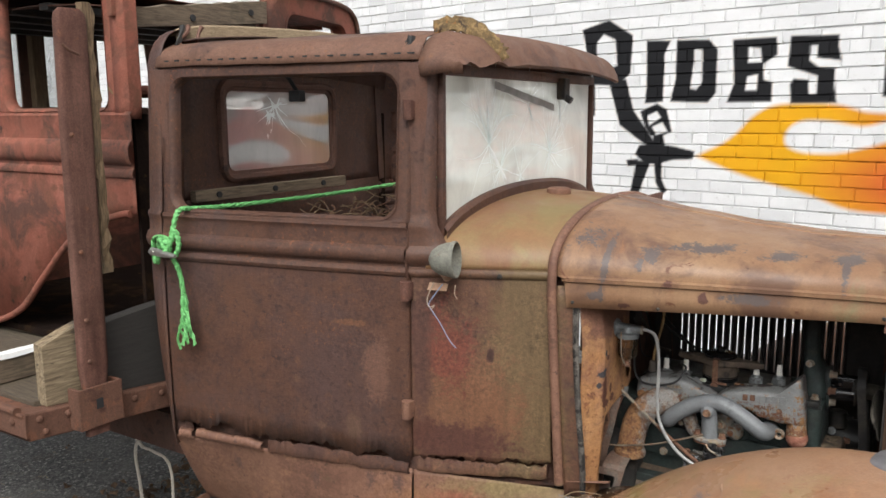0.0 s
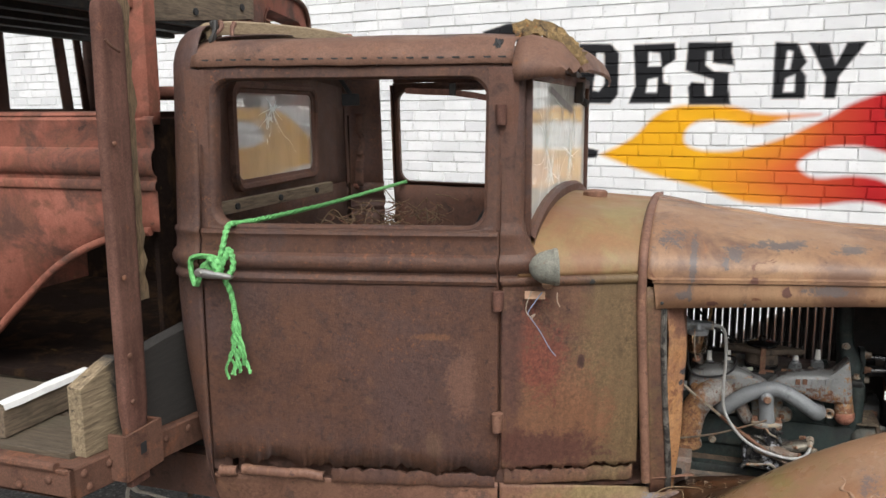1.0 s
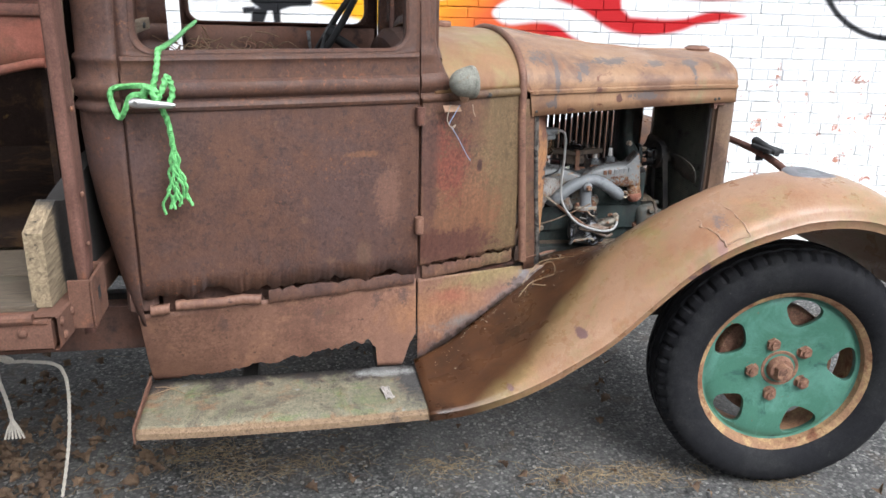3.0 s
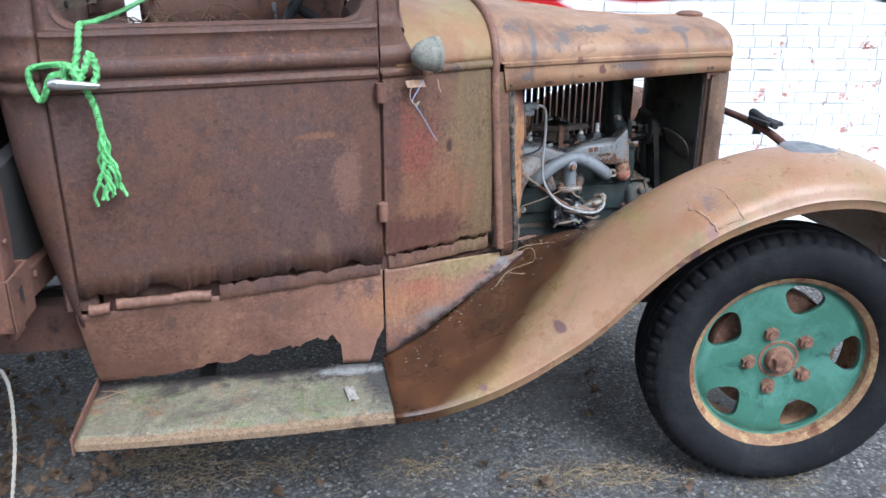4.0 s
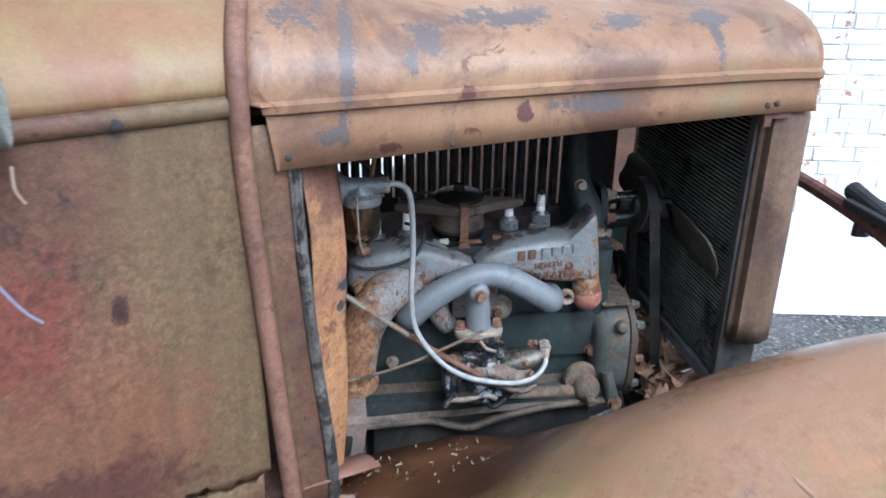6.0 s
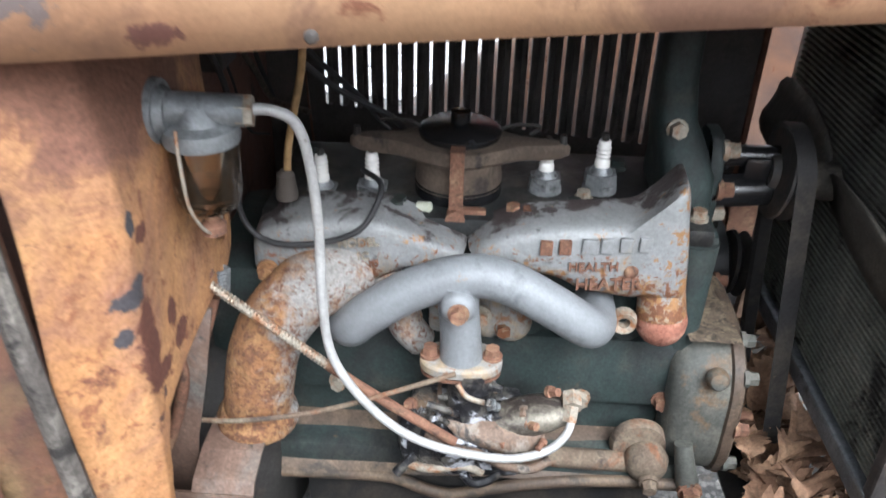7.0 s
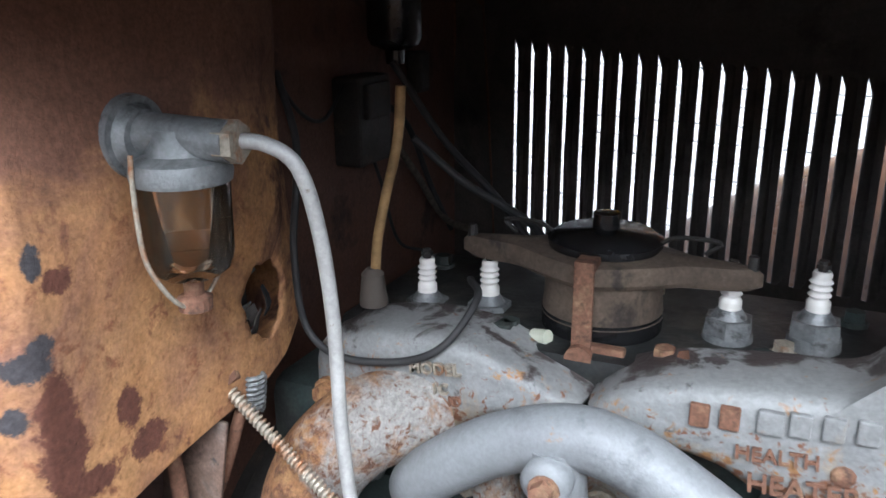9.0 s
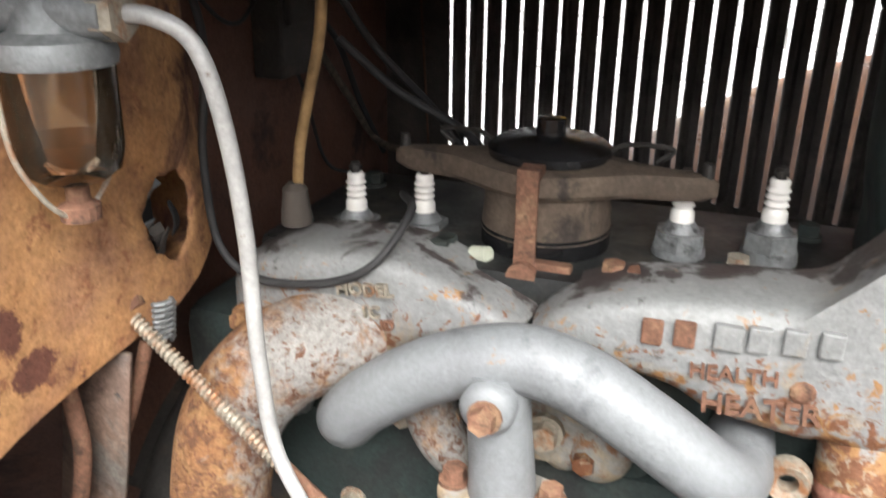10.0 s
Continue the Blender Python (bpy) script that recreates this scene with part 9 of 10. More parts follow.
for y0, y1 in ((-0.58, -0.44), (-0.12, -0.02), (0.21, 0.27), (0.575, 0.635), (0.70, 0.74)):
    grid(bm, [[V((-2.33, lerp(y0, y1, t) - 0.10 * (z - 1.71) * (y0 > 0.5), z)) for t in (0, 0.5, 1)] for z in (1.71, 1.88, 2.045)])
part("rear_frame", bm, M_inner, red, "dark slatted frame of the rear window", solid=0.01)
bm = bmesh.new()
grid(bm, [[V((-2.335, y, z)) for y in (-0.44, 0.21)] for z in (1.71, 2.045)])
rp = part("rear_pane", bm, pane_of("sooty_glass", (0.6, 0.62, 0.62), 0.05, (0.1, 0.3), 5), red, "dark sooty glass")
bm = bmesh.new()
for x0, x1 in ((-2.34, -1.62), (-1.62, -0.98)):
    grid(bm, [[V((x, y, z)) for x in (x0, x1)] for y, z in ((0.66, 0.90), (0.66, 1.20), (0.70, 1.66))])
part("inner_arch", bm, M_rust_shade, red, "dark inner wheel-arch panel", solid=0.004)

# ---- green rope tied to the cab, with its clamp ----
M_rope = plain("green_rope", (0.150, 0.45, 0.150), 0.6, vary=0.35, scale=120, bump=0.4)


def twisted(bm, pts, r, turns, seg=6, n=10):
    """Three strands laid round a path."""
    P = spline(pts, n)
    for s in range(3):
        q = []
        up = V((0.1, 0.3, 1)).normalized()
        for i, p in enumerate(P):
            d = (P[min(i + 1, len(P) - 1)] - P[max(i - 1, 0)]).normalized()
            a = (up - d * up.dot(d)).normalized()
            b = d.cross(a)
            up = a
            an = 2 * math.pi * (turns * i / len(P) + s / 3)
            q.append(p + (a * math.cos(an) + b * math.sin(an)) * r * 0.55)
        tube(bm, q, r * 0.62, seg, 1, smooth_path=False)


rope = thing("green_rope", (-0.70, -0.665, 1.28), "bright green twisted rope knotted through the cab window", "rope")
R = 0.0075
for nm, pts, turns in (
        ("strand", [(-0.742, 0.80, 1.392), (-0.735, 0.40, 1.388), (-0.72, 0.0, 1.386), (-0.705, -0.40, 1.392), (-0.690, -0.585, 1.400), (-0.684, -0.647, 1.404), (-0.684, -0.668, 1.388), (-0.690, -0.678, 1.35), (-0.700, -0.682, 1.315)], 60),
        ("loop", [(-0.700, -0.685, 1.315), (-0.725, -0.680, 1.322), (-0.765, -0.668, 1.320), (-0.800, -0.662, 1.308), (-0.800, -0.662, 1.275), (-0.788, -0.665, 1.240), (-0.772, -0.668, 1.262), (-0.752, -0.675, 1.295), (-0.72, -0.690, 1.302)], 26),
        ("knot", [(-0.72, -0.688, 1.300), (-0.700, -0.706, 1.318), (-0.682, -0.700, 1.300), (-0.700, -0.690, 1.283), (-0.722, -0.700, 1.296), (-0.706, -0.712, 1.322), (-0.690, -0.708, 1.290)], 16),
        ("loop", [(-0.690, -0.706, 1.290), (-0.672, -0.700, 1.320), (-0.664, -0.694, 1.345), (-0.656, -0.692, 1.335), (-0.652, -0.692, 1.305), (-0.664, -0.696, 1.275)], 14),
        ("tail", [(-0.690, -0.700, 1.29), (-0.676, -0.688, 1.255), (-0.668, -0.680, 1.22), (-0.664, -0.676, 1.17), (-0.660, -0.674, 1.14)], 16)):
    bm = bmesh.new()
    twisted(bm, pts, R, turns)
    part(nm, bm, M_rope, rope, smooth=60)
rnd = random.Random(9)
for k in range(9):
    bm = bmesh.new()
    x0, x1 = -0.662 + rnd.uniform(-.006, .006), lerp(-0.700, -0.625, k / 8) + rnd.uniform(-.008, .008)
    zl = rnd.uniform(1.005, 1.035) if k else 0.99
    pts = [(x0, -0.676, 1.16)]
    for j in range(1, 7):
        t = j / 6
        pts.append((lerp(x0, x1, t ** 1.2) + 0.007 * math.sin(j * 2.3 + k * 1.7), -0.676 - 0.006 * math.sin(j * 1.9 + k), lerp(1.16, zl, t)))
    twisted(bm, pts, 0.0036, 7, 5, 6)
    part("frayed_strand", bm, M_rope, rope, smooth=60)
bm = bmesh.new()
rows = []
for x, w, z in ((-0.752, 0.008, 1.284), (-0.742, 0.0125, 1.285), (-0.72, 0.0125, 1.283), (-0.69, 0.010, 1.281), (-0.655, 0.0075, 1.279), (-0.645, 0.004, 1.279)):
    rows.append([V((x, -0.712 + 0.007 * math.sin(a), z + w * math.cos(a))) for a in np.linspace(0, 2 * math.pi, 15)[:-1]])
vs = grid(bm, rows, close_u=True)
bm.faces.new(vs[0]); bm.faces.new(vs[-1])
rod(bm, (-0.737, -0.716, 1.285), (-0.737, -0.722, 1.285), 0.006, seg=12)
tagged(part("rope_clamp", bm, plain("bright_steel", (0.62, 0.61, 0.58), 0.3, 0.9, vary=0.12), smooth=50), "bright steel locking clamp gripping the green rope", "clamp")

# cross panel of the frame under the bed
bm = bmesh.new()
box(bm, (-1.40, -0.46, 0.515), (-0.80, -0.44, 0.645), bev=0.004)
box(bm, (-1.40, -0.46, 0.645), (-0.80, -0.40, 0.652), bev=0.002)
part("frame_channel", bm, M_inner, bed, "dark brown frame channel under the bed")

# white cord under the bed
M_cord = plain("off_white_cord", (0.55, 0.50, 0.43), 0.9, vary=0.2, scale=150)
cord = thing("white_cord", (-1.15, -0.45, 0), "frayed off-white cord hanging knotted under the flatbed", "cord")
for pts in ([(-1.22, -0.45, 0.74), (-1.222, -0.45, 0.60), (-1.22, -0.45, 0.50), (-1.16, -0.45, 0.486), (-1.09, -0.45, 0.474), (-1.065, -0.448, 0.44), (-1.062, -0.445, 0.36), (-1.08, -0.447, 0.20), (-1.12, -0.45, 0.012)],
            [(-1.235, -0.455, 0.515), (-1.20, -0.46, 0.50), (-1.215, -0.445, 0.485), (-1.24, -0.45, 0.495), (-1.245, -0.455, 0.44), (-1.232, -0.455, 0.36), (-1.226, -0.455, 0.28)]):
    bm = bmesh.new()
    twisted(bm, pts, 0.0058, 40, 5, 8)
    part("strand", bm, M_cord, cord, smooth=60)
for k in range(6):
    bm = bmesh.new()
    tube(bm, [(-1.226, -0.455, 0.30), (-1.23 + 0.006 * k - 0.012, -0.455, 0.27), (-1.235 + 0.011 * k - 0.02, -0.458, 0.235)], 0.0035, 5, 4)
    part("frayed_end", bm, M_cord, cord)

# bits lying on the board and in the wing's hollow
bm = bmesh.new()
rows = [[V((-0.125 + 0.026 * u - 0.012 * v, -0.715 + 0.070 * v, 0.4245 + 0.008 * abs(math.sin(u * 5 + v * 3)))) for u in np.linspace(0, 1, 6)] for v in np.linspace(0, 1, 6)]
grid(bm, rows)
tagged(part("crumpled_paper", bm, plain("dirty_paper", (0.34, 0.31, 0.28), 0.9, vary=0.3, scale=80), solid=0.0015), "crumpled scrap of dirty white paper on the running board", "paper")
rnd = random.Random(41)
bm = bmesh.new()
for k in range(260):
    x = lerp(0.03, 0.66, rnd.random() ** 0.9)
    ye, yr = interp(x, WING_IN), interp(x, [(-0.02, -0.70), (0.15, -0.66), (0.4, -0.60), (0.8, -0.58)])
    u = 1 - abs(rnd.gauss(0, 0.16)) - 0.02 if k % 5 < 2 else rnd.uniform(0.25, 0.95)
    if not 0.1 < u < 0.99 or (k % 5 > 1 and noise.noise(V((x * 9, u * 4, 1.7))) < -0.05):
        continue
    y = lerp(yr, ye, u)
    drop = min(1.0, u / interp(x, [(0.35, 1.0), (0.47, 0.78), (0.62, 0.78), (0.74, 1.0)]))
    z = lerp(smooth_interp(x, RIDGE), interp(x, WING_IN_Z), drop ** 1.35) + 0.0035
    a, ln = rnd.uniform(0, 6.28), rnd.choice((0.0015, 0.002, 0.003, 0.004, 0.009))
    rod(bm, (x, y, z), (x + ln * math.cos(a), y + ln * math.sin(a), z + 0.001), rnd.choice((0.0005, 0.0007, 0.0009, 0.0013)), seg=4)
litter = part("debris_litter", bm, plain("pale_chaff", (0.34, 0.29, 0.21), 0.9, vary=0.4, scale=50))
tagged(litter, "pale seeds and chaff caught in the mudguard hollow", "debris", kind="stuff")
for k, pts in enumerate(([(0.40, -0.36, 0.665), (0.46, -0.36, 0.70), (0.47, -0.40, 0.69), (0.43, -0.46, 0.66), (0.38, -0.44, 0.655)], [(0.36, -0.40, 0.64), (0.42, -0.37, 0.70), (0.50, -0.38, 0.72), (0.52, -0.43, 0.74)], [(0.33, -0.47, 0.625), (0.38, -0.43, 0.655), (0.45, -0.45, 0.69)], [(-0.80, -0.60, 0.425), (-0.75, -0.58, 0.432), (-0.72, -0.56, 0.428)], [(-0.79, -0.55, 0.426), (-0.75, -0.57, 0.434), (-0.70, -0.60, 0.426)])):
    bm = bmesh.new()
    tube(bm, pts, 0.0013, 6, 6)
    tagged(part("twig", bm, plain("dry_stem_%d" % k, (0.24, 0.17, 0.10), 0.9)), "thin dry plant stem lying on rusted sheet metal", "twig", group="dry stems on the truck")


def leaf_mesh(rnd, size):
    """Half-widths and rise along the rib of one curled, lobed dry leaf."""
    out, n = [], 13
    wide, curl, ph = rnd.uniform(0.30, 0.55), rnd.uniform(0.10, 0.45), rnd.uniform(0, 6)
    for i in range(n):
        t = i / (n - 1)
        w = size * wide * math.sin(math.pi * min(1, t * 1.04)) ** 0.8 * (1 + 0.28 * math.sin(i * 2.1 + ph))
        out.append((t * size, max(w, size * 0.012), size * curl * math.sin(t * 3 + 0.5)))
    return out


def leaves(name, spots, seed, size, mat, label):
    rnd = random.Random(seed)
    bm = bmesh.new()
    for x, y, z in spots:
        s = size * rnd.uniform(0.5, 1.35)
        m = pose(x, y, z + 0.01, rnd.uniform(-40, 40), rnd.uniform(-40, 40), rnd.uniform(0, 360))
        fold, k = rnd.uniform(0.1, 0.9), rnd.uniform(0, 50)
        rows = []
        for a, w, h in leaf_mesh(rnd, s):
            rows.append([m @ (V((a, w * u, h + w * fold * abs(u) ** 1.5)) + s * 0.10 * noise.noise_vector(V((a / s * 3 + k, u * 1.5, k)))) for u in (-1, -0.6, -0.2, 0, 0.2, 0.6, 1)])
        grid(bm, rows)
    ob = part(name, bm, mat, smooth=60)
    return tagged(ob, label, "leaves", kind="stuff")


M_leaf = layered("dry_leaf", (0.185, 0.105, 0.064), [((0.31, 0.195, 0.120), 14, 0.53, 0.12, 0.3), ((0.08, 0.045, 0.028), 20, 0.56, 0.08, 0.2)], streak=0.0)
M_leaf_dark = layered("damp_leaf", (0.095, 0.060, 0.038), [((0.16, 0.105, 0.065), 9, 0.5, 0.12, 0.3), ((0.06, 0.036, 0.022), 12, 0.58, 0.08, 0.2)], streak=0.0)
rnd = random.Random(6)
leaves("leaf_pile", [(rnd.uniform(1.03, 1.14), rnd.uniform(-0.15, 0.25), rnd.uniform(0.575, 0.635)) for _ in range(150)] + [(rnd.uniform(1.045, 1.10), rnd.uniform(-0.13, -0.03), rnd.uniform(0.60, 0.66)) for _ in range(22)], 7, 0.050, M_leaf, "brown dry leaves heaped on the splash tray")
leaves("ground_leaves", [(rnd.gauss(-1.42, 0.28), rnd.gauss(-0.30, 0.30), 0.0) for _ in range(520)] + [(rnd.uniform(-1.2, 2.0), rnd.uniform(-1.3, 1.8), 0.0) for _ in range(120)], 8, 0.040, M_leaf_dark, "dry brown leaves scattered on the asphalt")
bm = bmesh.new()
CLUMP = [(-1.01, -0.33), (-0.78, -0.26), (-0.587, -0.39), (-0.324, -0.38), (-0.06, -0.436), (0.113, -0.46), (0.50, -0.60)] + [(rnd.uniform(-1.3, 1.2), rnd.gauss(-0.75, 0.3)) for _ in range(9)]
for k in range(1300):
    cx, cy = CLUMP[k % 16]
    x, y = (rnd.gauss(-0.8, 0.7), rnd.gauss(-0.4, 0.5)) if k % 4 == 0 else (rnd.gauss(cx, 0.08), rnd.gauss(cy, 0.035))
    a, ln = rnd.uniform(0, 6.28), rnd.uniform(0.02, 0.09)
    tube(bm, [(x, y, 0.003), (x + ln * 0.5 * math.cos(a), y + ln * 0.5 * math.sin(a), 0.006 + rnd.random() * 0.006), (x + ln * math.cos(a + 0.3), y + ln * math.sin(a + 0.3), 0.003)], 0.0009, 3, 1, caps=False)
tagged(part("ground_litter", bm, plain("dry_grass", (0.235, 0.175, 0.105), 0.95, vary=0.4)), "fine dry grass and stems matted on the asphalt", "litter", kind="stuff")
bm = bmesh.new()
for k in range(900):
    x, y = rnd.uniform(-1.8, 2.6), rnd.uniform(-2.0, 2.2)
    s = rnd.uniform(0.002, 0.006) if k % 12 else rnd.uniform(0.006, 0.012)
    bmesh.ops.create_icosphere(bm, subdivisions=1, radius=s, matrix=Matrix.Translation((x, y, s * 0.4)) @ Matrix.Diagonal((1, rnd.uniform(0.6, 1.2), 0.6, 1)))
tagged(part("grit", bm, plain("grey_grit", (0.24, 0.23, 0.21), 0.95, vary=0.5, scale=20)), "small grey stones strewn over the asphalt", "gravel", kind="stuff")

# ---- painted brick wall ----
def flat(t):
    return [(t[i] / 100, t[i + 1] / 100) for i in range(0, len(t), 2)]


# upper and lower run of the flame's outline, in centimetres along the wall and above the ground
FLAME_UP = flat((-19, 140, 2, 151, 15, 164, 28, 171, 47, 172, 63, 171, 77, 167, 92, 166, 112, 166, 92, 163, 77, 159, 59, 162, 44, 162, 36, 156, 36, 148, 46, 144, 63, 144, 77, 147, 92, 152, 106, 159, 119, 166, 128, 172, 148, 179, 173, 179, 196, 174, 194, 168, 168, 169, 152, 163, 173, 157, 194, 162, 211, 164, 231, 156, 248, 152, 272, 150, 259, 148, 239, 148, 208, 153, 198, 153, 189, 148, 189, 141))
FLAME_LOW = flat((195, 136, 216, 135, 233, 136, 252, 141, 274, 138, 256, 134, 240, 131, 230, 127, 213, 124, 196, 124, 182, 127, 164, 138, 149, 144, 132, 148, 114, 146, 102, 138, 105, 132, 114, 129, 132, 131, 146, 129, 157, 122, 175, 115, 206, 115, 193, 112, 168, 109, 147, 115, 132, 116, 114, 113, 92, 112, 72, 113, 53, 119, 37, 123, 20, 127, 3, 132, -8, 136))
BLACK = [  # each entry: outline, then its holes
    [(-105, 223, -84, 228, -66, 217, -67, 193, -76, 185, -95, 186), (-88, 219, -79, 215, -77, 198, -85, 196, -93, 199, -93, 214)],
    [(-84, 190, -70, 189, -64, 169, -45, 145, -51, 144, -74, 159)], [(-102, 190, -94, 190, -93, 165, -97, 165)],
    [(-56, 213, -39, 212, -43, 204, -43, 174, -56, 173, -55, 182)],
    [(-35, 212, -14, 211, -8, 205, -8, 179, -13, 173, -38, 174, -35, 188), (-23, 206, -18, 205, -17, 186, -21, 181, -25, 182, -23, 198)],
    [(1, 210, 27, 210, 28, 200, 20, 195, 21, 186, 26, 184, 26, 173, -1, 173, 3, 184), (11, 205, 18, 204, 19, 196, 11, 196), (11, 188, 17, 189, 17, 180, 10, 180)],
    [(35, 210, 61, 209, 61, 203, 63, 195, 50, 197, 50, 204, 46, 204, 46, 196, 51, 192, 60, 191, 60, 182, 62, 172, 37, 172, 36, 183, 38, 186, 46, 185, 47, 177, 51, 177, 51, 187, 34, 193)],
    [(85, 208, 97, 207, 103, 196, 100, 192, 103, 188, 103, 175, 85, 175), (92, 203, 95, 202, 94, 192, 91, 192), (92, 187, 97, 189, 97, 179, 91, 179)],
    [(103, 207, 114, 206, 118, 194, 123, 206, 133, 206, 120, 187, 119, 175, 113, 175, 113, 187)],
    # the painter's name, as plain bars
    [(147, 226, 163, 226, 159, 163, 145, 164)], [(169, 224, 184, 224, 192, 168, 178, 168)], [(197, 207, 212, 207, 214, 169, 199, 169)], [(223, 204, 243, 204, 243, 168, 224, 168)], [(256, 203, 279, 203, 280, 167, 256, 168)],
    # spray gun
    [(-59, 168, -47, 173, -40, 169, -36, 155, -43, 152, -51, 152, -55, 157), (-54, 165, -47, 168, -44, 164, -52, 159), (-50, 158, -43, 161, -39, 155, -47, 153)],
    [(-49, 153, -42, 153, -40, 145, -50, 144)], [(-59, 146, -53, 147, -35, 146, -20, 143, -21, 138, -35, 137, -45, 134, -54, 134, -62, 140)], [(-68, 136, -59, 137, -59, 133, -67, 132)],
    [(-61, 136, -50, 136, -54, 125, -58, 114, -65, 112, -63, 122)], [(-48, 136, -42, 137, -42, 125, -38, 117, -41, 114, -46, 122)]]
BLACK = [[flat(o) for o in s] for s in BLACK]


def signed(P, poly):
    """Distance to an outline, positive inside, for many points."""
    q = np.array(poly)
    a, b = q, np.roll(q, -1, axis=0)
    best = np.full(len(P), 1e9)
    inside = np.zeros(len(P), bool)
    for (ax, ay), (bx, by) in zip(a, b):
        dx, dy = bx - ax, by - ay
        t = np.clip(((P[:, 0] - ax) * dx + (P[:, 1] - ay) * dy) / (dx * dx + dy * dy + 1e-12), 0, 1)
        best = np.minimum(best, np.hypot(P[:, 0] - ax - t * dx, P[:, 1] - ay - t * dy))
        c = (ay > P[:, 1]) != (by > P[:, 1])
        inside ^= c & (P[:, 0] < dx * (P[:, 1] - ay) / (dy if abs(dy) > 1e-12 else 1e-12) + ax)
    return np.where(inside, best, -best)


def rounded(poly, n=4):
    return [(p.x, p.z) for p in spline([(x, 0, z) for x, z in poly], n)]


FLAME = rounded(FLAME_UP) + rounded(FLAME_LOW)


def paint(P):
    """Colour of the mural at points (s, z) of the wall; alpha 0 where it is bare white paint."""
    n = len(P)
    col = np.zeros((n, 4), np.float32)
    soft = lambda d, w: np.clip(d / w + 0.5, 0, 1)
    near = (P[:, 0] > -1.3) & (P[:, 0] < 4.6) & (P[:, 1] > 0.9) & (P[:, 1] < 2.6)
    if not near.any():
        return col
    Q = P[near]
    f = soft(signed(Q, FLAME), 0.030)
    g = np.clip((Q[:, 0] - 0.52) / 0.55 + 0.25 * np.sin(Q[:, 1] * 11), 0, 1)[:, None]
    g2 = np.clip((Q[:, 0] - 0.95) / 0.45, 0, 1)[:, None]
    c = np.array([0.80, 0.40, 0.012]) * (1 - g) + np.array([0.62, 0.115, 0.03]) * g
    c = c * (1 - g2) + np.array([0.43, 0.012, 0.015]) * g2
    ink = np.zeros(len(Q))
    for shape in BLACK:
        d = signed(Q, shape[0])
        for h in shape[1:]:
            d = np.minimum(d, -signed(Q, h))
        ink = np.maximum(ink, soft(d, 0.012))
    # ring of a roundel further along the wall, with a black bar across it
    rr = np.hypot(Q[:, 0] - 3.745, Q[:, 1] - 1.825)
    ink = np.maximum(ink, soft(0.020 - np.abs(rr - 0.568), 0.014))
    ink = np.maximum(ink, soft(np.minimum(np.minimum(0.072 - np.abs(Q[:, 1] - 1.566 - 0.05 * (Q[:, 0] - 3.4)), Q[:, 0] - 3.27), 4.2 - Q[:, 0]), 0.014))
    a = ink + f * (1 - ink)
    w = (ink / np.maximum(a, 1e-6))[:, None]
    c = c * (1 - w) + np.array([0.013, 0.013, 0.015]) * w
    col[near, :3], col[near, 3] = c, a
    return col


def brick_material(joint=False):
    m, nt, b = nodes_of("painted_joint" if joint else "white_painted_brick")
    co = coords(nt)
    at = node(nt, "ShaderNodeAttribute", attribute_name="paint")
    oi = node(nt, "ShaderNodeObjectInfo")
    gi = node(nt, "ShaderNodeNewGeometry")
    base = mix(nt, ramp(nt, noise_of(nt, co, 2.5, 5, 0.6), 0.35, 0.7), (0.86, 0.865, 0.87), (0.76, 0.765, 0.77))
    base = mix(nt, ramp(nt, gi.outputs["Random Per Island"], 0.45, 1.0, 0.0, 0.40), base, (0.52, 0.53, 0.55))
    base = mix(nt, ramp(nt, oi.outputs["Random"], 0.5, 1.0, 0.0, 0.4), base, (0.52, 0.52, 0.54))
    grime = ramp(nt, noise_of(nt, co, 40, 6, 0.75), 0.60, 0.78)
    base = mix(nt, grime, base, (0.42, 0.41, 0.39))
    col = mix(nt, at.outputs["Alpha"], base, at.outputs["Color"])
    # flaked patch low on the wall
    px = node(nt, "ShaderNodeSeparateXYZ")
    nt.links.new(co, px.inputs[0])
    lowx = ramp(nt, px.outputs["X"], 2.2, 2.9, 0.0, 0.12)
    lowz = ramp(nt, px.outputs["Z"], 1.35, 0.95, 0.0, 1.0)
    mu = node(nt, "ShaderNodeMath", operation="MULTIPLY")
    nt.links.new(lowx, mu.inputs[0])
    nt.links.new(lowz, mu.inputs[1])
    fl = node(nt, "ShaderNodeMath", operation="ADD")
    nt.links.new(noise_of(nt, co, 9, 10, 0.74, 0.3), fl.inputs[0])
    nt.links.new(mu.outputs[0], fl.inputs[1])
    flk = ramp(nt, fl.outputs[0], 0.71, 0.725)
    brick = mix(nt, noise_of(nt, co, 30, 5, 0.6), (0.26, 0.095, 0.062), (0.48, 0.25, 0.18))
    col = mix(nt, flk, col, brick)
    if joint:
        gap = mix(nt, ramp(nt, noise_of(nt, co, 7, 8, 0.7), 0.54, 0.63), (1.0, 1.0, 1.0), (0.43, 0.41, 0.38))
        col = mix(nt, 0.75, col, mix(nt, 1.0, col, gap, "MULTIPLY"))
    nt.links.new(col, b.inputs["Base Color"])
    b.inputs["Roughness"].default_value = 0.62
    b.inputs["Specular IOR Level"].default_value = 0.18
    ad = node(nt, "ShaderNodeMath", operation="MULTIPLY_ADD", inputs={1: 0.6})
    nt.links.new(noise_of(nt, co, 26, 6, 0.65), ad.inputs[0])
    nt.links.new(noise_of(nt, co, 140, 5, 0.7), ad.inputs[2])
    bumped(nt, b, ad.outputs[0], 0.6, 0.010)
    return m


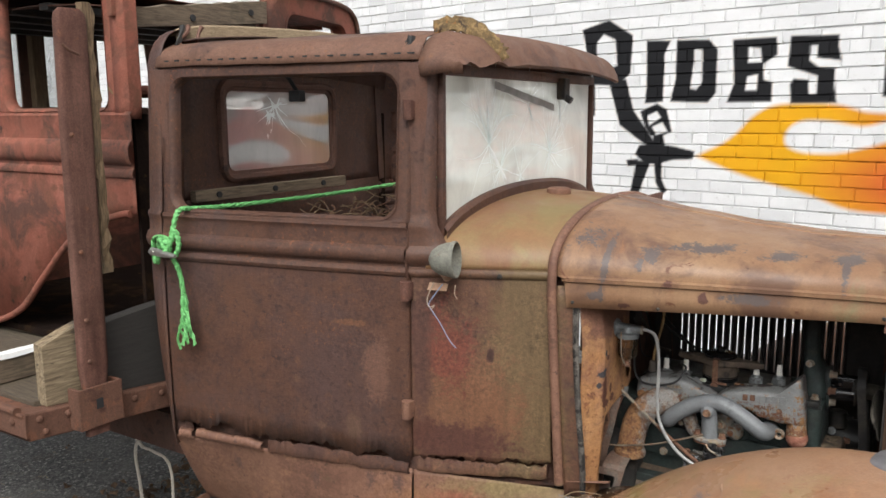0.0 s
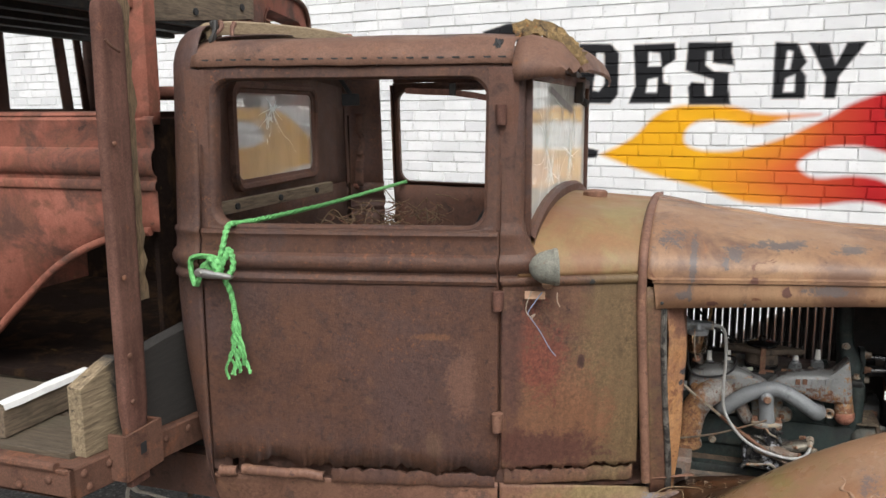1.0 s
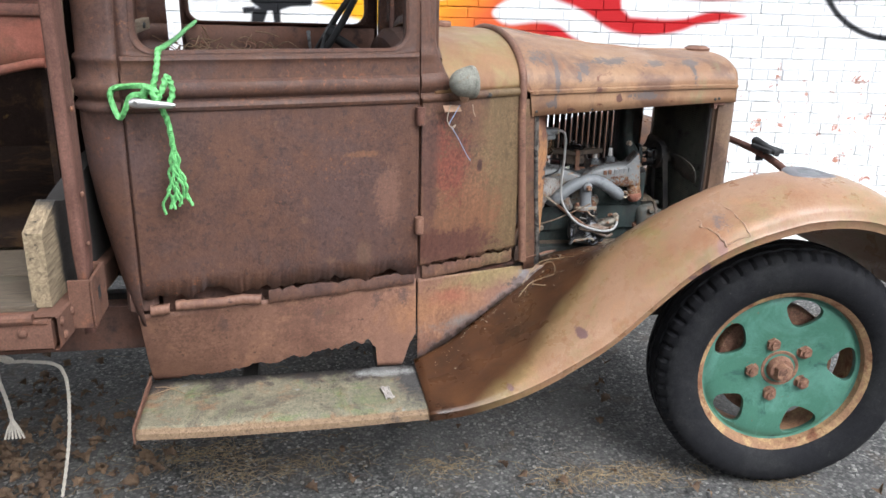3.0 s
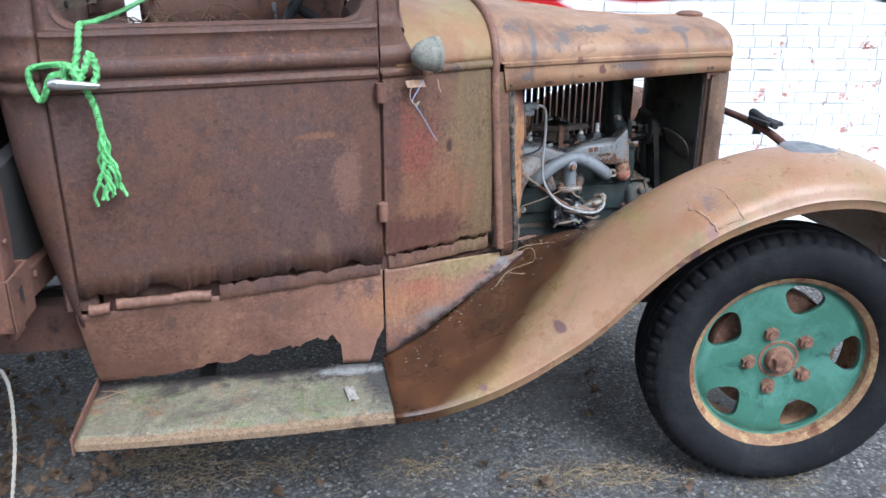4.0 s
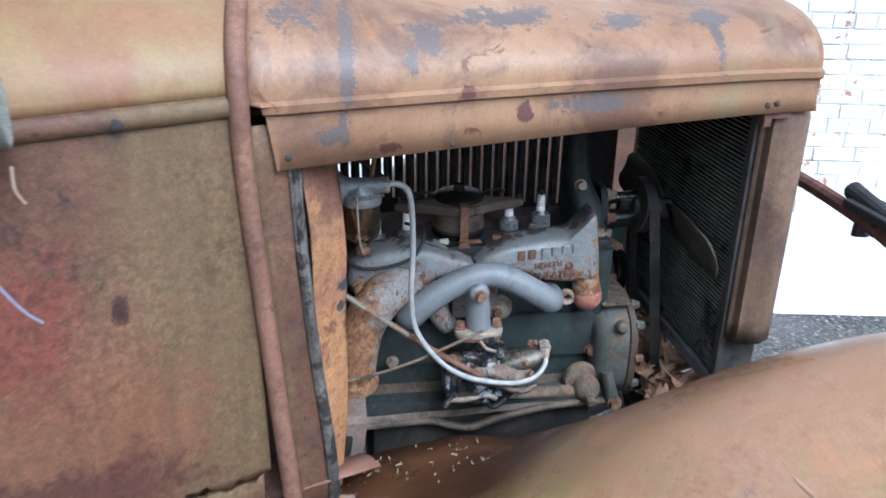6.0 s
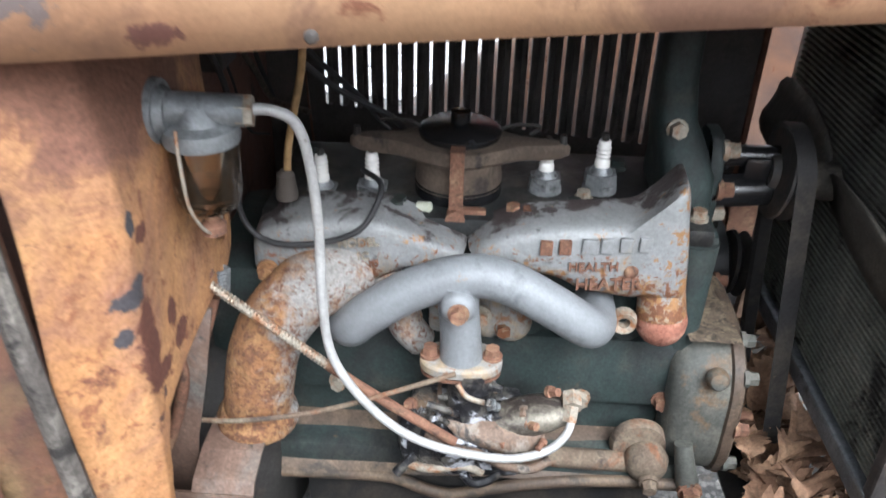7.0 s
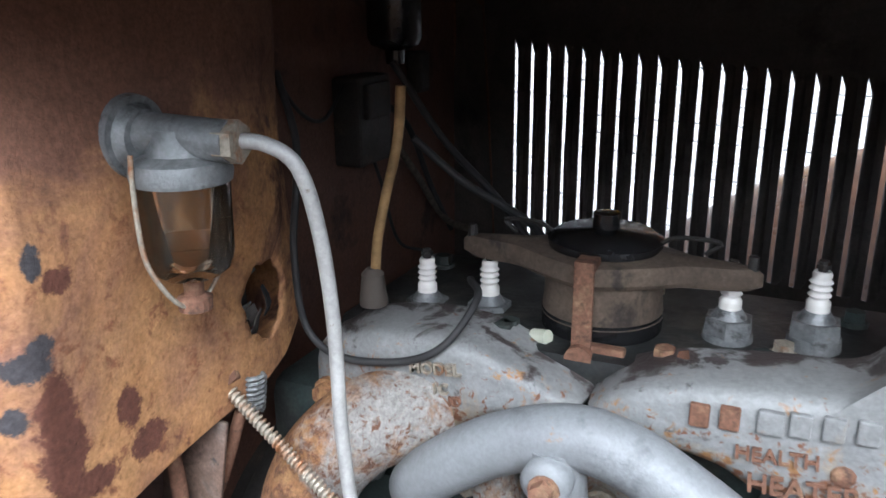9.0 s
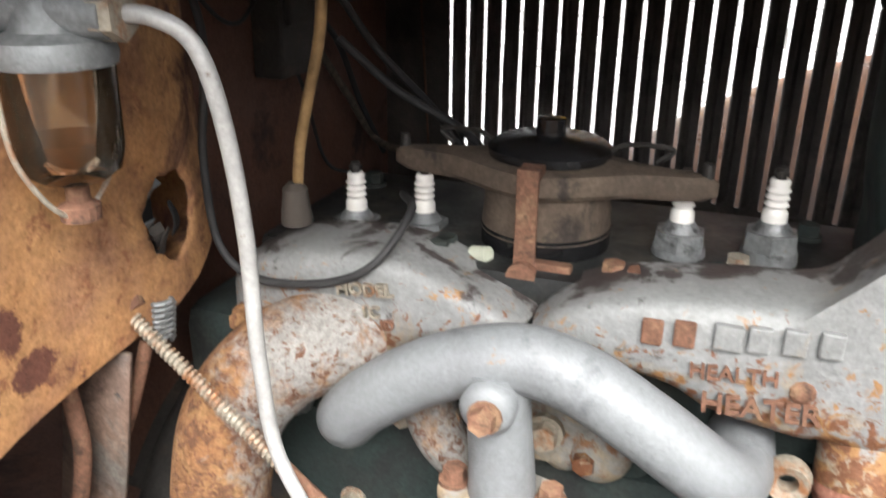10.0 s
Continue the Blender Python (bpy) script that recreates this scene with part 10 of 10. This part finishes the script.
M_brick, M_joint = brick_material(), brick_material(True)
COURSE, LONG, JOINT = 0.0735, 0.214, 0.0068
rnd = random.Random(17)


def brick_grid(s0, s1, z0, z1, ns, nz, proud):
    """Front, rounded rim and sides of a brick as points (s, z, d) with quads."""
    us = [s0, s0 + 0.003] + [lerp(s0 + 0.003, s1 - 0.003, (i + 1) / ns) for i in range(ns - 1)] + [s1 - 0.003, s1]
    ws = [z0, z0 + 0.003] + [lerp(z0 + 0.003, z1 - 0.003, (i + 1) / nz) for i in range(nz - 1)] + [z1 - 0.003, z1]
    pts, quads = [], []
    for j, w in enumerate(ws):
        for i, u in enumerate(us):
            edge = (i in (0, len(us) - 1)) or (j in (0, len(ws) - 1))
            pts.append((u, w, -0.0036 if edge else proud))
    m = len(us)
    for j in range(len(ws) - 1):
        for i in range(m - 1):
            quads.append((j * m + i, j * m + i + 1, (j + 1) * m + i + 1, (j + 1) * m + i))
    return pts, quads


def wall_mesh(name, P, F):
    P = np.array(P, np.float32)
    jit = np.array([noise.noise(V((p[0] * 9, p[1] * 9, 0.3))) for p in P], np.float32) if len(P) < 300000 else np.zeros(len(P))
    d = P[:, 2] + np.where(P[:, 2] > 0, 0.0022 * jit, 0)
    s = P[:, 0] + 0.0015 * jit
    z = P[:, 1] + 0.002 * np.roll(jit, 7)
    W = np.stack([WU.x * s + WN.x * d, 2.93 + WU.y * s + WN.y * d, z], 1)
    me = bpy.data.meshes.new(name)
    me.from_pydata(W.tolist(), [], F)
    me.materials.append(M_brick)
    at = me.color_attributes.new("paint", "FLOAT_COLOR", "POINT")
    at.data.foreach_set("color", paint(P[:, :2]).ravel())
    me.polygons.foreach_set("use_smooth", [True] * len(me.polygons))
    me.set_sharp_from_angle(angle=radians(35))
    return me


bm = bmesh.new()
S0, S1, ZT = -13.0, 10.0, 4.4
SS = [float(x) for x in np.linspace(-1.4, 4.6, 500)]
for za, zb in ((0.0, 0.95), (2.45, ZT)):
    grid(bm, [[on_wall(s, z, -0.0050) for s in (S0, -1.4, 4.6, S1)] for z in (za, zb)])
for sa, sb in ((S0, -1.4), (4.6, S1)):
    grid(bm, [[on_wall(s, z, -0.0050) for s in (sa, sb)] for z in (0.95, 2.45)])
grid(bm, [[on_wall(s, z, -0.25) for s in (S0, S1)] for z in (0.0, ZT)])
grid(bm, [[on_wall(S0, z, d) for d in (-0.25, -0.0050)] for z in (0, ZT)])
grid(bm, [[on_wall(S1, z, d) for d in (-0.25, -0.0050)] for z in (0, ZT)])
grid(bm, [[on_wall(s, ZT, d) for d in (-0.25, -0.0050)] for s in (S0, S1)])
M_mortar = layered("white_painted_mortar", (0.72, 0.72, 0.72), [((0.36, 0.35, 0.34), 5, 0.55, 0.06, 0.3), ((0.20, 0.18, 0.16), 30, 0.64, 0.04, 0.4)], streak=0.0)
wall_back = tagged(part("wall_back", bm, M_mortar), "white painted brick wall with a lettered flame mural", "wall", kind="structure")
# painted mortar behind the mural
P, F = [], []
nzj = 140
for j in range(nzj + 1):
    for s in SS:
        P.append((s, 0.95 + 1.5 * j / nzj, -0.0050))
m = len(SS)
for j in range(nzj):
    for i in range(m - 1):
        F.append((j * m + i, j * m + i + 1, (j + 1) * m + i + 1, (j + 1) * m + i))
mj = new("mortar", wall_mesh("mortar", P, F))
mj.data.materials[0] = M_joint
mj.parent = wall_back
bricks, rest_P, rest_F = [], [], []
count = 0
row = 0
z = 0.004
while z < ZT - COURSE:
    header = row % 7 == 6
    ln = 0.105 if header else LONG
    s = S0 + (0.0 if row % 2 else -ln / 2) + rnd.uniform(-.01, .01)
    while s < S1:
        l2 = ln * rnd.uniform(0.96, 1.04)
        s0, s1 = max(s, S0), min(s + l2 - JOINT, S1)
        if s1 - s0 > 0.03:
            hot = -1.25 < s0 and s1 < 4.5 and 0.95 < z < 2.42
            ns = max(2, int((s1 - s0) / 0.0085)) if hot else 3
            nz = 7 if hot else 2
            pts, quads = brick_grid(s0, s1, z + rnd.uniform(-.0020, .0015), z + COURSE - JOINT + rnd.uniform(-.0010, .0025), ns, nz, rnd.uniform(0.0015, 0.0060))
            if 1.55 < s0 < 3.3 and 0.55 < z < 1.75 and count < 290:
                count += 1
                bricks.append((pts, quads))
            else:
                o = len(rest_P)
                rest_P += pts
                rest_F += [tuple(o + i for i in q) for q in quads]
        s += l2
    z += COURSE
    row += 1
rest = new("brickwork", wall_mesh("brickwork", rest_P, rest_F))
rest.parent = wall_back
rest["kind"] = "stuff"
for pts, quads in bricks:
    b = new("brick", wall_mesh("brick", pts, quads))
    b.parent = wall_back

# pale concrete strip along the wall's foot
bm = bmesh.new()
rows = [[on_wall(s, z, d) for s in np.linspace(2.2, 9.5, 30)] for d, z in ((-0.002, 0.012), (0.6, 0.010), (1.15, 0.008), (1.18, -0.01))]
grid(bm, rows)
M_pad = layered("pale_concrete", (0.62, 0.61, 0.59), [((0.50, 0.49, 0.47), 5, 0.52, 0.1, 0.4), ((0.34, 0.32, 0.29), 12, 0.64, 0.05, 0.4)], streak=0.0)
tagged(part("pavement", bm, M_pad), "pale concrete strip along the wall", "pavement", kind="structure")

# plain block walls that close the yard behind the camera
bm = bmesh.new()
box(bm, (-12, -9.3, 0), (14, -9.0, 3.0))
tagged(part("wall_yard", bm, M_yard), "plain grey block wall across the yard", "wall", kind="structure")
